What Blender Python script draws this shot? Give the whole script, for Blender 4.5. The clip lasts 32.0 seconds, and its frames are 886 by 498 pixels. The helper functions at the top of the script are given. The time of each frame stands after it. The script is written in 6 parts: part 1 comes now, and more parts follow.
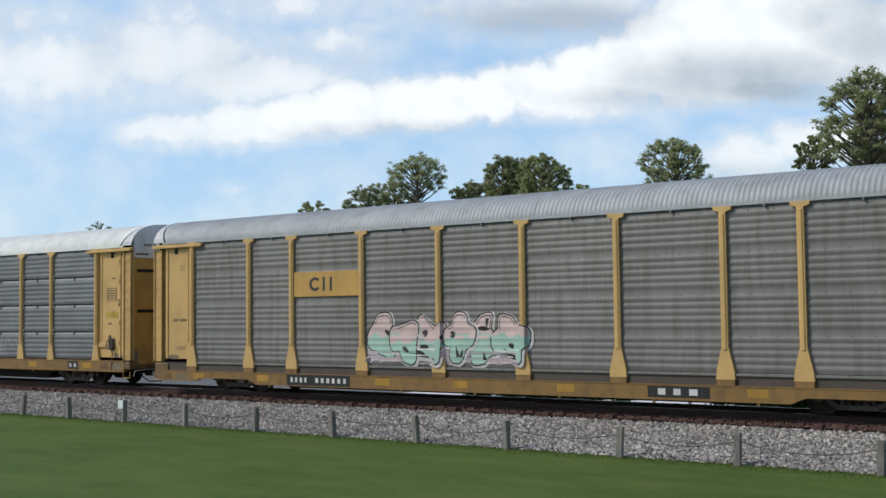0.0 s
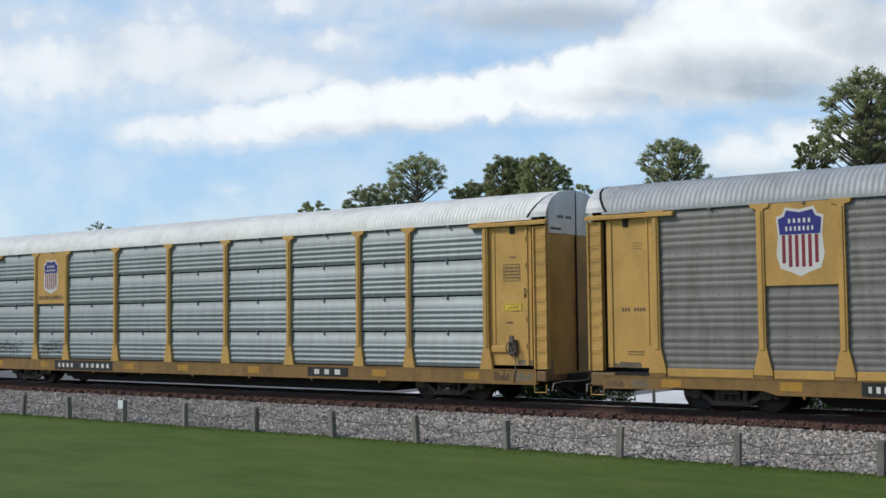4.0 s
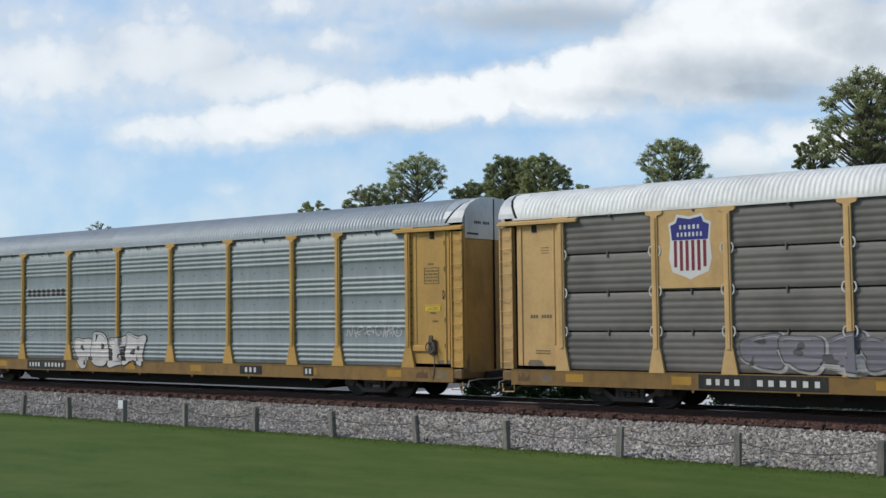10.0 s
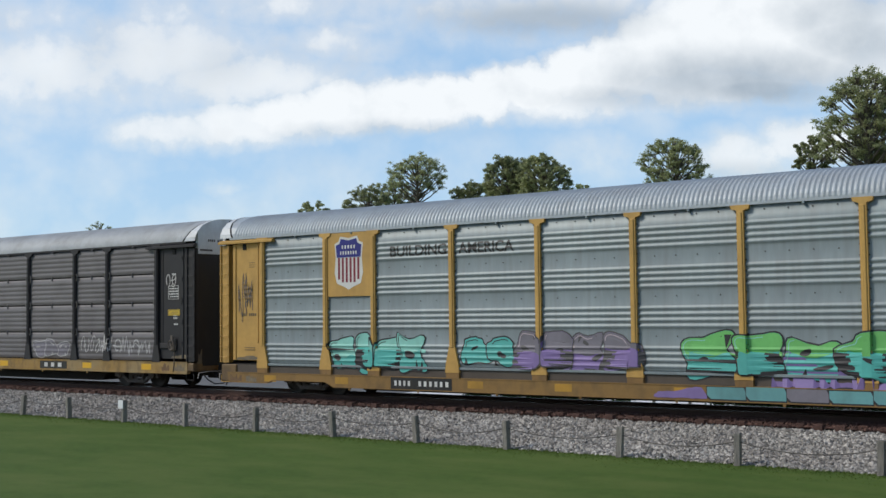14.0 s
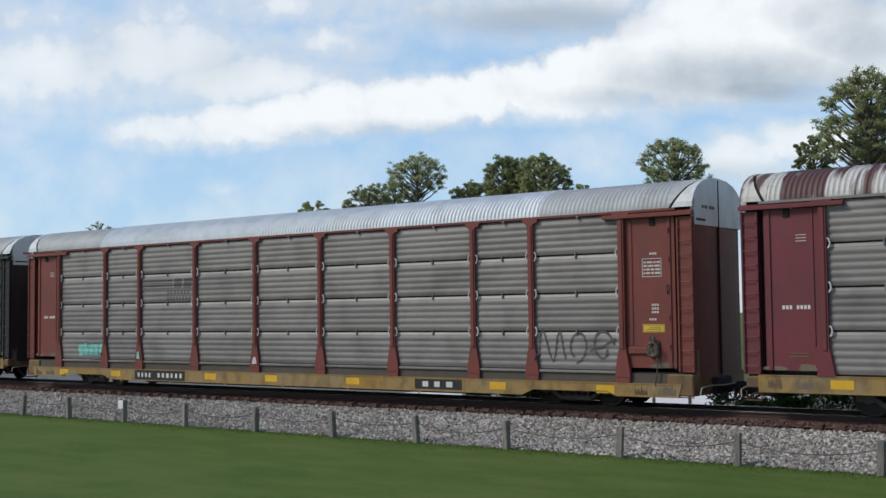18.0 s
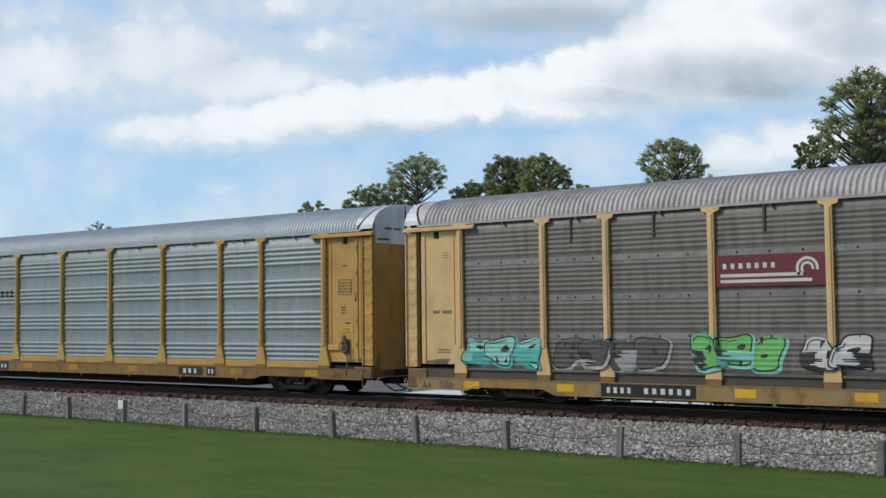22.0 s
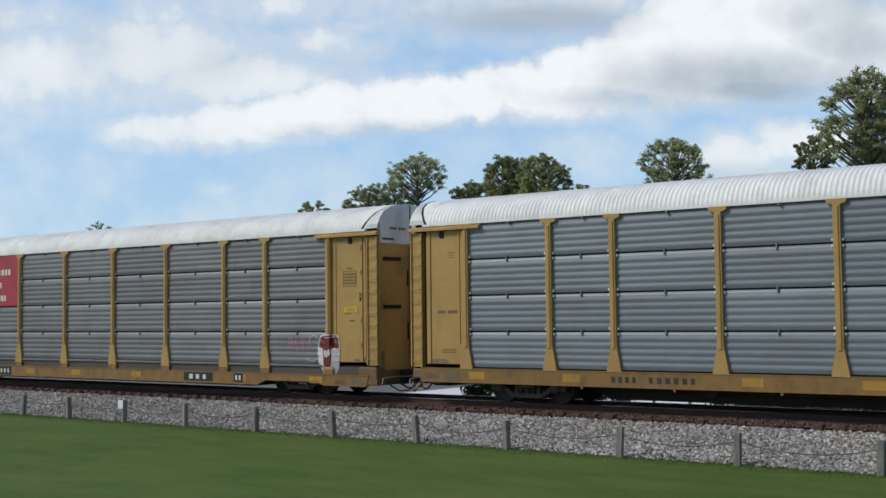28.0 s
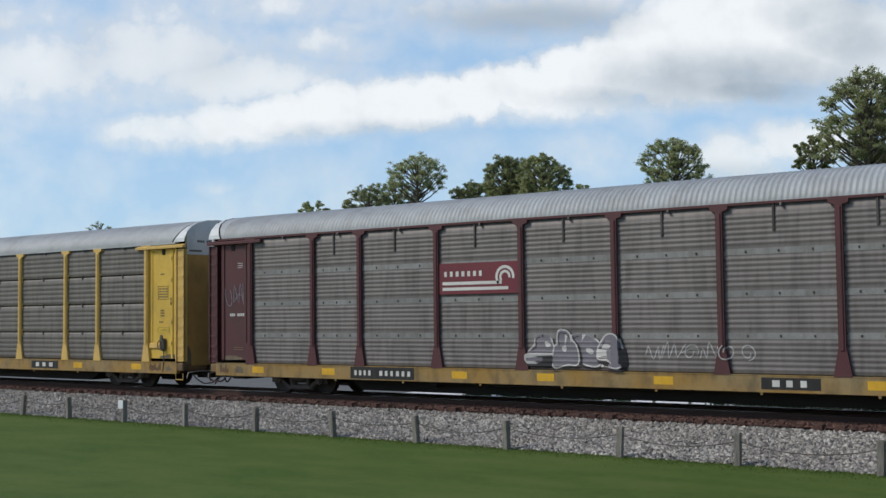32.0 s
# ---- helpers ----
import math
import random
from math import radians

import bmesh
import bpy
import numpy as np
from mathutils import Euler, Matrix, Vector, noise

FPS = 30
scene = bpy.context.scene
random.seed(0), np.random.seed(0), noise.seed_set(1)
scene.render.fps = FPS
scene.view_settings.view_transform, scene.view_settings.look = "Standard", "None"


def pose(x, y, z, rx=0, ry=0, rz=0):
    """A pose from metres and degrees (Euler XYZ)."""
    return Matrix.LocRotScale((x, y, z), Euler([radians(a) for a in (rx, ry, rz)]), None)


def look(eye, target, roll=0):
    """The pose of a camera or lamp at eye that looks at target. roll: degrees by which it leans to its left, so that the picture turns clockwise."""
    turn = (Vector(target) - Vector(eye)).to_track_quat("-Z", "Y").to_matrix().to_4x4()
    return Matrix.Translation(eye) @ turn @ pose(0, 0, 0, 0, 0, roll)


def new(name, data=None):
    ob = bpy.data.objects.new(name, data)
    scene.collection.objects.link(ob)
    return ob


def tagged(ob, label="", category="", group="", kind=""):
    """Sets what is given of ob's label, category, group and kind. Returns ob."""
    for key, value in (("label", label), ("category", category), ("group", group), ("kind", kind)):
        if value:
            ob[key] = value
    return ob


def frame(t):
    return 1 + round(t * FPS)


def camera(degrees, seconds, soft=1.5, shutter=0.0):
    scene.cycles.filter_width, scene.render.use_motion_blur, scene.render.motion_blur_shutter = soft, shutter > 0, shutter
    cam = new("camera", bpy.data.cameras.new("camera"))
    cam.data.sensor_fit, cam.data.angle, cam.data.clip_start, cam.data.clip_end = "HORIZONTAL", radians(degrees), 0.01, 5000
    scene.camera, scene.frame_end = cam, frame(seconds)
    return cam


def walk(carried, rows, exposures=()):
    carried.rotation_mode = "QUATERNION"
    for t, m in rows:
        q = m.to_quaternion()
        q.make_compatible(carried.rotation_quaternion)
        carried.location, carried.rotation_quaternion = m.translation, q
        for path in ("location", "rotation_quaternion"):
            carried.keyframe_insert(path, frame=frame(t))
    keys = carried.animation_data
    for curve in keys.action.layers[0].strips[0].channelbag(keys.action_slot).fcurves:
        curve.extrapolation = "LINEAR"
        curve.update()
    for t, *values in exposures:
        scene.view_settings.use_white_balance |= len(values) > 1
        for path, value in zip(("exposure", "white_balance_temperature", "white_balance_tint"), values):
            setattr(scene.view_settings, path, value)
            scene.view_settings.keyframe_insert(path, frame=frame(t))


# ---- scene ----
# ---------------------------------------------------------------- camera
RAIL = 0.66                 # top of rail above the lawn
SIDE = 26.54                # near side of the wagons
EYE = (0.0, 0.0, RAIL + 2.412)
YAW, PITCH = -0.6429, 0.0559
cam = camera(41.2, 32.0, soft=1.5)
AIM = (EYE[0] + math.sin(YAW) * math.cos(PITCH), EYE[1] + math.cos(YAW) * math.cos(PITCH), EYE[2] + math.sin(PITCH))
STAND = look(EYE, AIM, -0.665)
walk(cam, [(0.0, STAND), (32.0, STAND)], exposures=[(0.0, 0.11), (6.0, 0.06), (19.0, 0.03), (32.0, -0.02)])

# ---------------------------------------------------------------- light
SUN_DIR = Vector((-0.62, -0.62, 0.80)).normalized()
world = bpy.data.worlds.new("sky")
scene.world = world
world.use_nodes = True
wn = world.node_tree.nodes
sky = wn.new("ShaderNodeTexSky")
sky.sky_type = "NISHITA"
sky.sun_disc = False
sky.sun_elevation = math.asin(SUN_DIR.z)
sky.sun_rotation = math.atan2(SUN_DIR.x, SUN_DIR.y)
sky.air_density, sky.dust_density, sky.ozone_density = 1.0, 0.5, 1.6
wn["Background"].inputs["Strength"].default_value = 0.118
world.node_tree.links.new(sky.outputs[0], wn["Background"].inputs["Color"])
sun = new("sun", bpy.data.lights.new("sun", "SUN"))
sun.data.energy, sun.data.angle, sun.data.color = 2.25, radians(14), (1.0, 0.94, 0.845)
sun.matrix_world = look(SUN_DIR * 100, (0, 0, 0))

# ---------------------------------------------------------------- materials


def lin(r, g, b):
    """Linear colour from 0-255 display values."""
    return tuple((c / 255 / 12.92) if c < 10 else ((c / 255 + 0.055) / 1.055) ** 2.4 for c in (r, g, b))


def surface(name, color, second=None, rough=0.6, metal=0.0, grain=30.0, streak=None, dirt=None, dirt_amount=0.4,
            bump=0.0, bump_scale=60.0, spread=0.12, patch=0.7, stretch=(1, 1, 1), spec=0.5, dirt_edge=(0.45, 0.75)):
    """Two scales of colour change, vertical streaks of dirt, fine relief; each object a little different."""
    m = bpy.data.materials.new(name)
    m.use_nodes = True
    n, l = m.node_tree.nodes, m.node_tree.links
    b = n["Principled BSDF"]
    b.inputs["Roughness"].default_value = rough
    b.inputs["Metallic"].default_value = metal
    b.inputs["Specular IOR Level"].default_value = spec
    geo = n.new("ShaderNodeTexCoord")
    info = n.new("ShaderNodeObjectInfo")
    shift = n.new("ShaderNodeVectorMath")
    shift.operation = "MULTIPLY_ADD"
    l.new(info.outputs["Random"], shift.inputs[0])
    shift.inputs[1].default_value = (37, 23, 11)
    l.new(geo.outputs["Object"], shift.inputs[2])
    scale = n.new("ShaderNodeVectorMath")
    scale.operation = "MULTIPLY"
    l.new(shift.outputs[0], scale.inputs[0])
    scale.inputs[1].default_value = stretch

    def noise_at(s, detail, src):
        t = n.new("ShaderNodeTexNoise")
        t.inputs["Scale"].default_value = s
        t.inputs["Detail"].default_value = detail
        l.new(src, t.inputs["Vector"])
        return t.outputs["Fac"]

    def ramp(src, lo, hi):
        r = n.new("ShaderNodeMapRange")
        r.inputs["From Min"].default_value, r.inputs["From Max"].default_value = lo, hi
        l.new(src, r.inputs["Value"])
        return r.outputs[0]

    def mix(fac, a, c, mode="MIX"):
        x = n.new("ShaderNodeMix")
        x.data_type, x.blend_type = "RGBA", mode
        if isinstance(fac, float):
            x.inputs["Factor"].default_value = fac
        else:
            l.new(fac, x.inputs["Factor"])
        for v, s in ((a, "A"), (c, "B")):
            sock = [i for i in x.inputs if i.name == s and i.type == "RGBA"][0]
            if isinstance(v, tuple):
                sock.default_value = (*v[:3], 1)
            else:
                l.new(v, sock)
        return [o for o in x.outputs if o.type == "RGBA"][0]

    second = second or tuple(c * (1 - spread * 2) for c in color)
    col = mix(ramp(noise_at(patch, 3, scale.outputs[0]), 0.3, 0.7), color, second)
    g = ramp(noise_at(grain, 4, scale.outputs[0]), 0.2, 0.8)
    gm = n.new("ShaderNodeMapRange")
    gm.inputs["To Min"].default_value, gm.inputs["To Max"].default_value = 1 - spread, 1 + spread
    l.new(g, gm.inputs["Value"])
    comb = n.new("ShaderNodeCombineColor")
    for i in range(3):
        l.new(gm.outputs[0], comb.inputs[i])
    col = mix(1.0, col, comb.outputs[0], "MULTIPLY")
    if dirt:
        st = n.new("ShaderNodeVectorMath")
        st.operation = "MULTIPLY"
        l.new(shift.outputs[0], st.inputs[0])
        st.inputs[1].default_value = streak or (1, 1, 1)
        d = ramp(noise_at(2.0, 5, st.outputs[0]), *dirt_edge)
        k = n.new("ShaderNodeMath")
        k.operation = "MULTIPLY"
        l.new(d, k.inputs[0])
        k.inputs[1].default_value = dirt_amount
        col = mix(k.outputs[0], col, dirt)
    # each object a little lighter or darker
    om = n.new("ShaderNodeMapRange")
    om.inputs["To Min"].default_value, om.inputs["To Max"].default_value = 1 - spread * 0.6, 1 + spread * 0.6
    l.new(info.outputs["Random"], om.inputs["Value"])
    oc = n.new("ShaderNodeCombineColor")
    for i in range(3):
        l.new(om.outputs[0], oc.inputs[i])
    col = mix(1.0, col, oc.outputs[0], "MULTIPLY")
    l.new(col, b.inputs["Base Color"])
    if bump:
        bp = n.new("ShaderNodeBump")
        bp.inputs["Strength"].default_value = bump
        bp.inputs["Distance"].default_value = 0.02
        l.new(noise_at(bump_scale, 4, scale.outputs[0]), bp.inputs["Height"])
        l.new(bp.outputs[0], b.inputs["Normal"])
    return m


GRIME = (0.045, 0.035, 0.025)
COATS = {}


def coat(key, rgb, **kw):
    """Weathered paint, made once for each colour."""
    if key not in COATS:
        kw = dict(dict(rough=0.6, spread=0.07, grain=9.0, patch=0.8, streak=(0.9, 0.9, 0.45), dirt=GRIME, dirt_amount=0.22), **kw)
        COATS[key] = surface(key, lin(*rgb), **kw)
    return COATS[key]


steel_dark = surface("under_steel", (0.010, 0.009, 0.008), (0.02, 0.015, 0.012), rough=0.8, bump=0.3)
bogie_steel = surface("bogie_steel", (0.12, 0.10, 0.088), (0.075, 0.062, 0.054), rough=0.8, bump=0.3, grain=12, spread=0.2)
wheel_steel = surface("wheel_steel", (0.022, 0.018, 0.015), (0.045, 0.033, 0.026), rough=0.55, metal=0.4)
black_paint = surface("black_paint", (0.012, 0.012, 0.012), (0.02, 0.018, 0.016), rough=0.5, dirt=(0.1, 0.08, 0.06), streak=(5, 5, 1), dirt_amount=0.3)
white_mark = surface("white_marking", (0.72, 0.72, 0.68), (0.55, 0.54, 0.5), rough=0.6, spread=0.05)
black_mark = surface("black_marking", (0.02, 0.02, 0.02), (0.05, 0.048, 0.045), rough=0.6)
lever_grey = surface("lever_grey", (0.42, 0.40, 0.37), (0.26, 0.24, 0.22), rough=0.6, spread=0.15)
# near-black colour that stands in for the shade inside gaps and openings
gap_shade = surface("gap_shade_black", (0.008, 0.0075, 0.007), (0.014, 0.012, 0.011), rough=0.9)

# ---------------------------------------------------------------- mesh helpers


def mesh_of(name, bm):
    me = bpy.data.meshes.new(name)
    bm.normal_update()
    bm.to_mesh(me)
    bm.free()
    return me


def piece(name, me, mat, parent=None, loc=(0, 0, 0), label="", rot=None):
    """One object on a mesh that may be shared; the material belongs to the object."""
    if not me.materials:
        me.materials.append(mat)
    ob = new(name, me)
    if me.materials[0] is not mat:
        ob.material_slots[0].link = "OBJECT"
        ob.material_slots[0].material = mat
    ob.parent = parent
    ob.matrix_basis = pose(*loc, *(rot or (0, 0, 0)))
    if label:
        tagged(ob, label)
    return ob


def part(name, bm, mat, parent, label="", loc=(0, 0, 0)):
    return piece(name, mesh_of(name, bm), mat, parent, loc, label)


def box(bm, x0, x1, y0, y1, z0, z1, bevel=0.0):
    r = bmesh.ops.create_cube(bm, size=1.0, matrix=Matrix.LocRotScale(((x0 + x1) / 2, (y0 + y1) / 2, (z0 + z1) / 2), None, (x1 - x0, y1 - y0, z1 - z0)))
    if bevel:
        es = {e for v in r["verts"] for e in v.link_edges}
        bmesh.ops.bevel(bm, geom=list(es), offset=bevel, segments=1, affect="EDGES")


def prism(bm, pts, axis, a, b):
    """A polygon pushed along an axis from a to b. pts are (u, v): axis y takes (x, z), axis x takes (y, z), axis z takes (x, y)."""
    def at(u, v, w):
        return {"y": (u, w, v), "x": (w, u, v), "z": (u, v, w)}[axis]
    lo = [bm.verts.new(at(u, v, a)) for u, v in pts]
    hi = [bm.verts.new(at(u, v, b)) for u, v in pts]
    n = len(pts)
    fs = [bm.faces.new(lo), bm.faces.new(hi[::-1])]
    for i in range(n):
        fs.append(bm.faces.new((lo[i], hi[i], hi[(i + 1) % n], lo[(i + 1) % n])))
    bmesh.ops.recalc_face_normals(bm, faces=fs)


def tube(bm, pts, r, n=6, closed=False):
    """A round bar along points."""
    pts = [Vector(p) for p in pts]
    rings = []
    for i, p in enumerate(pts):
        d = (pts[min(i + 1, len(pts) - 1)] - pts[max(i - 1, 0)]).normalized()
        u = d.orthogonal().normalized() if i == 0 else (rings[-1][1] - d * rings[-1][1].dot(d)).normalized()
        w = d.cross(u)
        rad = r[i] if isinstance(r, (list, tuple)) else r
        rings.append(([bm.verts.new(p + (u * math.cos(a) + w * math.sin(a)) * rad) for a in (2 * math.pi * k / n for k in range(n))], u))
    for (a, _), (b, _) in zip(rings, rings[1:]):
        for k in range(n):
            bm.faces.new((a[k], a[(k + 1) % n], b[(k + 1) % n], b[k]))
    bm.faces.new(rings[0][0][::-1])
    bm.faces.new(rings[-1][0])


# ---------------------------------------------------------------- ground and track
def made(verts, faces, name):
    me = bpy.data.meshes.new(name)
    me.from_pydata(verts, [], faces)
    me.update()
    return me


def fine(name, me, mat, label, category, kind):
    me.materials.append(mat)
    return tagged(new(name, me), label, category, kind=kind)

lawn = surface("lawn", (0.063, 0.110, 0.018), (0.080, 0.128, 0.024), rough=0.9, grain=5, patch=0.22, spread=0.15, bump=0.3, bump_scale=30, dirt=(0.118, 0.152, 0.037), streak=(0.3, 0.6, 1), dirt_amount=0.65, dirt_edge=(0.40, 0.72), spec=0.2)
GY = SIDE + 1.525           # centre of the track
bm = bmesh.new()
# one sheet of ground to the horizon
xs = [-2500, -600, -120, -60, -30, -10, 10, 40, 150, 700, 2500]
ys = [-2500, -300, -40, 0, 10, 16, 19, 22.6, 23.2, 34, 60, 200, 800, 3000]
grid = [[bm.verts.new((x, y, -0.02 if 23 < y < 35 else 0.0)) for x in xs] for y in ys]
for a, b in zip(grid, grid[1:]):
    for i in range(len(xs) - 1):
        bm.faces.new((a[i], a[i + 1], b[i + 1], b[i]))
ground = new("ground", mesh_of("ground", bm))
ground.data.materials.append(lawn)
tagged(ground, "flat mown green lawn beside the railway line", "ground", kind="structure")

gravel = surface("ballast", (0.268, 0.250, 0.228), (0.218, 0.202, 0.182), rough=0.95, grain=22, patch=2, spread=0.25, bump=0.5, bump_scale=26)
rusty_gravel = surface("rust_ballast", (0.075, 0.037, 0.028), (0.052, 0.027, 0.021), rough=0.95, grain=25, patch=3, spread=0.4, bump=1.0, bump_scale=26)
# the bed: shoulders in grey stone, rust-stained crown
LO, HI = -720.0, 680.0
EDGE0, EDGE1 = 22.62, 26.74
prof = [(EDGE0 - 0.1, -0.03), (EDGE0 + 0.2, 0.03), (24.2, 0.15), (25.6, 0.265), (EDGE1, 0.35)]


def bed_height(y):
    for (a, za), (b, zb) in zip(prof, prof[1:]):
        if a <= y <= b:
            return za + (zb - za) * (y - a) / (b - a)
    return 0.35 if y < EDGE0 else 0.35 + min((y - EDGE1) * 0.35, 0.07)


bm = bmesh.new()
rows_ = []
stations = [LO, -150] + [-60 + 0.5 * i for i in range(141)] + [100, HI]
for x in stations:
    rows_.append([bm.verts.new((x, y + 0.10 * noise.noise((x * 0.9, y, 0)), z + 0.02 * noise.noise((x * 2, y * 2, 5)))) for y, z in prof])
for a, b in zip(rows_, rows_[1:]):
    for i in range(len(prof) - 1):
        bm.faces.new((a[i], b[i], b[i + 1], a[i + 1]))
ballast = new("ballast_shoulder", mesh_of("ballast_shoulder", bm))
ballast.data.materials.append(gravel)
tagged(ballast, "grey crushed stone ballast shoulder beside the track", "ballast", kind="structure")
bm = bmesh.new()
prism(bm, [(EDGE1, 0.0), (EDGE1, 0.345), (26.95, 0.42), (29.5, 0.43), (30.6, 0.1), (31.4, 0.0)], "x", LO, HI)
crown = new("ballast_crown", mesh_of("ballast_crown", bm))
crown.data.materials.append(rusty_gravel)
tagged(crown, "rust-stained stone ballast under the rails", "ballast", kind="structure")

# loose stones
rng = np.random.default_rng(4)
OCT = np.array([(1, 0, 0), (-1, 0, 0), (0, 1, 0), (0, -1, 0), (0, 0, 1), (0, 0, -1)], float)
OCF = [(0, 2, 4), (2, 1, 4), (1, 3, 4), (3, 0, 4), (2, 0, 5), (1, 2, 5), (3, 1, 5), (0, 3, 5)]


def stones(name, count, x0, x1, y0, y1, size, mat, label, lift):
    px, py = rng.uniform(x0, x1, count), rng.uniform(y0, y1, count)
    s = rng.uniform(0.6, 1.3, count) * size
    verts = np.zeros((count, 6, 3))
    for i in range(6):
        v = OCT[i] * rng.uniform(0.6, 1.2, (count, 1)) + rng.normal(0, 0.22, (count, 3))
        verts[:, i, :] = v * s[:, None] * np.array((1, 1, 0.8))
    verts[:, :, 0] += px[:, None]
    verts[:, :, 1] += py[:, None]
    verts[:, :, 2] += (np.array([bed_height(y) for y in py]) + lift)[:, None]
    f = (np.arange(count)[:, None, None] * 6 + np.array(OCF)[None]).reshape(-1, 3)
    me = made(verts.reshape(-1, 3).tolist(), f.tolist(), name)
    return fine(name, me, mat, label, "stones", "stuff")


def island_stone(name, a, b, low=0.55, high=1.5):
    m = surface(name, a, b, rough=0.9, grain=40, spread=0.15)
    n, l = m.node_tree.nodes, m.node_tree.links
    g = n.new("ShaderNodeNewGeometry")
    r = n.new("ShaderNodeMapRange")
    r.inputs["To Min"].default_value, r.inputs["To Max"].default_value = low, high
    l.new(g.outputs["Random Per Island"], r.inputs["Value"])
    c = n.new("ShaderNodeCombineColor")
    for i in range(3):
        l.new(r.outputs[0], c.inputs[i])
    x = n.new("ShaderNodeMix")
    x.data_type, x.blend_type = "RGBA", "MULTIPLY"
    x.inputs["Factor"].default_value = 1
    base = n["Principled BSDF"].inputs["Base Color"]
    src = base.links[0].from_socket
    cs = [i for i in x.inputs if i.type == "RGBA"]
    l.new(src, cs[0])
    l.new(c.outputs[0], cs[1])
    l.new([o for o in x.outputs if o.type == "RGBA"][0], base)
    return m


stone_grey = island_stone("loose_stone", (0.335, 0.312, 0.278), (0.25, 0.228, 0.20), 0.40, 1.8)
stone_rust = island_stone("loose_rusty_stone", (0.125, 0.066, 0.05), (0.085, 0.047, 0.037))
stones("ballast_stones", 46000, -46, 4, EDGE0 - 0.05, EDGE1 - 0.02, 0.049, stone_grey, "loose grey crushed ballast stones on the shoulder", 0.01)
stones("rusty_stones", 17000, -46, 4, EDGE1 - 0.10, 27.25, 0.042, stone_rust, "rust-brown ballast stones at the sleeper ends", 0.07)

# sleepers and rails
track = new("railway_track")
track.location = (0, GY, 0)
tagged(track, "standard gauge railway track with rusty rails on wooden sleepers", "railway track", kind="structure")
tie_wood = surface("sleeper_wood", (0.12, 0.062, 0.047), (0.08, 0.044, 0.034), rough=0.95, grain=14, spread=0.3, stretch=(4, 0.6, 4), bump=0.6)
bm = bmesh.new()
box(bm, -0.115, 0.115, -1.41, 1.30, 0.28, 0.485, bevel=0.012)
tie_me = mesh_of("sleeper", bm)
for i in range(130):
    piece("sleeper", tie_me, tie_wood, track, (-50 + 0.49 * i + random.uniform(-0.05, 0.05), random.uniform(-0.07, 0.09), random.uniform(-0.012, 0.012)), rot=(0, 0, random.uniform(-1.2, 1.2)))
bm = bmesh.new()
for x0, x1 in ((LO, -50.5), (13.9, HI)):
    x = x0
    while x < x1:
        box(bm, x - 0.115, x + 0.115, -1.3, 1.3, 0.28, 0.485)
        x += 2.12
far = part("sleepers_beyond", bm, tie_wood, track)
tagged(far, kind="stuff")
rail_steel = surface("rail_steel", (0.085, 0.043, 0.032), (0.06, 0.032, 0.025), rough=0.8, metal=0.0, grain=30, stretch=(0.2, 1, 1))
rail_head = surface("rail_head", (0.45, 0.44, 0.43), (0.35, 0.34, 0.33), rough=0.25, metal=1.0, stretch=(0.1, 6, 1))
RP = [(-0.075, 0.485), (0.075, 0.485), (0.075, 0.497), (0.012, 0.515), (0.012, 0.615), (0.036, 0.622), (0.036, 0.652), (-0.036, 0.652), (-0.036, 0.622), (-0.012, 0.615), (-0.012, 0.515), (-0.075, 0.497)]
for y in (-0.7535, 0.7535):
    bm = bmesh.new()
    prism(bm, RP, "x", LO, HI)
    r = part("rail", bm, rail_steel, track, loc=(0, y, 0))
    bm = bmesh.new()
    prism(bm, [(-0.033, 0.652), (0.033, 0.652), (0.026, RAIL), (-0.026, RAIL)], "x", LO, HI)
    part("rail_head", bm, rail_head, r, "polished steel running surface")
bm = bmesh.new()
box(bm, -0.09, 0.09, -0.16, 0.16, 0.485, 0.492)
for sx in (-0.06, 0.06):
    for sy in (-0.1, 0.1):
        box(bm, sx - 0.012, sx + 0.012, sy - 0.012, sy + 0.012, 0.492, 0.52)
plate_me = mesh_of("tie_plate", bm)
for i in range(90):
    piece("tie_plate", plate_me, rail_steel, track, (-45.1 + 0.49 * i, -0.7535, 0))

# blades of grass on the near lawn
count = 30000
gx, gy = rng.uniform(-44, 3, count), 22.70 - rng.exponential(0.3, count)
gh, ga, gl = rng.uniform(0.012, 0.035, count), rng.uniform(0, 6.28, count), rng.normal(0, 0.03, (count, 2))
gw = 0.009
gv = np.zeros((count, 3, 3))
gv[:, 0, 0], gv[:, 0, 1] = gx - gw * np.cos(ga), gy - gw * np.sin(ga)
gv[:, 1, 0], gv[:, 1, 1] = gx + gw * np.cos(ga), gy + gw * np.sin(ga)
gv[:, 2, 0], gv[:, 2, 1], gv[:, 2, 2] = gx + gl[:, 0], gy + gl[:, 1], gh
blades = made(gv.reshape(-1, 3).tolist(), np.arange(count * 3).reshape(-1, 3).tolist(), "grass")
fine("grass", blades, island_stone("grass_blade", (0.10, 0.155, 0.03), (0.115, 0.165, 0.035), 0.85, 1.2), "short mown green grass blades of the lawn", "grass", "stuff")



def let_light_through(m, share):
    """Thin blades glow from behind."""
    n, l = m.node_tree.nodes, m.node_tree.links
    t, x = n.new("ShaderNodeBsdfTranslucent"), n.new("ShaderNodeMixShader")
    p_ = n["Principled BSDF"]
    l.new(p_.inputs["Base Color"].links[0].from_socket, t.inputs["Color"])
    x.inputs[0].default_value = share
    l.new(p_.outputs[0], x.inputs[1])
    l.new(t.outputs[0], x.inputs[2])
    l.new(x.outputs[0], n["Material Output"].inputs["Surface"])


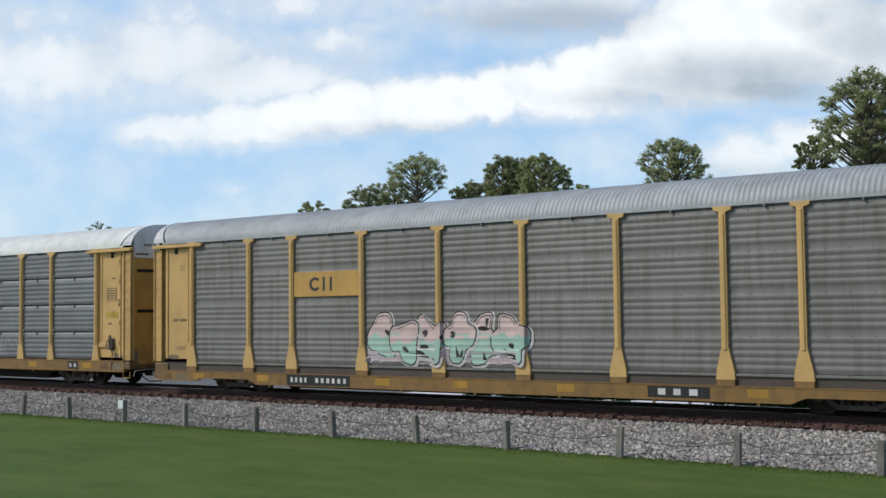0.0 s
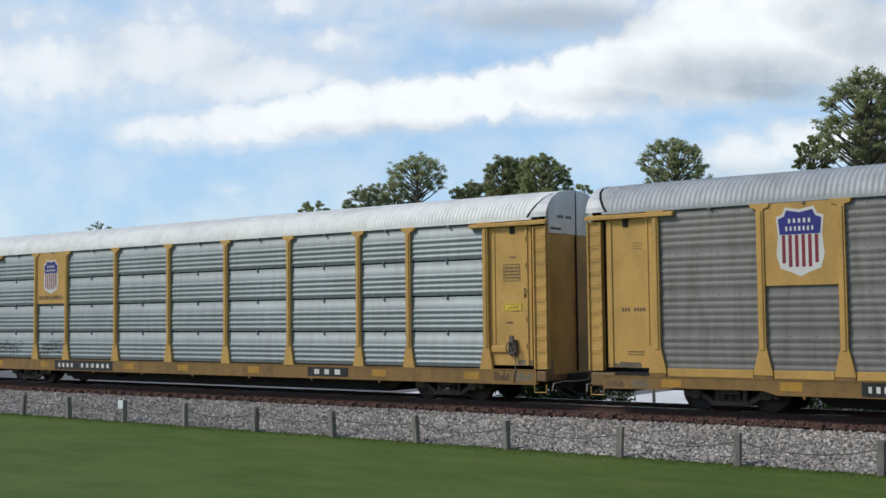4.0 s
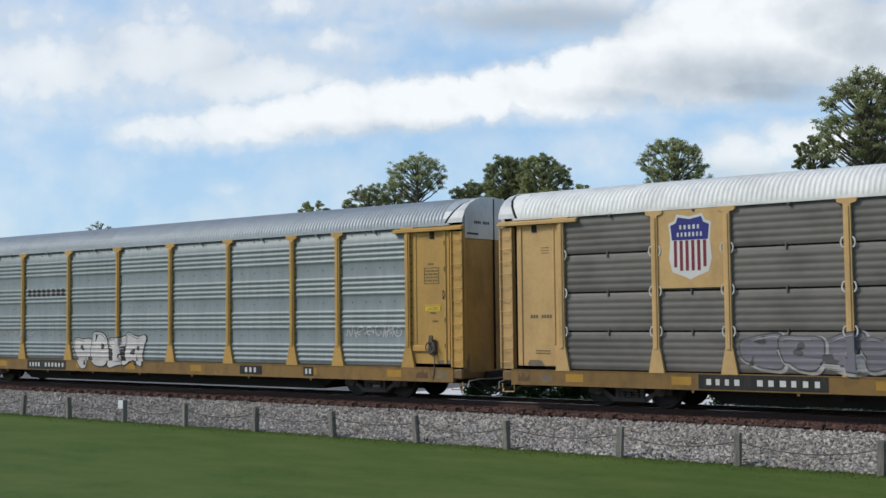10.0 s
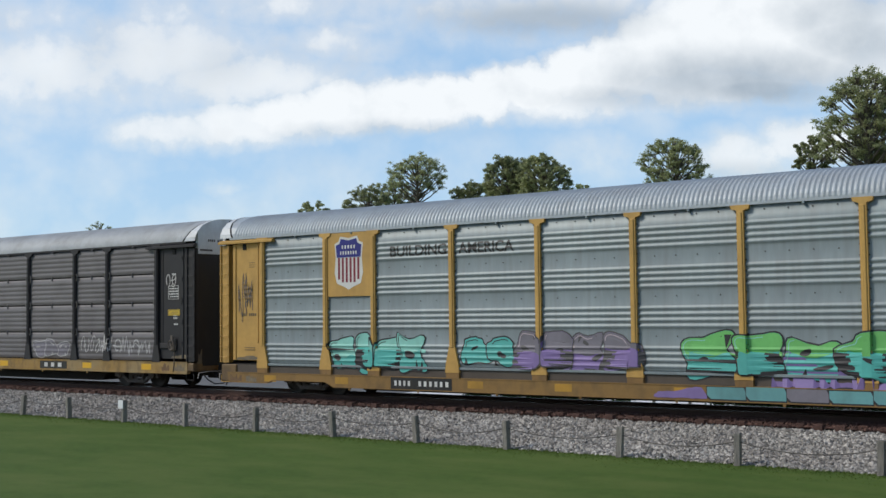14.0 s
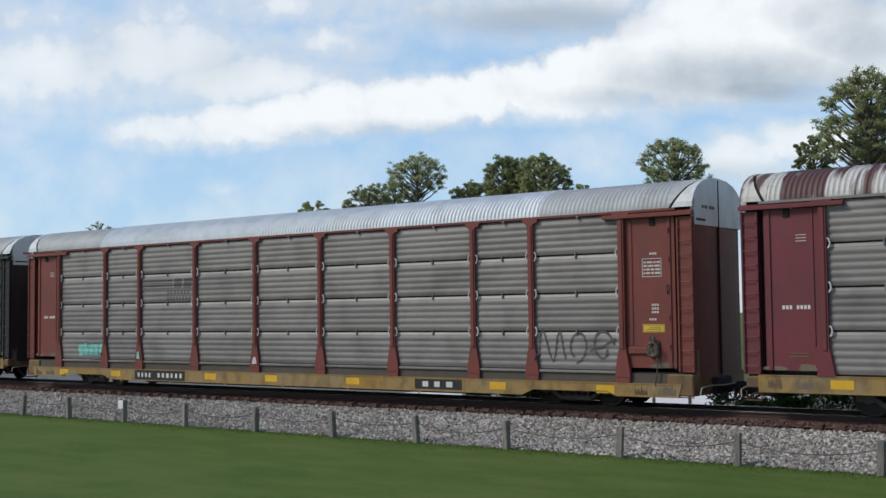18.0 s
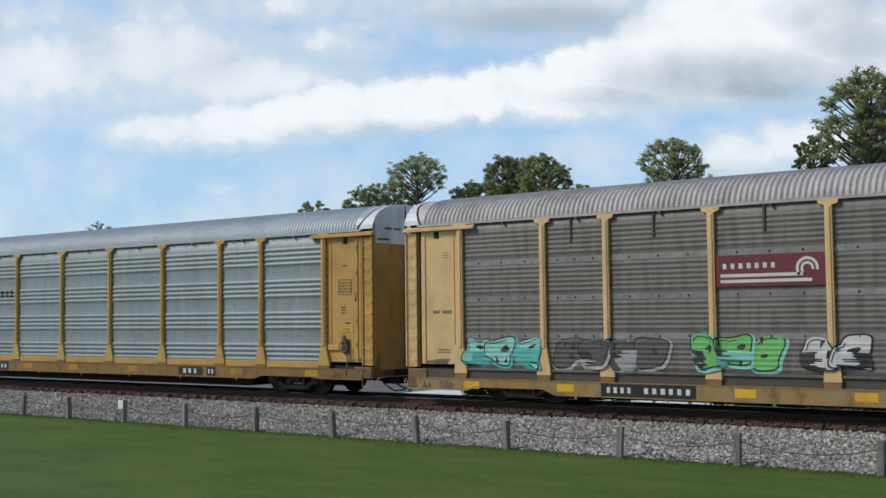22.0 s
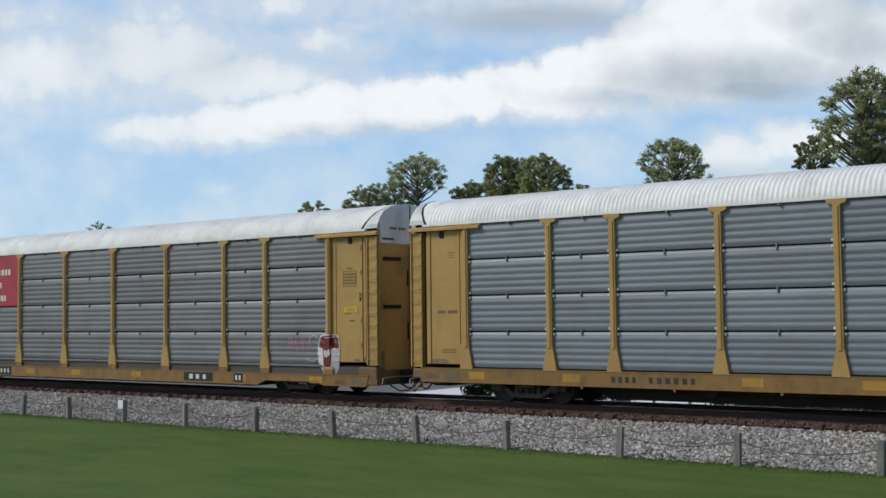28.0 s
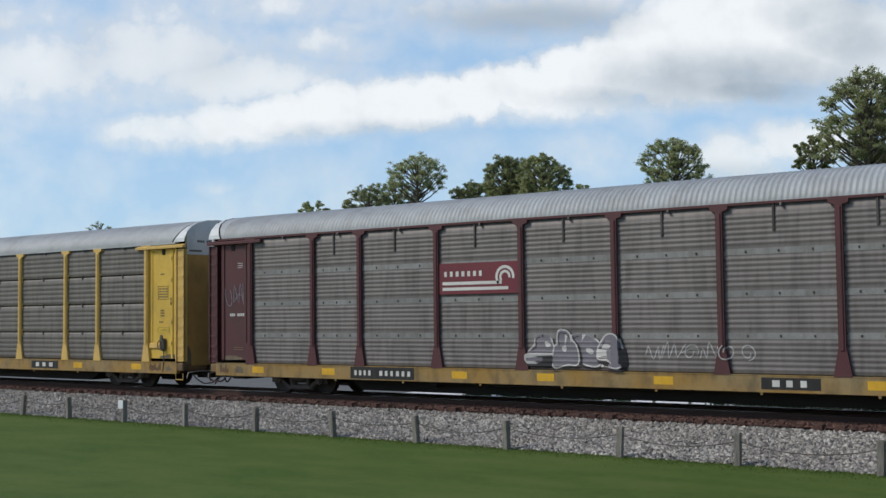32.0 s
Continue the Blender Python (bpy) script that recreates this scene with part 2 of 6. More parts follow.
let_light_through(blades.materials[0], 0.5)

# ---------------------------------------------------------------- lawn fence
post_wood = surface("post_wood", (0.34, 0.315, 0.275), (0.22, 0.20, 0.175), rough=0.95, grain=12, spread=0.3, stretch=(6, 6, 0.6), bump=0.8, dirt=(0.05, 0.05, 0.04), streak=(5, 5, 1), dirt_amount=0.5)
FY = 22.5
FENCE = [-33.9, -31.45, -28.77, -26.06, -23.22, -20.42, -17.71, -15.10, -12.21, -9.56, -6.75, -4.0, -1.2]
FENCE = [FENCE[0] - 2.75 * i for i in (3, 2, 1)] + FENCE
TALL = 0.645
rope_grey = surface("wire_rope", (0.12, 0.11, 0.10), (0.07, 0.065, 0.06), rough=0.7, metal=0.4)
for i, x in enumerate(FENCE):
    bm = bmesh.new()
    w = random.uniform(0.062, 0.075)
    pts = [(-w, -w * 0.86), (-w * 0.82, -w), (w * 0.86, -w), (w, -w * 0.8), (w, w * 0.86), (w * 0.8, w), (-w * 0.86, w), (-w, w * 0.82)]
    prism(bm, pts, "z", -0.15, TALL)
    top = [f for f in bm.faces if f.normal.z > 0.9]
    r = bmesh.ops.inset_region(bm, faces=top, thickness=0.012, depth=0.012)
    for v in bm.verts:
        v.co += 0.006 * noise.noise_vector(v.co * 3 + Vector((i * 7.3, 0, 0)))
    post = piece("fence_post", mesh_of("fence_post", bm), post_wood, None, (x, FY, 0), rot=(random.uniform(-2.5, 2.5), random.uniform(-3, 3) if i != 3 else 4, random.uniform(-14, 10)))
    tagged(post, "short weathered grey wooden bollard post on the lawn edge", "post", "posts of the lawn fence")
    if abs(x + 28.77) < 0.1:
        bm = bmesh.new()
        box(bm, -0.105, 0.105, -0.008, 0.008, -0.12, 0.13, bevel=0.004)
        sign = part("sign", bm, surface("sign_white", (0.84, 0.84, 0.82), (0.78, 0.78, 0.76), rough=0.5, spread=0.03), None)
        sign.matrix_basis = pose(x - 0.05, FY - 0.095, TALL - 0.12, 0, 0, 4)
        tagged(sign, "small blank white sign fixed to a fence post", "sign")
for a, b in zip(FENCE, FENCE[1:]):
    bm = bmesh.new()
    sag = random.uniform(0.10, 0.2)
    tube(bm, [(a + (b - a) * k / 8, FY, TALL - 0.16 - sag * (1 - (k / 4 - 1) ** 2)) for k in range(9)], 0.012, 5)
    tagged(part("fence_cable", bm, rope_grey, None), "thin sagging steel cable between two bollard posts", "cable", "cables of the lawn fence")

# ---------------------------------------------------------------- rail wagons
LONG = 27.36
POSTS = [1.95, 4.65, 6.55, 9.42, 12.27, 15.09, 17.94, 20.81, 22.71, 25.41]
BASE, TIER = 0.95, 0.995      # foot of the side sheets above the rail, height of a row
WIDE = 3.05
MESH = {}
DECK = {"kind": "high"}
SILL_SPAN = {"high": (0.545, 0.935), "mid": (0.475, 0.835), "low": (0.285, 0.655)}


def shared(key, build):
    if key not in MESH:
        bm = bmesh.new()
        build(bm)
        MESH[key] = mesh_of(key[0], bm)
    return MESH[key]


def rib_profile(style):
    """Outline (z, depth) of one row of corrugated sheet; negative depth is towards the lawn."""
    start, pitch, waves, depth = {"deep": (0.05, 0.15, 4, 0.032), "fine": (0.04, 0.17, 5, 0.0175), "band": (0.03, 0.125, 6, 0.014)}[style]
    out = [(0.0, 0.03), (start, 0.03)]
    for k in range(waves * 6):
        z = (k + 1) / 6 * pitch
        out.append((start + z, 0.03 - depth * (0.5 - 0.5 * math.cos(2 * math.pi * z / pitch)) ** (0.6 if style == "fine" else 1.0)))
    return out + [(TIER, 0.03)]


def sheet(bm, width, z0, tiers, style, crop=0.0):
    """A corrugated sheet of that many rows, with a turned-in rim."""
    prof_ = []
    for k in range(tiers):
        prof_ += [(z0 + k * TIER + z, y) for z, y in rib_profile(style)[:-1]]
    prof_.append((z0 + tiers * TIER, 0.03))
    prof_ = [(min(max(z, z0 + crop), z0 + tiers * TIER - crop), y) for z, y in prof_]
    prof_ = [(prof_[0][0], 0.06)] + prof_ + [(prof_[-1][0], 0.06)]
    a = [bm.verts.new((0, y, z)) for z, y in prof_]
    b = [bm.verts.new((width, y, z)) for z, y in prof_]
    for i in range(len(a) - 1):
        if (a[i].co - a[i + 1].co).length > 1e-6:
            f = bm.faces.new((a[i], b[i], b[i + 1], a[i + 1]))
            f.smooth = 0 < i < len(a) - 2


def post_shape(bm, foot, low):
    w = 0.085
    out = [(-foot, low), (foot, low), (foot * 0.92, 1.02), (w + 0.02, 1.50), (w, 1.56), (w, 4.80)] + [(0.22, 4.84), (0.24, 4.93)]
    out += [(-x, z) for x, z in out[::-1] if z != low]
    prism(bm, out, "y", -0.06, 0.035)
    box(bm, -0.05, 0.05, -0.085, -0.05, 1.5, 4.76, bevel=0.012)


ROOF = [(-0.03, 4.97), (-0.01, 5.10), (0.10, 5.31), (0.30, 5.50), (0.60, 5.645), (1.0, 5.74), (1.525, 5.775)]
ROOF = ROOF + [(WIDE - y, z) for y, z in ROOF[-2::-1]]
SHEETS, SHEET_LONG = 14, 1.861
RIB_TALL = {"roof_white": 0.16, "roof_grey": 0.14, "roof_zinc": 0.2, "roof_tan": 0.28, "roof_rusting": 0.2, "roof_silver": 0.3}


def roof_sheet(bm, ribs, tall):
    pitch = SHEET_LONG / ribs
    # a rounder outline through the corner points
    fine_ = []
    for i in range(len(ROOF) - 1):
        p0, p1, p2, p3 = [Vector(ROOF[min(max(k, 0), len(ROOF) - 1)]) for k in (i - 1, i, i + 1, i + 2)]
        for q in (0.0, 0.5):
            fine_.append(0.5 * ((2 * p1) + (p2 - p0) * q + (2 * p0 - 5 * p1 + 4 * p2 - p3) * q * q + (3 * p1 - p0 - 3 * p2 + p3) * q ** 3))
    fine_.append(Vector(ROOF[-1]))
    ring = []
    steps = ribs * 6
    for k in range(steps + 1):
        x = SHEET_LONG * k / steps
        up = tall * pitch * (0.5 - 0.5 * math.cos(2 * math.pi * k / 6)) ** 1.9
        row = []
        for i, c in enumerate(fine_):
            d = fine_[min(i + 1, len(fine_) - 1)] - fine_[max(i - 1, 0)]
            nrm = Vector((-d.y, d.x)).normalized()
            fade = min(1.0, i / 2, (len(fine_) - 1 - i) / 2)
            row.append(bm.verts.new((x, c.x + nrm.x * up * fade, c.y + nrm.y * up * fade)))
        ring.append(row)
    for a, b in zip(ring, ring[1:]):
        for i in range(len(fine_) - 1):
            f = bm.faces.new((a[i], b[i], b[i + 1], a[i + 1]))
            f.smooth = tall < 0.18


def wheelset_shape(bm):
    r = 0.457
    for s in (-1, 1):
        prof_w = [(0.0, 0.10), (0.16, 0.06), (0.36, 0.02), (0.40, 0.0), (r, 0.0), (r, 0.09), (r + 0.03, 0.10), (r + 0.03, 0.135), (0.38, 0.135), (0.15, 0.10), (0.0, 0.14)]
        rings = []
        for rad, off in prof_w:
            rings.append([bm.verts.new((rad * math.cos(a), s * (0.83 - off), rad * math.sin(a))) for a in (2 * math.pi * k / 20 for k in range(20))] if rad else [bm.verts.new((0, s * (0.83 - off), 0))])
        for a, b in zip(rings, rings[1:]):
            for k in range(20):
                q = [a[k % len(a)], a[(k + 1) % len(a)], b[(k + 1) % len(b)], b[k % len(b)]]
                q = list(dict.fromkeys(q))
                bm.faces.new(q)
    prism(bm, [(0.09 * math.cos(a), 0.09 * math.sin(a)) for a in (2 * math.pi * k / 10 for k in range(10))], "y", -0.95, 0.95)
    for k in range(3):
        a = 2 * math.pi * k / 3
        for s in (-0.96, 0.96):
            box(bm, 0.05 * math.cos(a) - 0.015, 0.05 * math.cos(a) + 0.015, s - 0.01, s + 0.01, 0.05 * math.sin(a) - 0.015, 0.05 * math.sin(a) + 0.015)
    bmesh.ops.recalc_face_normals(bm, faces=bm.faces[:])


def side_frame(bm):
    """Cast truck side: arched top chord, V-shaped lower members, open windows, springs between the columns."""
    def bar(pts, y0=-0.07, y1=0.07):
        prism(bm, pts, "y", y0, y1)
    bar([(-1.18, 0.52), (-1.10, 0.62), (-0.62, 0.70), (-0.40, 0.79), (0.40, 0.79), (0.62, 0.70), (1.10, 0.62), (1.18, 0.52), (0.62, 0.58), (0.38, 0.66), (-0.38, 0.66), (-0.62, 0.58)])
    for sgn in (-1, 1):
        leg = [(sgn * 1.08, 0.54), (sgn * 0.96, 0.58), (sgn * 0.42, 0.26), (sgn * 0.46, 0.16)]
        bar(leg if sgn > 0 else leg[::-1], -0.06, 0.06)
        col = [(sgn * 0.30, 0.24), (sgn * 0.40, 0.24), (sgn * 0.40, 0.70), (sgn * 0.30, 0.70)]
        bar(col, -0.055, 0.055)
        bar([(sgn * 0.89 + 0.15 * math.cos(a), 0.457 + 0.15 * math.sin(a)) for a in (2 * math.pi * k / 12 for k in range(12))], -0.13, 0.02)
        bar([(sgn * 0.89 + 0.085 * math.cos(a), 0.457 + 0.085 * math.sin(a)) for a in (2 * math.pi * k / 8 for k in range(8))], -0.16, -0.12)
        bar([(sgn * 1.18, 0.34), (sgn * 1.18, 0.56), (sgn * 1.05, 0.60), (sgn * 1.05, 0.34)], -0.06, 0.06)
    bar([(-0.48, 0.15), (0.48, 0.15), (0.44, 0.26), (-0.44, 0.26)], -0.09, 0.09)
    for x in (-0.2, 0.0, 0.2):
        for k in range(4):
            z = 0.27 + 0.065 * k
            bar([(x + 0.085 * math.cos(a), z + 0.022 + 0.022 * math.sin(a)) for a in (2 * math.pi * q / 6 for q in range(6))], -0.10, 0.08)
    box(bm, -0.34, 0.34, -0.11, 0.1, 0.53, 0.64, bevel=0.02)


WHEELS = {"front": [], "rear": []}


def bogie(wagon, x):
    def bolster(bm):
        box(bm, -0.25, 0.25, -1.15, 1.15, 0.42, 0.66, bevel=0.03)
        box(bm, -0.55, 0.55, -0.2, 0.2, 0.4, 0.55, bevel=0.02)
        for s in (-0.45, 0.45):
            box(bm, s - 0.06, s + 0.06, -0.75, 0.75, 0.30, 0.40)
    b = piece("bogie", shared(("bolster",), bolster), bogie_steel, wagon, (x, WIDE / 2, 0), "grimy dark steel bogie on the rails")
    for y in (-1.02, 1.02):
        piece("side_frame", shared(("side_frame",), side_frame), bogie_steel, b, (0, y, 0), rot=(0, 0, 0 if y < 0 else 180))
    for k, dx in (("front", 0.89), ("rear", -0.89)):
        WHEELS[k].append(piece("wheelset", shared(("wheelset",), wheelset_shape), wheel_steel, b, (dx, 0, 0.457), "worn steel wheels on one axle"))


def bars(parent, x0, x1, z0, z1, count, y, mat, seed=0, label=""):
    """Plain upright blocks in a row, standing for writing."""
    rnd = random.Random(seed)
    w = (x1 - x0) / count
    for i in range(count):
        bm = bmesh.new()
        cut = rnd.uniform(0.0, 0.12)
        box(bm, x0 + i * w + w * 0.20, x0 + (i + 1) * w - w * (0.26 + cut), y - 0.003, y, z0 + (z1 - z0) * 0.12, z1 - (z1 - z0) * 0.12)
        part("marking", bm, mat, parent, label)


def board(wagon, x0, x1, z0=0.56, z1=0.915, marks=(), ink=None, ground_mat=None, name="number_board"):
    """A painted board on the side sill with rows of plain marks."""
    drop = {"high": 0.0, "mid": -0.085, "low": -0.267}[DECK["kind"]]
    z0, z1 = z0 + drop, z1 + drop
    marks = [(a, b, count, lo + drop, hi + drop) for a, b, count, lo, hi in marks]
    if ground_mat is not False:
        bm = bmesh.new()
        box(bm, x0, x1, -0.051, -0.044, z0, z1)
        part(name, bm, ground_mat or black_paint, wagon, "black painted board on the sill")
    for a, b, count, lo, hi in marks:
        bars(wagon, a, b, lo, hi, count, -0.053, ink or white_mark, int(a * 10), "plain painted block on the sill")


def side_depth(z, x, style, on_sill):
    """How far out the surface lies at that place of the side."""
    if z < SILL_SPAN[DECK["kind"]][1]:
        return -0.048
    if z < (1.04 if DECK["kind"] == "mid" else 0.93):
        return -0.036 if DECK["kind"] == "mid" else 0.02
    for px_ in POSTS:
        foot = 0.24 if z < 1.02 else 0.09 + max(0.0, (1.5 - z) / 0.5) * 0.13
        if abs(x - px_) < foot:
            return -0.09
    zz = (z - BASE) % TIER
    pr = rib_profile(style)
    for (a, ya), (b, yb) in zip(pr, pr[1:]):
        if a <= zz <= b and b > a:
            return ya + (yb - ya) * (zz - a) / (b - a)
    return 0.03


def drape(bm, style, lift, every=3):
    """Lay a flat drawing in the x-z plane on the ribbed side."""
    zs = [v.co.z for v in bm.verts]
    xs_ = [v.co.x for v in bm.verts]
    cuts = []
    k0 = int((min(zs) - BASE) // TIER)
    for k in range(max(k0, 0), 5):
        cuts += [BASE + k * TIER + z for z, _ in rib_profile(style)[::every]]
    cuts += [0.93, 1.04, SILL_SPAN[DECK["kind"]][1]]
    for z in cuts:
        if min(zs) < z < max(zs):
            bmesh.ops.bisect_plane(bm, geom=bm.verts[:] + bm.edges[:] + bm.faces[:], plane_co=(0, 0, z), plane_no=(0, 0, 1))
    for p_ in POSTS:
        for x in (p_ - 0.1, p_ + 0.1, p_ - 0.088, p_ + 0.088):
            if min(xs_) < x < max(xs_):
                bmesh.ops.bisect_plane(bm, geom=bm.verts[:] + bm.edges[:] + bm.faces[:], plane_co=(x, 0, 0), plane_no=(1, 0, 0))
    lay = bm.verts.layers.float.get("lift")
    for v in bm.verts:
        v.co.y = side_depth(v.co.z, v.co.x, style, False) - lift - (v[lay] if lay else 0.0)


def raise_new(bm, verts, up):
    """Overlapping strokes lie one above the other."""
    lay = bm.verts.layers.float.get("lift") or bm.verts.layers.float.new("lift")
    for v in verts:
        v[lay] = up


def stroke(bm, pts, w, up=0.0):
    """A flat ribbon along points of the x-z plane."""
    if bm.verts.layers.float.get("lift") is None:
        bm.verts.layers.float.new("lift")
    pts = [Vector(p) for p in pts]
    left, right = [], []
    for i, p in enumerate(pts):
        d = (pts[min(i + 1, len(pts) - 1)] - pts[max(i - 1, 0)])
        d = d.normalized() if d.length else Vector((1, 0))
        nrm = Vector((-d.y, d.x)) * w / 2
        left.append(bm.verts.new((p.x + nrm.x, 0, p.y + nrm.y)))
        right.append(bm.verts.new((p.x - nrm.x, 0, p.y - nrm.y)))
    for i in range(len(pts) - 1):
        bm.faces.new((left[i], right[i], right[i + 1], left[i + 1]))
    raise_new(bm, left + right, up)


def blob(cx, cz, w, h, rnd, swell=0.0, n=22):
    ph = rnd.uniform(0, 6)
    out = []
    for i in range(n):
        a = 2 * math.pi * i / n
        r = 1 + 0.10 * math.sin(2 * a + ph) + 0.09 * math.sin(3 * a + 2 * ph) + 0.05 * math.sin(5 * a + ph)
        ca, sa = math.cos(a), math.sin(a)
        e = 0.55
        out.append((cx + (w / 2 * r + swell) * math.copysign(abs(ca) ** e, ca), cz + (h / 2 * r * 0.95 + swell) * math.copysign(abs(sa) ** e, sa)))
    return out


def face(bm, pts):
    bm.faces.new([bm.verts.new((x, 0, z)) for x, z in pts])


def letters(wagon, style, x0, x1, z0, z1, count, fill, edge, seed, inner=None, glow=None, wild=0.0, shadow=None):
    """Fat sprayed bubble shapes: rim, fill, paler upper half, dark counters and a thin inner line. No readable word."""
    rnd = random.Random(seed)
    w = (x1 - x0) / count
    floor = SILL_SPAN[DECK["kind"]][0] + 0.02
    for i in range(count):
        h = (z1 - z0) * rnd.uniform(0.86, 1.0)
        cx, cz = x0 + (i + 0.5) * w + rnd.uniform(-0.06, 0.06) * w, z0 + h / 2 + rnd.uniform(0, 1) * (z1 - z0 - h)
        ww = w * rnd.uniform(1.10, 1.32)
        slant = rnd.uniform(-0.16, 0.20)
        ph, lobes, deep = rnd.uniform(0, 6.28), rnd.choice((2, 3, 3, 4)), rnd.uniform(0.08, 0.2)
        square = rnd.uniform(0.55, 0.85)
        notch = rnd.uniform(0, 6.28)
        spikes = [(rnd.uniform(0.3, 2.8), rnd.uniform(0.2, 0.5)) for _ in range(3)]

        def body(swell, dx=0.0, dz=0.0, top=None):
            out = []
            for k in range(34):
                a = 2 * math.pi * k / 34
                r = 0.94 + deep * math.sin(lobes * a + ph) - 0.22 * math.exp(-((math.cos(a - notch) - 1) * 9) ** 2)
                for sa, sr in spikes:
                    r += wild * 2.2 * sr * math.exp(-((a - sa) * 7) ** 2)
                ca, sn = math.cos(a), math.sin(a)
                x = (ww / 2 * r + swell) * math.copysign(abs(ca) ** square, ca)
                z = (h / 2 * r + swell) * math.copysign(abs(sn) ** square, sn)
                if top is not None:
                    z = max(z, top + 0.05 * h * math.sin(5 * a))
                out.append((cx + dx + x + slant * z, max(cz + dz + z, floor)))
            return out

        def lay(nm, mat, lift, shapes=(), lines=()):
            if mat is None:
                return
            bm = bmesh.new()
            for pts in shapes:
                face(bm, pts)
            for j, (pts, wide) in enumerate(lines):
                stroke(bm, pts, wide, 0.0006 * j)
            drape(bm, style, lift + 0.016 * (i % 2), 2)
            part(nm, bm, mat, wagon, "sprayed paint on the wagon side")
        lay("graffiti_shadow", shadow, 0.003, [body(0.055, 0.04, -0.035)])
        lay("graffiti_outline", edge, 0.006, [body(0.018)])
        lay("graffiti_fill", fill, 0.009, [body(-0.022)])
        if glow:
            lay("graffiti_fade", glow, 0.0115, [body(-0.026, top=rnd.uniform(-0.04, 0.1) * h)])
        # counters: beans and wedges, never in the same places
        marks = []
        for _ in range(rnd.choice((1, 1, 2))):
            bx, bz = cx + rnd.uniform(-0.22, 0.22) * ww, cz + rnd.uniform(-0.18, 0.24) * h
            rx, rz, tilt, bend = ww * rnd.uniform(0.07, 0.17), h * rnd.uniform(0.04, 0.10), rnd.uniform(-0.7, 0.7), rnd.uniform(-0.5, 0.5)
            ring = [(rx * math.cos(a) * (1 + bend * math.sin(a + ph)), rz * math.sin(a)) for a in (2 * math.pi * k / 12 for k in range(12))]
            marks.append([(bx + u * math.cos(tilt) - v * math.sin(tilt), bz + u * math.sin(tilt) + v * math.cos(tilt)) for u, v in ring])
        for _ in range(rnd.choice((0, 1, 2))):
            wx, up = cx + rnd.uniform(-0.3, 0.3) * ww, rnd.choice((-1, 1, 1))
            tri = [(wx - ww * 0.06, cz - up * h * 0.42), (wx + ww * 0.06, cz - up * h * 0.42), (wx + rnd.uniform(-0.1, 0.1) * ww, cz - up * h * rnd.uniform(0.1, 0.25))]
            marks.append(tri if up > 0 else tri[::-1])
        lay("graffiti_counter", edge, 0.014, marks)
        rim = body(-0.085)
        k0 = rnd.randrange(4, 12)
        lay("graffiti_line", inner or edge, 0.0165, lines=[(rim[k0:k0 + 9], 0.022)])


def wash(wagon, style, x0, x1, z0, z1, mat, seed, lift=0.0045):
    """A ragged field of sprayed colour behind letters."""
    rnd = random.Random(seed)
    n = max(int((x1 - x0) / 0.12), 4)
    rough = [rnd.uniform(0, 1) for _ in range(n + 1)]
    top, low = [], []
    for i in range(n + 1):
        f = i / n
        swell = min(1.0, 6 * f + 0.35, 6 * (1 - f) + 0.35) * (0.78 + 0.22 * math.sin(5.1 * f * (x1 - x0) / 1.6 + seed))
        x = x0 + (x1 - x0) * f
        top.append((x, z0 + (z1 - z0) * swell * (1 - 0.16 * rough[i])))
        low.append((x, z0 + 0.08 * (z1 - z0) * rough[-1 - i]))
    bm = bmesh.new()
    for i in range(n):
        face(bm, [low[i], low[i + 1], top[i + 1], top[i]])
    bmesh.ops.remove_doubles(bm, verts=bm.verts[:], dist=0.001)
    drape(bm, style, lift)
    part("graffiti_field", bm, mat, wagon, "ragged field of sprayed paint")


def slabs(wagon, style, x0, x1, z0, z1, count, mats, edge, seed):
    """A row of round-ended painted blocks with dark rims."""
    rnd = random.Random(seed)
    w = (x1 - x0) / count
    for i in range(count):
        a, b = x0 + i * w, x0 + (i + 1) * w
        c = (z1 - z0) * 0.3
        for grow_, mat, lift in ((0.03, edge, 0.004), (-0.015, mats[i % len(mats)], 0.009)):
            p, q, lo, hi = a - grow_ * 0.5, b + grow_ * 0.5, z0 - grow_, z1 + grow_ + rnd.uniform(-0.02, 0.02)
            bm = bmesh.new()
            face(bm, [(p + c, lo), (q, lo), (q, hi - c), (q - c * 0.5, hi), (p, hi), (p, lo + c)])
            drape(bm, style, lift + 0.0004 * (i % 2))
            part("graffiti_block", bm, mat, wagon, "sprayed block of colour with a dark rim")


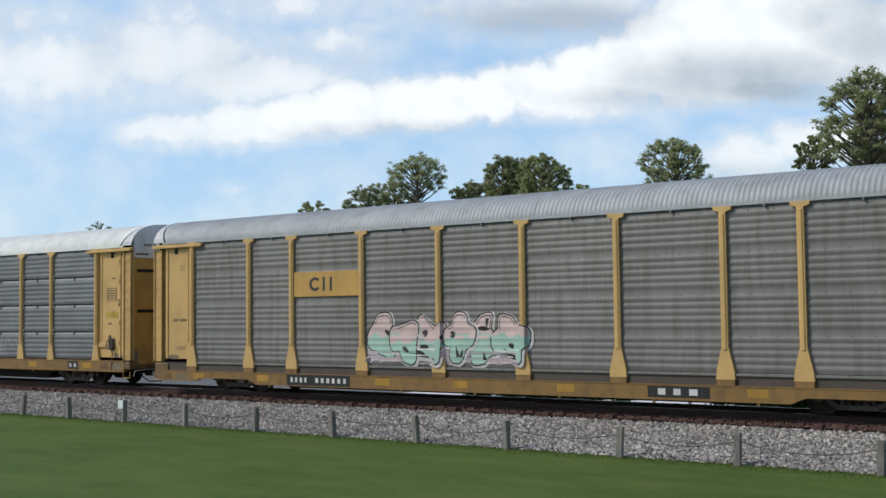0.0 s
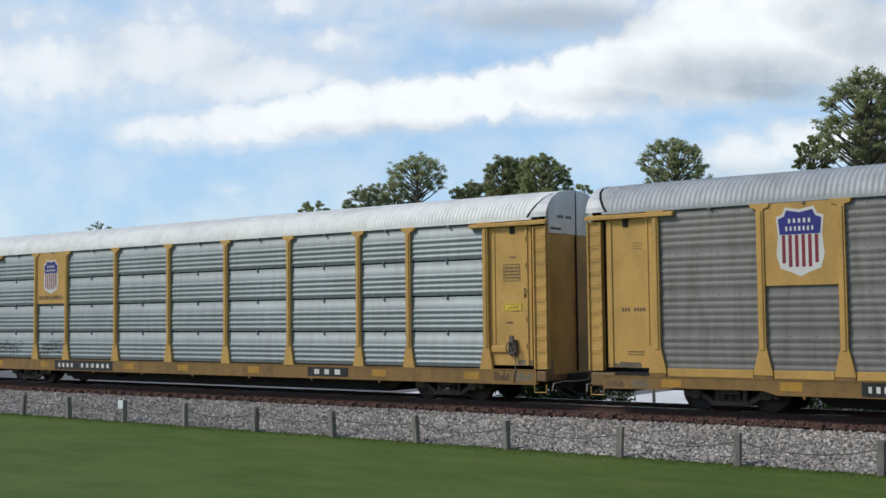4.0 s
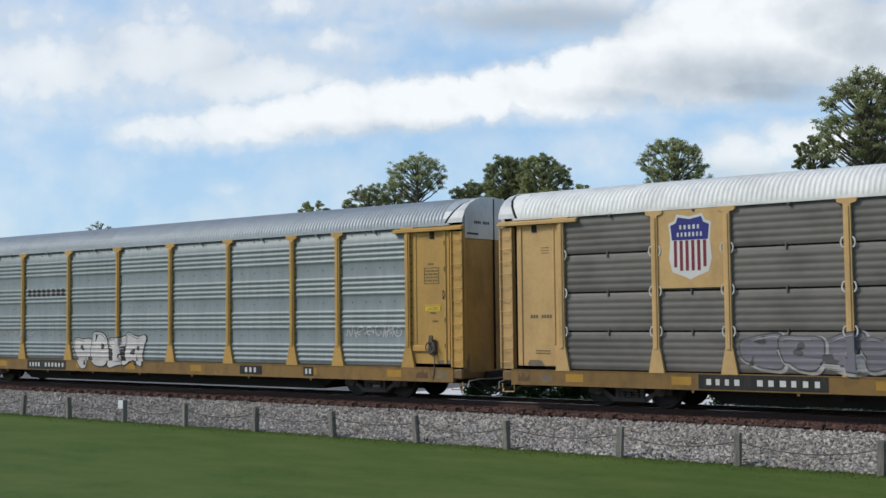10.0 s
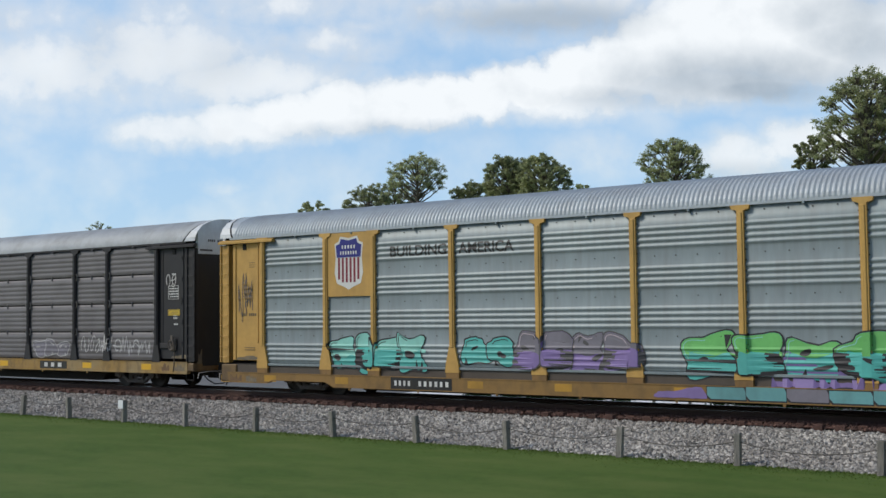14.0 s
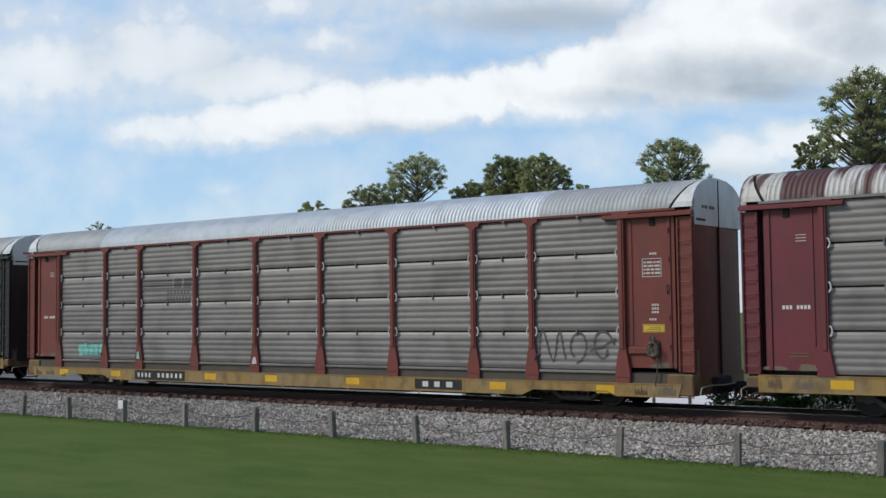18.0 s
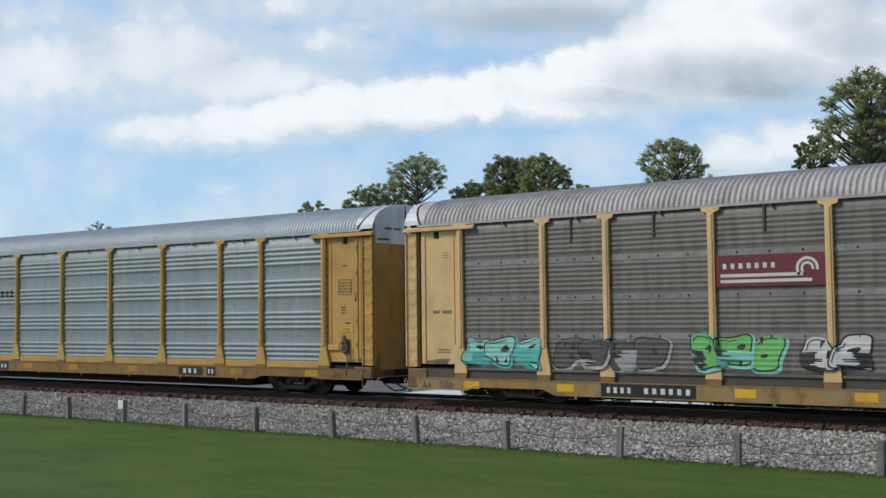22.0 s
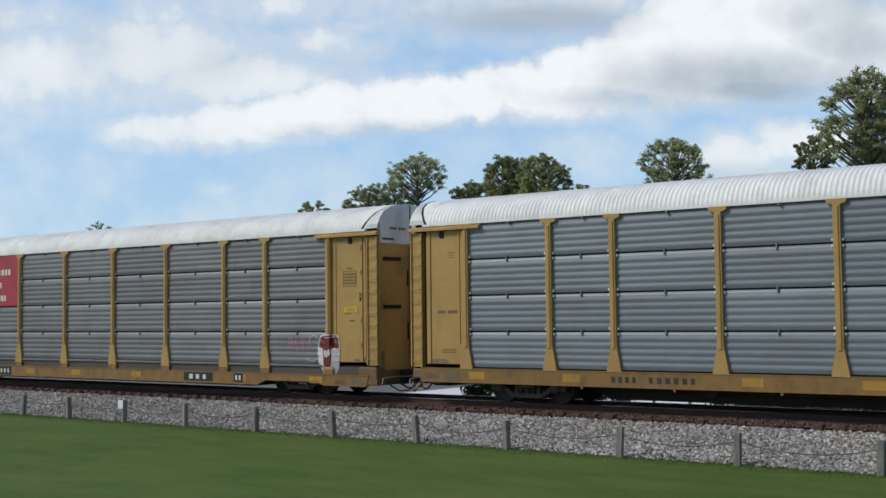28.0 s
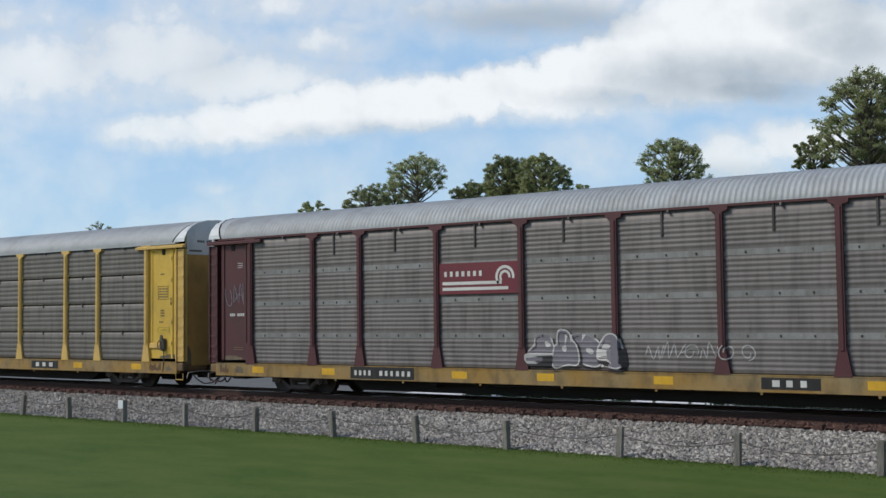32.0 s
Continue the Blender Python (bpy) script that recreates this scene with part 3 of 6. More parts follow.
def scrawl(wagon, style, x0, x1, z0, z1, count, mat, seed, w=0.03, lift=0.006):
    """Thin sprayed zigzags and loops, like a hasty tag."""
    rnd = random.Random(seed)
    step = (x1 - x0) / count
    for i in range(count):
        cx, cz, half = x0 + (i + 0.5) * step, (z0 + z1) / 2, (z1 - z0) / 2
        lean = rnd.uniform(-0.1, 0.25)
        bm = bmesh.new()
        if rnd.random() < 0.4:
            a0, a1 = rnd.uniform(0, 6), rnd.uniform(4.5, 8.0)
            pts = []
            for k in range(15):
                a = a0 + a1 * k / 14
                pts.append((cx + step * 0.45 * math.cos(a) * (1 - 0.045 * k), cz + half * 0.8 * math.sin(a) * (1 - 0.03 * k)))
        else:
            turns = rnd.randrange(4, 7)
            knots = [(cx + step * (k / turns - 0.5) * 1.15 + rnd.uniform(-0.1, 0.1) * step, cz + half * (1 if k % 2 else -1) * rnd.uniform(0.35, 1.0)) for k in range(turns + 1)]
            pts = []
            for (a, za), (b, zb) in zip(knots, knots[1:]):
                pts += [(a + (b - a) * q / 3, za + (zb - za) * (0.5 - 0.5 * math.cos(math.pi * q / 3))) for q in range(3)]
            pts.append(knots[-1])
        stroke(bm, [(x + lean * (z - cz), z) for x, z in pts], w, 0.002 * (i % 3))
        if rnd.random() < 0.4:
            stroke(bm, [(cx - step * 0.5, cz + rnd.uniform(-0.4, 0.2) * half), (cx, cz + rnd.uniform(-0.1, 0.3) * half), (cx + step * 0.5, cz + rnd.uniform(-0.2, 0.5) * half)], w, 0.001 + 0.002 * (i % 3))
        drape(bm, style, lift)
        part("graffiti_tag", bm, mat, wagon, "thin sprayed scrawl on the wagon side")


GLYPHS = {"H": [[(0, 0), (0, 1)], [(1, 0), (1, 1)], [(0, 0.5), (1, 0.5)]], "O": [[(0.5 + 0.5 * math.cos(0.5236 * k), 0.5 + 0.5 * math.sin(0.5236 * k)) for k in range(13)]],
          "P": [[(0, 0), (0, 1)], [(0, 1), (0.8, 0.95), (1, 0.75), (0.8, 0.5), (0, 0.45)]], "E": [[(1, 1), (0, 1), (0, 0), (1, 0)], [(0, 0.5), (0.8, 0.5)]],
          "-": [[(0.1, 0.45), (0.9, 0.5)]], "F": [[(0, 0), (0, 1), (1, 1)], [(0, 0.5), (0.7, 0.5)]], "R": [[(0, 0), (0, 1)], [(0, 1), (0.8, 0.95), (1, 0.75), (0.8, 0.5), (0, 0.45)], [(0.4, 0.47), (1, 0)]],
          "M": [[(0, 0), (0.1, 1), (0.5, 0.4), (0.9, 1), (1, 0)]]}


def sprayed_word(wagon, style, text, x0, x1, z0, z1, mat, w=0.045):
    """Capitals drawn in thin sprayed lines."""
    step = (x1 - x0) / len(text)
    for i, ch in enumerate(text):
        bm = bmesh.new()
        for j, line in enumerate(GLYPHS[ch]):
            stroke(bm, [(x0 + step * (i + 0.1 + 0.75 * a) + 0.04 * b, z0 + (z1 - z0) * b) for a, b in line], w, 0.001 * j)
        drape(bm, style, 0.006)
        part("graffiti_letter", bm, mat, wagon, "thin white sprayed capital")


def shield(wagon, cx, cz, w, h, faded=0):
    """Heraldic shield: blue head over red and white stripes."""
    def outline(g):
        return [(cx - w * 0.5 * g, cz + h * 0.36 * g), (cx - w * 0.36 * g, cz + h * 0.40 * g), (cx - w * 0.30 * g, cz + h * 0.5 * g), (cx, cz + h * 0.46 * g), (cx + w * 0.30 * g, cz + h * 0.5 * g), (cx + w * 0.36 * g, cz + h * 0.40 * g), (cx + w * 0.5 * g, cz + h * 0.36 * g),
                (cx + w * 0.46 * g, cz + h * 0.1), (cx + w * 0.5 * g, cz - h * 0.2 * g), (cx + w * 0.42 * g, cz - h * 0.40 * g), (cx + w * 0.18 * g, cz - h * 0.46 * g), (cx, cz - h * 0.52 * g), (cx - w * 0.18 * g, cz - h * 0.46 * g), (cx - w * 0.42 * g, cz - h * 0.40 * g), (cx - w * 0.5 * g, cz - h * 0.2 * g), (cx - w * 0.46 * g, cz + h * 0.1)]
    bm = bmesh.new()
    face(bm, outline(1.05))
    for v in bm.verts:
        v.co.y = -0.030
    badge = part("shield", bm, white_mark, wagon, "shield badge with a blue head over red and white stripes")
    blue = coat("badge_blue", (38, 42, 130), dirt_amount=0.2) if faded < 2 else coat("badge_black", (40, 40, 42))
    bm = bmesh.new()
    o = outline(0.95)
    cut = cz + h * 0.10
    face(bm, o[:7] + [(cx + w * 0.44, cut), (cx - w * 0.44, cut)])
    for v in bm.verts:
        v.co.y = -0.033
    part("shield_head", bm, blue, badge)
    for zc in (0.31, 0.19):
        bars(badge, cx - w * (0.27 if zc > 0.25 else 0.33), cx + w * (0.27 if zc > 0.25 else 0.33), cz + h * (zc - 0.045), cz + h * (zc + 0.045), 5 if zc > 0.25 else 7, -0.034, white_mark)
    if faded < 2:
        red = coat("badge_red", (132, 38, 56) if not faded else (180, 90, 95), dirt_amount=0.15)
        bm = bmesh.new()
        for k in range(6):
            x = cx + w * 0.86 * (k - 2.5) / 6
            low = cz - h * (0.40 if 0 < k < 5 else 0.34)
            face(bm, [(x - w * 0.038, low), (x + w * 0.038, low), (x + w * 0.038, cut - 0.01), (x - w * 0.038, cut - 0.01)])
        for v in bm.verts:
            v.co.y = -0.033
        part("shield_stripes", bm, red, badge)


def plate(wagon, x0, x1, z0, z1, mat, y=-0.026, label="painted plate on the side", name="name_plate"):
    bm = bmesh.new()
    box(bm, x0, x1, y, 0.02, z0, z1, bevel=0.004)
    return part(name, bm, mat, wagon, label)


def flat_part(wagon, name, faces_, mat, y, label=""):
    bm = bmesh.new()
    for pts in faces_:
        face(bm, pts)
    for v in bm.verts:
        v.co.y = y
    bmesh.ops.recalc_face_normals(bm, faces=bm.faces[:])
    return part(name, bm, mat, wagon, label)


def rail_badge(wagon, x0, x1, z0, z1, mat):
    """Red plate with lettering marks, two white lines and a curled rail-and-wheel emblem."""
    p_ = plate(wagon, x0, x1, z0, z1, mat, label="dull red name plate with white emblem")
    w, h = x1 - x0, z1 - z0
    bars(p_, x0 + w * 0.06, x0 + w * 0.58, z0 + h * 0.54, z0 + h * 0.76, 7, -0.03, white_mark)
    em = [[(x0 + w * 0.05, z0 + h * 0.30), (x0 + w * 0.80, z0 + h * 0.30), (x0 + w * 0.80, z0 + h * 0.40), (x0 + w * 0.05, z0 + h * 0.40)],
          [(x0 + w * 0.05, z0 + h * 0.12), (x0 + w * 0.88, z0 + h * 0.12), (x0 + w * 0.88, z0 + h * 0.22), (x0 + w * 0.05, z0 + h * 0.22)]]
    cx, cz = x0 + w * 0.84, z0 + h * 0.52
    for r0, r1 in ((0.36, 0.27), (0.21, 0.13)):
        for k in range(12):
            a, b = [math.radians(-10 + 230 * q / 12) for q in (k, k + 1)]
            em.append([(cx + h * r * math.cos(t_) * 1.0, cz + h * r * math.sin(t_)) for r, t_ in ((r0, a), (r0, b), (r1, b), (r1, a))])
    flat_part(p_, "emblem", em, white_mark, -0.031)


def end_fittings(wagon, sp, right):
    """Ladder bay, flush door panel, track beam, end doors and coupler of one end."""
    trim, door, roofm = sp["trim"], sp["door"], sp["hood"]

    def X(x):
        return LONG - x if right else x

    def span(a, b):
        return (LONG - b, LONG - a) if right else (a, b)
    bm = bmesh.new()
    a, b = span(0.50 if right else 0.54, 1.86)
    box(bm, a, b, 0.03, 0.07, 1.04, 4.78)
    box(bm, *span(0.60, 0.70), 0.0, 0.06, 1.04, 4.78, bevel=0.01)
    box(bm, *span(1.66, 1.72), 0.01, 0.06, 1.6, 4.74, bevel=0.01)
    pn = part("door_panel", bm, door, wagon, "flat painted sheet panel at the wagon end")
    door_marks(pn, wagon, sp, right, span, len(WHEELS["front"]) * 2 + right)
    bm = bmesh.new()
    box(bm, *span(0.0, 0.42), 0.0, 0.03, 0.95, 4.75)
    for q in ((0.0, 0.05), (0.37, 0.42)):
        box(bm, *span(*q), -0.045, 0.13, 0.95, 4.75, bevel=0.008)
    lad = part("end_ladder", bm, trim if not sp.get("dark_ladder") else sp["dark_ladder"], wagon, "steel ladder bay at the wagon end")

    def rung(bm):
        tube(bm, [(0.01, 0.01, 0), (0.01, -0.06, 0), (0.03, -0.08, 0), (0.36, -0.08, 0), (0.38, -0.06, 0), (0.38, 0.01, 0)], 0.011, 5)
    for k in range(11):
        piece("rung", shared(("rung",), rung), lad.material_slots[0].material, lad, (span(0.01, 0.40)[0], 0, 1.14 + 0.335 * k))
    bm = bmesh.new()
    prism(bm, [(-0.11, 4.79), (-0.11, 4.86), (0.02, 4.92), (0.05, 4.92), (0.05, 4.79)], "x", *span(-0.02, 2.45))
    part("door_track", bm, trim, wagon, "projecting guide beam over the end door")
    # solid block, its black colour is the shade of the roller opening
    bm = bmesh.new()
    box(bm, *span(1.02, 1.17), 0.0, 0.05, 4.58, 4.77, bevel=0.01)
    part("door_roller", bm, gap_shade, wagon, "near-black block for the shade in the roller opening")
    bm = bmesh.new()
    box(bm, *sorted((X(-0.022), X(0.03))), 1.505, 1.545, 0.85, 5.74)
    part("door_seam", bm, gap_shade, wagon, "dark gap between the end doors")
    bm = bmesh.new()
    box(bm, *span(-0.08, 0.6), 1.05, 2.0, 0.36, 0.80, bevel=0.04)
    part("draft_box", bm, steel_dark, wagon, "sooty coupler pocket")
    # near-black sheet painted as the shade behind the ladder bay
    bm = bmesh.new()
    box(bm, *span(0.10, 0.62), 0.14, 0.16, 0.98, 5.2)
    part("end_recess", bm, gap_shade, wagon)
    for y0, y1 in ((0.10, 1.515), (1.535, 2.95)):
        bm = bmesh.new()
        ys_ = np.linspace(y0, y1, 5)
        depth = [0.02 + 0.055 * abs((y - 1.525) / 1.45) ** 3 for y in ys_]
        pts = [(X(d), y) for d, y in zip(depth, ys_)] + [(X(0.09), y1), (X(0.09), y0)]
        prism(bm, pts, "z", 0.80, 4.56)
        e = part("end_door", bm, sp["end"], wagon, "tall curved end door")
        rnd_ = random.Random(len(WHEELS["front"]) * 7 + int(y0 * 10))
        foot_ = [(y0 + 0.03 + (y1 - y0 - 0.06) * k / 12, 0.83 + rnd_.uniform(0, 0.03)) for k in range(13)]
        head_ = [(y, 1.05 + rnd_.uniform(0.0, 0.55) * (0.4 + 0.6 * abs(math.sin(5 * y)))) for y, _ in foot_[::-1]]
        bm = bmesh.new()
        prism(bm, foot_ + head_, "x", *sorted((X(0.012 + 0.04 * (y0 < 1 or y1 > 2.5)), X(0.10))))
        part("soot_stain", bm, SOOT, e, "soot splashed over the foot of the door")
        if sp.get("notch"):
            q = sorted((X(0.005), X(0.06)))
            for ya, yb, za, zb in ((y0 + 0.2, y0 + 1.0, 2.62, 2.73), (y0 + 0.2, y0 + 1.0, 4.05, 4.16), (y1 - 0.12, y1 - 0.06, 1.7, 2.2), (y1 - 0.12, y1 - 0.06, 3.3, 3.8)):
                bm = bmesh.new()
                box(bm, *q, ya, yb, za, zb, bevel=0.005)
                part("slot", bm, gap_shade, e, "dark slot in the door")
    bm = bmesh.new()
    hood = [(y, z) for y, z in ROOF if z > 5.2]
    prism(bm, [(0.12, 4.56)] + [(y, z + 0.02) for y, z in hood] + [(WIDE - 0.12, 4.56)], "x", *span(-0.01, 0.10))
    cap = part("end_cap", bm, roofm, wagon, "pale sheet metal above the end doors")
    if right:
        bm = bmesh.new()
        for k in range(9):
            if k != 4:
                box(bm, *sorted((X(-0.0135), X(0.0))), 0.55 + 0.085 * k, 0.61 + 0.085 * k, 4.98, 5.06)
        box(bm, *sorted((X(-0.0135), X(0.0))), 0.2, 0.75, 4.66, 4.72)
        tagged(part("stencil_print", bm, FOLD, cap), "small dark stencilled row on the hood", kind="stuff")
        if sp.get("drips"):
            rnd_ = random.Random(len(WHEELS["front"]))
            for k in range(9):
                y, zt, ln = rnd_.uniform(0.35, 2.7), rnd_.uniform(5.0, 5.45), rnd_.uniform(0.25, 0.8)
                wd = rnd_.uniform(0.015, 0.05)
                bm = bmesh.new()
                prism(bm, [(y - wd, zt), (y + wd, zt + 0.03), (y + wd * 0.7, zt - ln * 0.5), (y + 0.004, max(zt - ln, 4.58)), (y - 0.004, max(zt - ln, 4.58)), (y - wd * 0.8, zt - ln * 0.4)], "x", *sorted((X(-0.0125 - 0.0003 * k), X(0.0))))
                part("rust_drip", bm, SOOT_RED if k % 3 == 0 else FOLD, cap, "dark drip of rust down the hood")

    def skirt(bm, lo_, hi_, out_):
        """A strip of the roof's curve between two slanting lines."""
        n_ = len(ROOF)
        A, B = [], []
        for i, (y, z) in enumerate(ROOF):
            f = min((z - 4.97) / 0.78, 1.0)
            A.append(bm.verts.new((X(lo_(f)), y, z + out_)))
            B.append(bm.verts.new((X(hi_(f)), y, z + out_)))
        fs = [bm.faces.new((A[i], B[i], B[i + 1], A[i + 1])) for i in range(n_ - 1)]
        bmesh.ops.recalc_face_normals(bm, faces=fs)
    bm = bmesh.new()
    skirt(bm, lambda f: 0.66, lambda f: 0.62 - 0.50 * f, 0.012)
    part("roof_end", bm, sp["roof"], wagon, "slant-cut last roof sheet")
    # black strip painted as shade between roof end and hood
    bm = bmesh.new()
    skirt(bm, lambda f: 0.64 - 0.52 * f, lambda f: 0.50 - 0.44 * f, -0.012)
    part("roof_gap", bm, gap_shade, wagon, "near-black slanting strip for the shade of the roof-end gap")
    bm = bmesh.new()
    skirt(bm, lambda f: 0.53 - 0.47 * f, lambda f: -0.015, 0.018)
    part("end_hood", bm, roofm, wagon, "pale sheet metal hood over the end door")
    bm = bmesh.new()
    box(bm, *span(-0.62, 0.5), 1.40, 1.65, 0.42, 0.62, bevel=0.03)
    q = span(-0.66, -0.40)
    box(bm, *q, 1.36, 1.72, 0.38, 0.68, bevel=0.05)
    part("coupler", bm, steel_dark, wagon, "dark steel coupler")
    bm = bmesh.new()
    tube(bm, [(X(0.25), 0.95, 0.55), (X(0.0), 0.95, 0.42), (X(-0.25), 1.05, 0.26), (X(-0.5), 1.2, 0.24), (X(-0.66), 1.25, 0.36)], 0.028, 6)
    part("brake_hose", bm, black_paint, wagon, "hanging rubber brake hose")
    bm = bmesh.new()
    tube(bm, [(X(0.1), 0.45, 0.50), (X(-0.12), 0.45, 0.34), (X(-0.34), 0.55, 0.20), (X(-0.55), 0.75, 0.22), (X(-0.62), 0.95, 0.40), (X(-0.48), 1.1, 0.52)], 0.022, 6)
    part("signal_hose", bm, black_paint, wagon, "looping rubber hose under the coupler")
    bm = bmesh.new()
    tube(bm, [(X(-0.10), 0.02, 0.40), (X(-0.12), 0.06, 0.58), (X(-0.16), 0.5, 0.62), (X(-0.24), 1.1, 0.60), (X(-0.42), 1.38, 0.64)], 0.017, 5)
    part("cut_lever", bm, lever_grey, wagon, "pale steel uncoupling lever")
    bm = bmesh.new()
    tube(bm, [(X(0.05), -0.02, 0.55), (X(0.05), -0.02, 0.34), (X(0.42), -0.02, 0.34), (X(0.42), -0.02, 0.55)], 0.016, 5)
    part("stirrup_step", bm, trim, wagon)
    if right and sp.get("brake", True):
        bm = bmesh.new()
        box(bm, *span(0.95, 1.24), -0.07, 0.05, 1.30, 1.72, bevel=0.05)
        box(bm, *span(1.02, 1.16), -0.10, -0.06, 1.64, 1.84, bevel=0.03)
        hb = part("hand_brake", bm, BRAKE, wagon, "grimy black hand brake housing")
        bm = bmesh.new()
        ring = [(X(1.1) + 0.16 * math.cos(t_), -0.11, 1.50 + 0.16 * math.sin(t_)) for t_ in (2 * math.pi * k / 16 for k in range(17))]
        tube(bm, ring, 0.018, 5)
        for k in range(4):
            t_ = 0.4 + math.pi / 2 * k
            tube(bm, [(X(1.1), -0.09, 1.50), (X(1.1) + 0.16 * math.cos(t_), -0.11, 1.50 + 0.16 * math.sin(t_))], 0.012, 4)
        part("brake_wheel", bm, BRAKE, hb, "spoked steel brake wheel")
        bm = bmesh.new()
        tube(bm, [(X(1.02), -0.05, 1.34), (X(0.98), -0.06, 1.15), (X(1.0), -0.06, 0.9), (X(1.06), -0.05, 0.6)], 0.016, 4)
        part("brake_chain", bm, BRAKE, hb)
        bm = bmesh.new()
        box(bm, *span(1.22, 1.80), -0.03, 0.03, 1.38, 1.55, bevel=0.02)
        part("brake_bracket", bm, trim, hb, "painted bracket of the hand brake")


BRAKE = surface("brake_steel", (0.05, 0.042, 0.036), (0.16, 0.13, 0.10), rough=0.7, spread=0.3, patch=6)


def side_marks(w, sp):
    """Rivets and short folds of the side sheets, and hangers under the eave."""
    st = sp["style"]

    def folds(bm):
        for i in range(9):
            a, b = POSTS[i], POSTS[i + 1]
            n_ = max(round((b - a) / 0.56), 2)
            for k in range(4):
                z = BASE + k * TIER
                for j in range(1, n_):
                    x = a + (b - a) * j / n_
                    for q in (0.12,):
                        box(bm, x - 0.013, x + 0.013, 0.016, 0.031, z + TIER - q - 0.014, z + TIER - q + 0.014)

    def rivet(bm):
        box(bm, -0.022, 0.022, 0.0, 0.031, -0.03, 0.03, bevel=0.008)

    def hanger(bm):
        box(bm, -0.03, 0.03, -0.008, 0.02, 4.28, 4.93, bevel=0.006)

    def rivets():
        for i in range(9):
            a, b = POSTS[i], POSTS[i + 1]
            for k in (1, 2, 3):
                z = BASE + k * TIER - 0.11
                for q in (0.22, 0.5, 0.78):
                    piece("rivet", shared(("rivet",), rivet), FOLD, w, (a + (b - a) * q, 0, z))

    def edges(bm):
        for x in POSTS:
            for s in (-0.105, 0.105):
                for k in range(13):
                    z = 1.62 + 0.25 * k
                    box(bm, x + s - 0.013, x + s + 0.013, -0.012, 0.03, z, z + 0.03)

    if not sp["rows"] and st != "band":
        tagged(piece("sheet_folds", shared(("sheet_folds",), folds), FOLD, w), "small dark bolt heads in rows on the side sheets", kind="stuff")
    if st == "band":
        rivets()
        for i in range(9):
            wd = round(POSTS[i + 1] - POSTS[i] - 0.17, 2)

            def strip(bm):
                box(bm, 0, wd, 0.022, 0.03, 0, 0.15)
            for k in (1, 2, 3):
                piece("pale_band", shared(("pale_band", wd), strip), BAND, w, (POSTS[i] + 0.085, 0, BASE + k * TIER - 0.185), "paler flat band across the side sheet")
        for i in range(1, 9):
            piece("hanger", shared(("hanger",), hanger), FOLD, w, ((POSTS[i] + POSTS[i + 1]) / 2 - 0.1, 0, 0), "dark steel hanger under the eave")
    if not sp["rows"]:
        tagged(piece("edge_bolts", shared(("edge_bolts",), edges), FOLD, w), "rusty bolt heads beside the posts", kind="stuff")


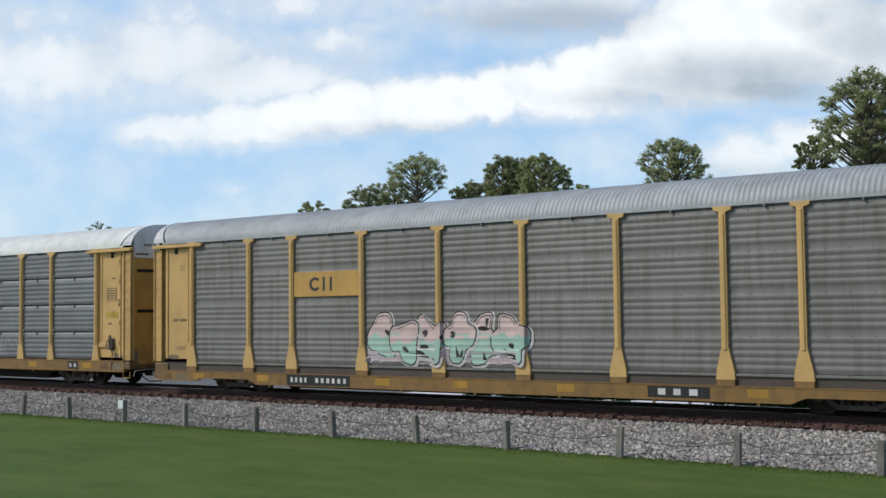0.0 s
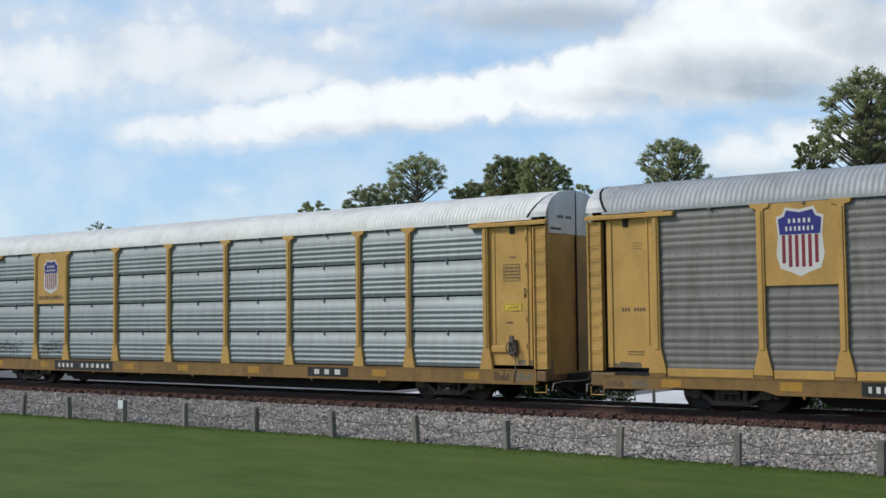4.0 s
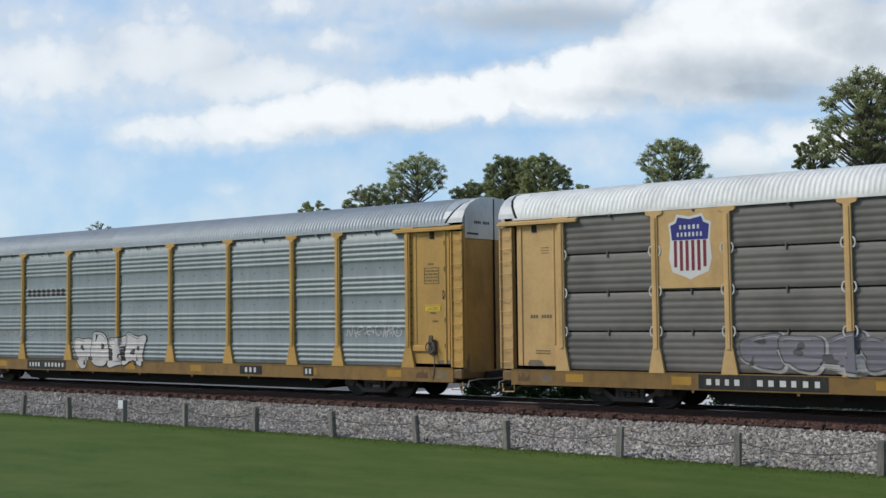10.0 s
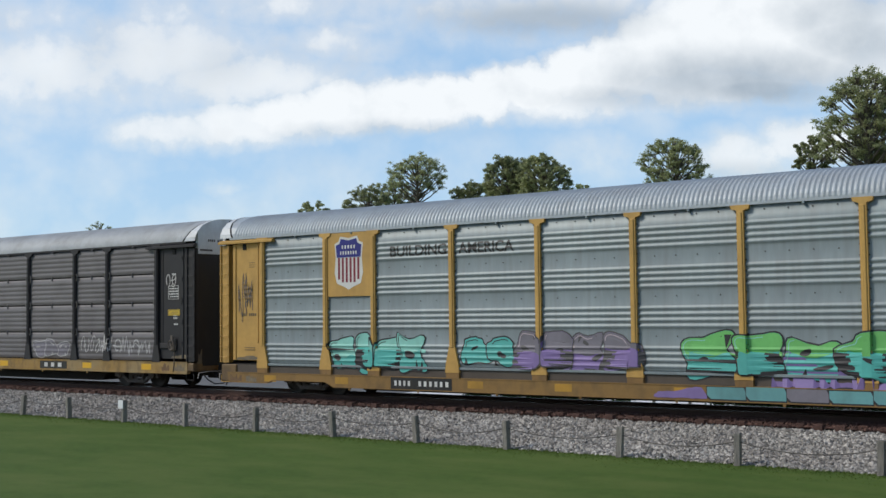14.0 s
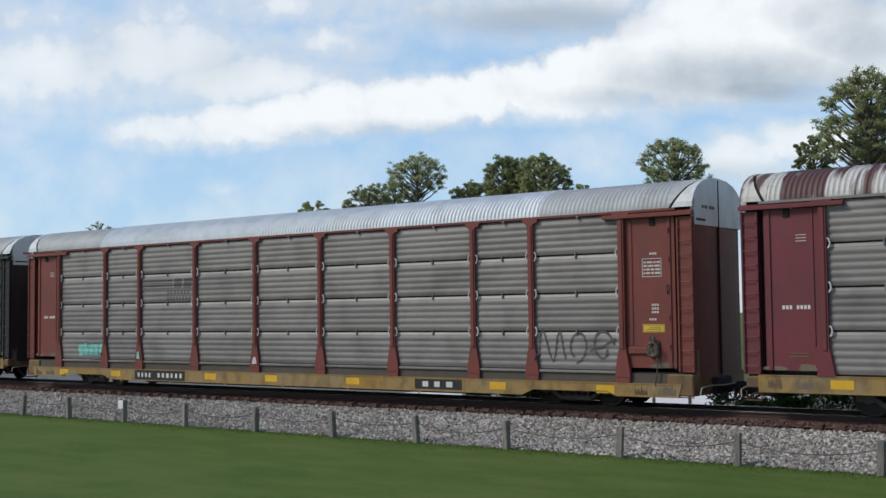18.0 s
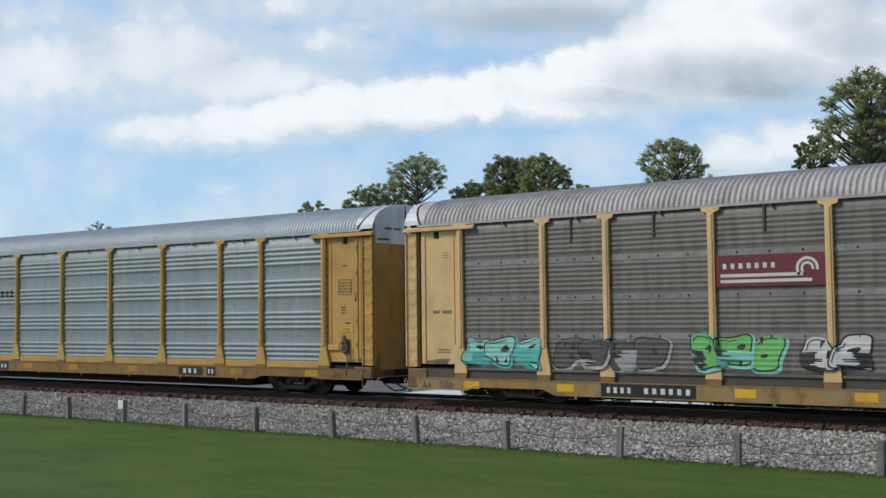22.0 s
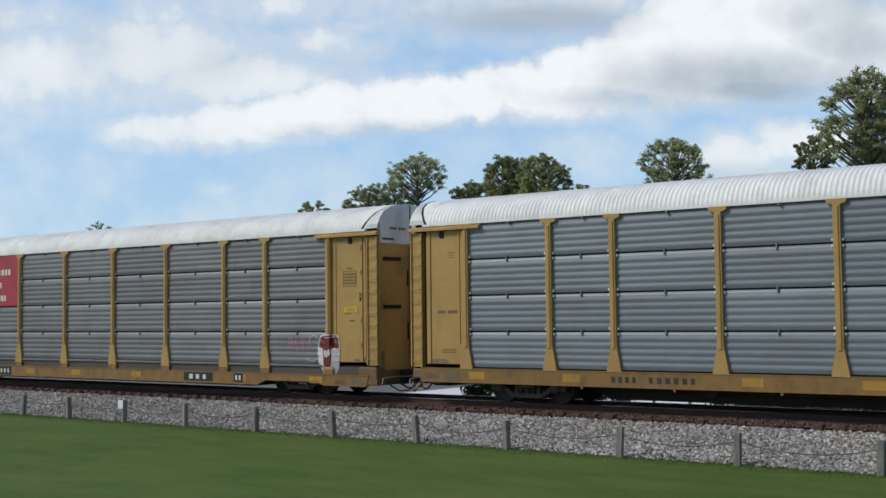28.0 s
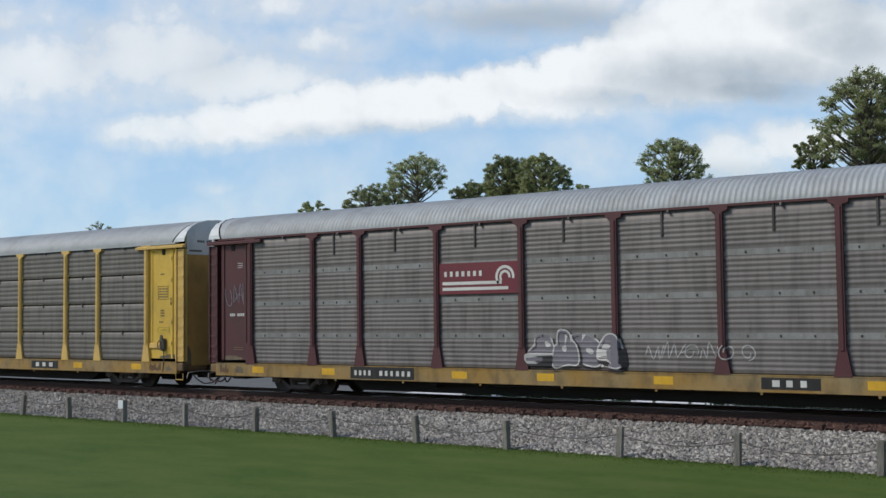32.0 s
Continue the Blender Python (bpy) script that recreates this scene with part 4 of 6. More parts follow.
def door_marks(pn, wagon, sp, right, span, seed):
    """Stencils, decals, hinges and soot on the flat end panel."""
    rnd = random.Random(seed)
    ink = SOFT_INK if not sp.get("dark") else white_mark
    if right:
        z = rnd.choice((2.95, 3.05, 3.3))
        bm = bmesh.new()
        for q in ((0.86, 0.875), (1.375, 1.39)):
            box(bm, *span(*q), 0.020, 0.026, z, z + 0.46)
        for q in (z, z + 0.445):
            box(bm, *span(0.86, 1.39), 0.020, 0.026, q, q + 0.015)
        part("stencil", bm, ink, pn, "thin stencilled frame")
        bm = bmesh.new()
        for k in range(4):
            a = 0.90
            while a < 1.33:
                b = min(a + rnd.uniform(0.05, 0.16), 1.35)
                box(bm, *span(a, b), 0.022, 0.026, z + 0.07 + 0.09 * k, z + 0.115 + 0.09 * k)
                a = b + 0.03
        tagged(part("stencil_print", bm, ink, pn), "small stencilled lines", kind="stuff")
        bm = bmesh.new()
        zz = rnd.choice((1.92, 2.45, 2.5))
        box(bm, *span(0.80, 1.40), 0.020, 0.026, zz, zz + 0.20)
        d_ = part("decal", bm, sp.get("decal", coat("decal_yellow", (225, 190, 60))), pn, "yellow warning decal")
        bm = bmesh.new()
        for a, b, lo, hi in ((0.82, 1.38, 0.02, 0.03), (0.82, 1.38, 0.17, 0.18), (0.82, 0.83, 0.03, 0.17), (1.37, 1.38, 0.03, 0.17), (0.90, 1.28, 0.07, 0.085), (0.90, 1.20, 0.11, 0.125)):
            box(bm, *span(a, b), 0.015, 0.0215, zz + lo, zz + hi)
        tagged(part("decal_print", bm, SOFT_INK, d_), "thin dark lines of the decal", kind="stuff")
        for k in range(3):
            bm = bmesh.new()
            a = 0.9 + rnd.uniform(0, 0.25)
            zq = (3.86, 2.62, 2.2)[k] + rnd.uniform(-0.06, 0.06)
            for r_ in range(1 + k % 2 * 2):
                for c_ in range(3):
                    box(bm, *span(a + 0.07 * c_, a + 0.07 * c_ + 0.05), 0.022, 0.026, zq - 0.09 * r_, zq - 0.09 * r_ + 0.05)
            tagged(part("stencil_print", bm, ink, pn), "small stencilled lines", kind="stuff")
        def hinge(bm):
            tube(bm, [(0, 0.0, 0), (0, 0.0, 0.12)], 0.03, 6)
        for k in range(5):
            piece("hinge", shared(("hinge",), hinge), sp["trim"], pn, (span(0.66, 0.66)[0], 0, 1.5 + 0.72 * k))
        bm = bmesh.new()
        box(bm, *span(0.66, 0.72), -0.012, 0.03, 2.85, 3.1, bevel=0.01)
        part("latch", bm, gap_shade, pn, "dark latch slot")
    else:
        bm = bmesh.new()
        z = rnd.choice((2.3, 2.45))
        for c_ in range(8):
            if c_ != 3:
                box(bm, *span(0.95 + 0.085 * c_, 1.01 + 0.085 * c_), 0.022, 0.026, z, z + 0.09)
        tagged(part("stencil_print", bm, ink, pn), "small stencilled row of blocks", kind="stuff")
        bm = bmesh.new()
        for k in range(3):
            box(bm, *span(1.3, 1.55), 0.024, 0.027, 4.15 - 0.07 * k, 4.165 - 0.07 * k)
        tagged(part("stencil_print", bm, ink, pn), "small stencilled lines", kind="stuff")
        for zb in (1.36, 1.43):
            bm = bmesh.new()
            box(bm, *span(1.1, 1.55), 0.018, 0.03, zb, zb + 0.02)
            part("handle_bar", bm, SOFT_INK, pn, "thin dark bar low on the panel")
    # soot at the foot
    c = (span(0.9, 0.9)[0])
    for k in range(2):
        flat_part(pn, "soot_stain", [blob(c + rnd.uniform(-0.25, 0.35) + 0.3 * k, 1.09 + 0.02 * k, rnd.uniform(0.4, 0.6), 0.1 + 0.05 * k, rnd)], SOOT, 0.0275 - 0.0008 * k, "dark soot at the foot of the panel")
    for k in range(2):
        cx = span(0.75 + 0.7 * k, 0.75 + 0.7 * k)[0]
        wide = rnd.uniform(0.3, 0.6)
        foot_ = [(cx - wide / 2 + wide * q / 9, SILL_SPAN[DECK["kind"]][0] + 0.07 + rnd.uniform(0, 0.03)) for q in range(10)]
        head_ = [(cx + wide / 2 - wide * q / 9 + rnd.uniform(-0.02, 0.02), SILL_SPAN[DECK["kind"]][1] - 0.03 - rnd.uniform(0.0, 0.2)) for q in range(10)]
        flat_part(wagon, "sill_stain", [foot_ + head_], (SOOT_RED, SOOT)[(k + seed) % 2], -0.0464 - 0.0006 * k, "soot and rust on the sill end")


BAND = surface("pale_band", (0.27, 0.27, 0.26), (0.2, 0.195, 0.185), rough=0.6, spread=0.2, patch=2.5, dirt=(0.12, 0.11, 0.10), streak=(3, 3, 0.6), dirt_amount=0.5)
FOLD = surface("fold_grime", (0.085, 0.078, 0.07), (0.06, 0.05, 0.045), rough=0.8, spread=0.3)
SOFT_INK = surface("faded_ink", (0.13, 0.095, 0.05), (0.2, 0.14, 0.07), rough=0.7, spread=0.2)
SOOT = surface("soot", (0.13, 0.11, 0.085), (0.2, 0.155, 0.09), rough=0.8, spread=0.3, patch=4)
SOOT_RED = surface("soot_rust", (0.17, 0.10, 0.045), (0.11, 0.065, 0.035), rough=0.8, spread=0.3, patch=4)


def wagon_of(sp):
    w = new("autorack_wagon")
    tagged(w, sp["label"], "rail wagon", "wagons of the train")
    st = sp["style"]
    rows = 4 if sp["rows"] else 1
    sill, trim = sp["sill"], sp["trim"]
    # under-frame
    deck_ = sp.get("deck", "high")
    DECK["kind"] = deck_
    lo, hi = SILL_SPAN[deck_]
    foot = sp.get("foot", 0.24 if not sp["rows"] and st != "band" else 0.21)
    low_ = 0.80 if deck_ == "low" else 0.92

    def sill_shape(bm):
        if deck_ == "high":
            under = [(0.35, lo), (LONG - 0.35, lo)]
        else:
            # the sill is cut up over the wheels
            cut = lo + (0.15 if deck_ == "low" else 0.10)
            half = [(0.45, lo + 0.05), (2.15, lo + 0.05), (2.42, cut), (4.62, cut), (4.98, lo)]
            under = half + [(LONG - x, z) for x, z in half[::-1]]
        prism(bm, under + [(LONG - 0.35, hi), (0.35, hi)], "y", -0.045, 0.10)
        for (a, za), (b, zb) in zip(under, under[1:]):
            prism(bm, [(a, za - 0.012), (b, zb - 0.012), (b, zb + 0.014), (a, za + 0.014)], "y", -0.06, 0.02)
        box(bm, 0.35, LONG - 0.35, -0.056, 0.02, hi - 0.022, hi + 0.002)
        for x in POSTS[1:-1]:
            box(bm, x - 0.16, x - 0.148, -0.049, -0.04, lo + 0.16, hi - 0.03)
    piece("side_sill", shared(("side_sill", deck_), sill_shape), sill, w, label=sp.get("sill_label", "long painted side sill"))

    def far_sill(bm):
        box(bm, 0.35, LONG - 0.35, WIDE - 0.10, WIDE + 0.045, lo + 0.1, 0.935)
    piece("side_sill", shared(("far_sill", deck_), far_sill), sill, w)
    if deck_ == "mid":
        def flange(bm):
            for a, b in zip(POSTS, POSTS[1:]):
                box(bm, a + 0.25, b - 0.25, -0.034, 0.03, 0.845, 1.04, bevel=0.008)
            box(bm, POSTS[0], POSTS[-1], 0.0, 0.03, hi, 1.0)
        piece("base_flange", shared(("base_flange",), flange), trim, w, label="painted plate along the foot of the side sheets")
    if deck_ == "low":
        def lip(bm):
            box(bm, POSTS[0], POSTS[-1], -0.03, 0.035, 0.882, 0.952, bevel=0.01)
        piece("sheet_lip", shared(("sheet_lip",), lip), sp["panel"], w, label="bright folded lip under the side sheets")

        # recessed strip, the shadow under the sheets is put into its dark colour
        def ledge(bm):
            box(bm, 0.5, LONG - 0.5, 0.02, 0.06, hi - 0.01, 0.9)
        piece("ledge", shared(("ledge",), ledge), sp.get("ledge", LEDGE), w, label="recessed strip above the sill with the flange shadow painted in")
    if deck_ != "high":
        def foot_block(bm):
            box(bm, -foot + 0.01, foot - 0.01, -0.05, 0.05, hi - 0.005, low_ + 0.005, bevel=0.01)
        for x in POSTS:
            piece("foot_block", shared(("foot_block", deck_, foot), foot_block), FOOT if trim in (YEL, YEL2, PEACH, CREAM, LEMON, OLIVE) else trim, w, (x, 0, 0), "sooty block under a post")
    for a in (0.05, LONG - 0.75):
        bm = bmesh.new()
        box(bm, a, a + 0.7, -0.03, WIDE + 0.03, lo + 0.08, 0.90, bevel=0.03)
        part("end_sill", bm, END_SOOT, w, "sooty steel end beam")
    def deck(bm):
        box(bm, 0.2, LONG - 0.2, 0.1, WIDE - 0.1, 0.80, 0.93)
    piece("deck", shared(("deck",), deck), steel_dark, w)
    def centre(bm):
        box(bm, 0.5, LONG - 0.5, 1.30, 1.75, 0.42, 0.80)
        prism(bm, [(4.9, 0.80), (6.0, 0.17), (LONG - 6.0, 0.17), (LONG - 4.9, 0.80)], "y", 0.75, 2.3)
        for x in (7.4, 10.5, 13.6, 16.9, 20.0):
            box(bm, x, x + 0.12, 0.1, WIDE - 0.1, 0.48, 0.80)
    piece("centre_sill", shared(("centre_sill",), centre), steel_dark, w)
    def gear(bm):
        prism(bm, [(9.0 + 0.2 * math.cos(t_), 0.55 + 0.2 * math.sin(t_)) for t_ in (2 * math.pi * k / 10 for k in range(10))], "y", 0.3, 0.8)
        tube(bm, [(4.8, 0.25, 0.52), (12.0, 0.25, 0.46), (22.0, 0.25, 0.52)], 0.02, 5)
        box(bm, 11.2, 11.6, 0.25, 0.6, 0.42, 0.75, bevel=0.03)
    piece("brake_gear", shared(("brake_gear",), gear), steel_dark, w)
    for x in (3.62, LONG - 3.62):
        bogie(w, x)
    # far side: one sheet and its posts
    def far_side(bm):
        box(bm, 0.5, LONG - 0.5, WIDE - 0.05, WIDE - 0.01, 0.93, 4.97)
        for x in POSTS:
            box(bm, x - 0.09, x + 0.09, WIDE - 0.02, WIDE + 0.06, 0.93, 4.93)
    piece("far_side", shared(("far_side",), far_side), sp["panel"], w)
    # side sheets between the posts
    for i in range(9):
        a, b = POSTS[i] + 0.075, POSTS[i + 1] - 0.075
        width = round(b - a, 2)
        for k in range(rows):
            if rows == 4:
                me = shared(("side_panel", width, st), lambda bm: sheet(bm, width, 0.0, 1, st, 0.02))
                piece("side_panel", me, sp["panel"], w, (a, 0, BASE + k * TIER))
            else:
                me = shared(("side_panel", width, st, 4), lambda bm: sheet(bm, width, 0.0, 4, st))
                piece("side_panel", me, sp["panel"], w, (a, 0, BASE))
    # near-black sheet that paints shade into the seams between side sheets
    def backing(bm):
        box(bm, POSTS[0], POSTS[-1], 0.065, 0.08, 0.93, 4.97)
    piece("lining", shared(("lining",), backing), gap_shade, w)
    for x in POSTS:
        piece("post", shared(("post", foot, low_), lambda bm: post_shape(bm, foot, low_)), trim, w, (x, 0, 0))
    if sp["rows"]:
        def clip(bm):
            arc = [(0.055 * math.cos(a) - 0.03, -0.03, 0.11 * math.sin(a)) for a in (math.radians(-90 + 22.5 * k) for k in range(9))]
            tube(bm, [(-0.04, 0.02, -0.11)] + arc + [(-0.04, 0.02, 0.11)], 0.02, 5)
        def tab_clip(bm):
            for z in (-0.07, 0.07):
                box(bm, -0.045, 0.015, -0.02, 0.03, z - 0.03, z + 0.03, bevel=0.01)
        tabs = sp.get("tabs")
        for x in POSTS:
            for k in (1, 2, 3):
                for s in (-0.135, 0.135):
                    if (x == POSTS[0] and s < 0) or (x == POSTS[-1] and s > 0):
                        continue
                    piece("clip", shared(("clip", tabs), tab_clip if tabs else clip), sp.get("clip", trim), w, (x + s, 0, BASE + k * TIER), rot=(0, 0 if s > 0 else 180, 0))
        def nub(bm):
            box(bm, -0.02, 0.02, -0.01, 0.04, -0.10, 0.07, bevel=0.01)
        for i in range(9):
            for k in (1, 2, 3):
                piece("stud", shared(("stud",), nub), sp["panel"], w, ((POSTS[i] + POSTS[i + 1]) / 2, 0, BASE + k * TIER))
    side_marks(w, sp)

    def eave(bm):
        box(bm, 0.45, LONG - 0.45, -0.035, 0.06, 4.925, 4.985)
        box(bm, 0.45, LONG - 0.45, WIDE - 0.06, WIDE + 0.035, 4.925, 4.985)
    piece("eave_rail", shared(("eave_rail",), eave), sp.get("eave", sp["roof"]), w)
    def tab(bm):
        prism(bm, [(-0.04, lo - 0.01), (0.04, lo - 0.01), (0.025, lo - 0.08), (-0.025, lo - 0.08)], "y", -0.05, -0.03)
    for x in (5.6, 8.2, 10.9, 13.5, 16.2, 18.9, 21.6):
        piece("sill_tab", shared(("sill_tab", deck_), tab), sill, w, (x, 0, 0))
    if sp.get("glint"):
        def reflector(bm):
            box(bm, -0.26, 0.26, -0.049, -0.044, lo + 0.10, lo + 0.30)
        for x in (2.3, 5.3, 10.2, 13.0, 16.4, 21.6, 24.9):
            piece("reflector", shared(("reflector", deck_), reflector), sp["glint"], w, (x, 0, 0), "yellow reflective strip")
    def hook(bm):
        box(bm, -0.03, 0.03, -0.06, 0.02, 4.86, 4.93, bevel=0.01)
    for i in range(9):
        piece("hook", shared(("hook",), hook), sp["panel"], w, ((POSTS[i] + POSTS[i + 1]) / 2 + 0.1, 0, 0))
    ribs = sp.get("ribs", 15 if sp["style"] != "band" else 13)
    for k in range(SHEETS):
        rm = sp["roof"]
        if "roof2" in sp and sp["roof2_from"] <= k < sp["roof2_to"]:
            rm = sp["roof2"]
        tall = RIB_TALL.get(rm.name, 0.12)
        piece("roof_sheet", shared(("roof_sheet", ribs, tall), lambda bm: roof_sheet(bm, ribs, tall)), rm, w, (0.653 + k * SHEET_LONG, 0, 0))
    for right in (False, True):
        end_fittings(w, sp, right)
    return w

YEL = coat("yellow_paint", (208, 170, 106), dirt_amount=0.18)
YEL2 = coat("ochre_paint", (198, 156, 82))
PEACH = coat("faded_peach_yellow", (208, 170, 112))
CREAM = coat("pale_yellow_paint", (222, 186, 130))
LEMON = coat("lemon_yellow_paint", (220, 182, 102))
# wagon yellow darkened for the shade between wagons, with soot streaks on top
END_SHADED = coat("shaded_sooty_ochre", (184, 146, 78), dirt_amount=0.45, streak=(0.7, 0.7, 0.5))
SILL = coat("sill_yellow", (138, 106, 55), dirt_amount=0.45, streak=(1.6, 1.6, 1), patch=0.5)
SILL_MIX = coat("sill_patched", (158, 121, 50), second=lin(150, 130, 92), dirt_amount=0.6, streak=(1.6, 1.6, 1), patch=0.9)
GLINT = coat("reflector_yellow", (226, 176, 40), dirt_amount=0.3)
END_SOOT = coat("sooty_end_beam", (122, 96, 60), dirt_amount=0.7, streak=(1.2, 1.2, 1))
OLIVE = coat("olive_ochre_paint", (178, 143, 80))
G_BLUEGREEN = coat("spray_blue_green", (104, 158, 158), dirt_amount=0.3)
G_CRIM = coat("spray_crimson", (112, 34, 42), dirt_amount=0.15)
# dark tone holds the flange shadow above the sill
LEDGE = coat("shaded_ledge", (84, 74, 64), dirt_amount=0.4)
FOOT = coat("sooty_foot_block", (140, 106, 58), dirt_amount=0.5, streak=(1.6, 1.6, 1))
GLINT_DULL = coat("dull_reflector_yellow", (182, 138, 48), dirt_amount=0.4)
SILL_DARK = coat("sill_sooty_brown", (124, 95, 58), dirt_amount=0.55, streak=(1.6, 1.6, 1))
OXIDE = coat("oxide_red", (122, 58, 49), dirt_amount=0.35)
CRIMSON = coat("dull_crimson", (114, 48, 54), dirt_amount=0.35)
MAROON = coat("maroon_paint", (88, 46, 50), dirt_amount=0.4)
COAL = coat("black_body_paint", (36, 34, 36), dirt_amount=0.3)
RED = coat("plate_red", (168, 52, 66), dirt_amount=0.25)
DEEPRED = coat("plate_maroon", (114, 44, 54), dirt_amount=0.3)
SHEET = dict(spread=0.085, streak=(2.6, 2.6, 0.35), patch=0.6, grain=9, stretch=(1, 1, 0.2))
PLAIN = dict(spread=0.095, streak=(0.45, 0.45, 0.5), patch=0.35, grain=16, stretch=(0.25, 1, 1.6))
GREY = coat("grey_sheet", (125, 123, 118), rough=0.5, dirt=(0.10, 0.085, 0.066), dirt_amount=0.55, metal=0.1, **SHEET)
PALE = coat("pale_galvanised_sheet", (136, 147, 149), rough=0.5, dirt=(0.17, 0.175, 0.17), dirt_amount=0.45, metal=0.12, **SHEET)
BLUEGREY = coat("bluegrey_sheet", (121, 123, 124), rough=0.5, dirt=(0.10, 0.10, 0.10), dirt_amount=0.45, metal=0.2, **PLAIN)
DARK = coat("dark_weathered_sheet", (110, 106, 100), rough=0.6, dirt=(0.055, 0.05, 0.045), dirt_amount=0.55, **PLAIN)
DARKBROWN = coat("sooty_brown_sheet", (98, 91, 88), rough=0.6, dirt=(0.05, 0.044, 0.042), dirt_amount=0.6, **PLAIN)
BROWN = coat("brown_weathered_sheet", (114, 109, 103), rough=0.55, dirt=(0.07, 0.062, 0.054), dirt_amount=0.6, metal=0.15, **SHEET)
GREYBROWN = coat("grey_brown_sheet", (111, 106, 103), rough=0.6, dirt=(0.08, 0.07, 0.064), dirt_amount=0.6, **PLAIN)
DULL = coat("dull_galvanised_sheet", (130, 136, 134), rough=0.5, dirt=(0.13, 0.132, 0.125), dirt_amount=0.5, metal=0.12, **SHEET)
DUSK = coat("dusky_weathered_sheet", (112, 108, 108), rough=0.55, dirt=(0.08, 0.072, 0.068), dirt_amount=0.5, metal=0.1, **PLAIN)
STALE = coat("stale_weathered_sheet", (127, 123, 120), rough=0.55, dirt=(0.085, 0.076, 0.07), dirt_amount=0.6, metal=0.15, **PLAIN)
TAN = coat("tan_weathered_sheet", (136, 131, 127), rough=0.52, dirt=(0.092, 0.085, 0.08), dirt_amount=0.6, metal=0.2, **PLAIN)
ROOF_GREY = coat("roof_grey", (171, 175, 177), rough=0.6, metal=0.05, dirt=(0.2, 0.19, 0.18), dirt_amount=0.4, streak=(1, 1, 1))
ROOF_WHITE = coat("roof_white", (234, 235, 230), rough=0.7, dirt=(0.4, 0.39, 0.37), dirt_amount=0.35, streak=(1, 1, 1), spread=0.04)
ROOF_ZINC = coat("roof_zinc", (172, 180, 185), rough=0.45, metal=0.08, dirt=(0.28, 0.28, 0.28), dirt_amount=0.4, streak=(1, 1, 1), spread=0.05)
ROOF_TAN = coat("roof_tan", (186, 180, 176), rough=0.6, metal=0.05, dirt=(0.2, 0.18, 0.165), dirt_amount=0.5, streak=(1, 1, 1))
ROOF_PATCHY = coat("roof_patchy_white", (222, 222, 216), rough=0.55, dirt=(0.13, 0.125, 0.12), dirt_amount=0.8, streak=(0.9, 0.5, 0.5))
ROOF_RUST = coat("roof_rusting", (200, 197, 192), rough=0.6, dirt=(0.085, 0.03, 0.026), dirt_amount=0.95, streak=(1.15, 0.14, 0.12), patch=1.2, dirt_edge=(0.48, 0.53))
HOOD = coat("hood_grey_white", (214, 217, 218), rough=0.5, dirt=(0.3, 0.3, 0.29), dirt_amount=0.5)
G_WHITE = coat("spray_white", (205, 202, 198), dirt_amount=0.2)
G_FAINT = coat("spray_faint_white", (176, 174, 172), dirt_amount=0.3)
G_PINK = coat("spray_pink", (218, 192, 186), dirt_amount=0.15)
G_GREEN = coat("spray_green", (166, 200, 182), dirt_amount=0.15)
G_SILVER = coat("spray_silver", (165, 162, 168), dirt_amount=0.25)
G_LILAC = coat("spray_lilac_grey", (124, 120, 128), dirt_amount=0.25)
G_BLACK = coat("spray_black", (46, 44, 46), dirt_amount=0.1)
G_SMOKE = coat("spray_smoke", (84, 82, 82), dirt_amount=0.2)
G_TEAL = coat("spray_teal", (86, 180, 170), dirt_amount=0.15)
G_AQUA = coat("spray_aqua", (140, 205, 190), dirt_amount=0.15)
G_BLUE = coat("spray_blue", (112, 148, 182), dirt_amount=0.25)
G_ICE = coat("spray_ice_blue", (150, 180, 190), dirt_amount=0.25)
G_LIME = coat("spray_lime", (112, 190, 104), dirt_amount=0.15)
G_PURPLE = coat("spray_purple", (136, 116, 168), dirt_amount=0.15)
G_ORANGE = coat("spray_orange", (206, 140, 98), dirt_amount=0.25)
G_RED = coat("spray_red", (182, 62, 72), dirt_amount=0.15)
G_MAUVE = coat("spray_mauve", (168, 128, 140), dirt_amount=0.35)
G_ROSE = coat("spray_rose_white", (196, 180, 184), dirt_amount=0.25)


def spec(label, panel, trim=YEL, door=None, sill=SILL, roof=ROOF_GREY, style="deep", rows=False, **kw):
    d = dict(label=label, panel=panel, trim=trim, door=door or trim, sill=sill, roof=roof, hood=kw.pop("hood", HOOD), style=style, rows=rows, glint=GLINT if sill is SILL_MIX else GLINT_DULL, end=END_SHADED if trim in (YEL, YEL2, PEACH, CREAM, LEMON, OLIVE) else (door or trim))
    d.update(kw)
    return d


def number(w, a=6.35, b=8.95, m1=(0.05, 0.35), m2=(0.45, 0.97), ink=None, ground_mat=None):
    L_ = b - a
    board(w, a, b, marks=((a + L_ * m1[0], a + L_ * m1[1], 4, 0.64, 0.83), (a + L_ * m2[0], a + L_ * m2[1], 6, 0.64, 0.83)), ink=ink, ground_mat=ground_mat)


def owner(w, a=18.75, b=20.4, extra=None):
    board(w, a, b, 0.60, 0.875, marks=((a + 0.2, b - 0.2, 3, 0.64, 0.84),))
    if extra:
        board(w, extra, extra + 0.42, 0.60, 0.88, marks=((extra + 0.05, extra + 0.37, 2, 0.64, 0.84),))


def shield_plate(w, mat, faded=0, a=4.735, b=6.465, z0=3.0, z1=4.92, h=1.5):
    plate(w, a, b, z0, z1, mat)
    shield(w, (a + b) / 2, (z0 + z1) / 2 + 0.06, min((b - a) * 0.62, h * 0.72), h, faded)


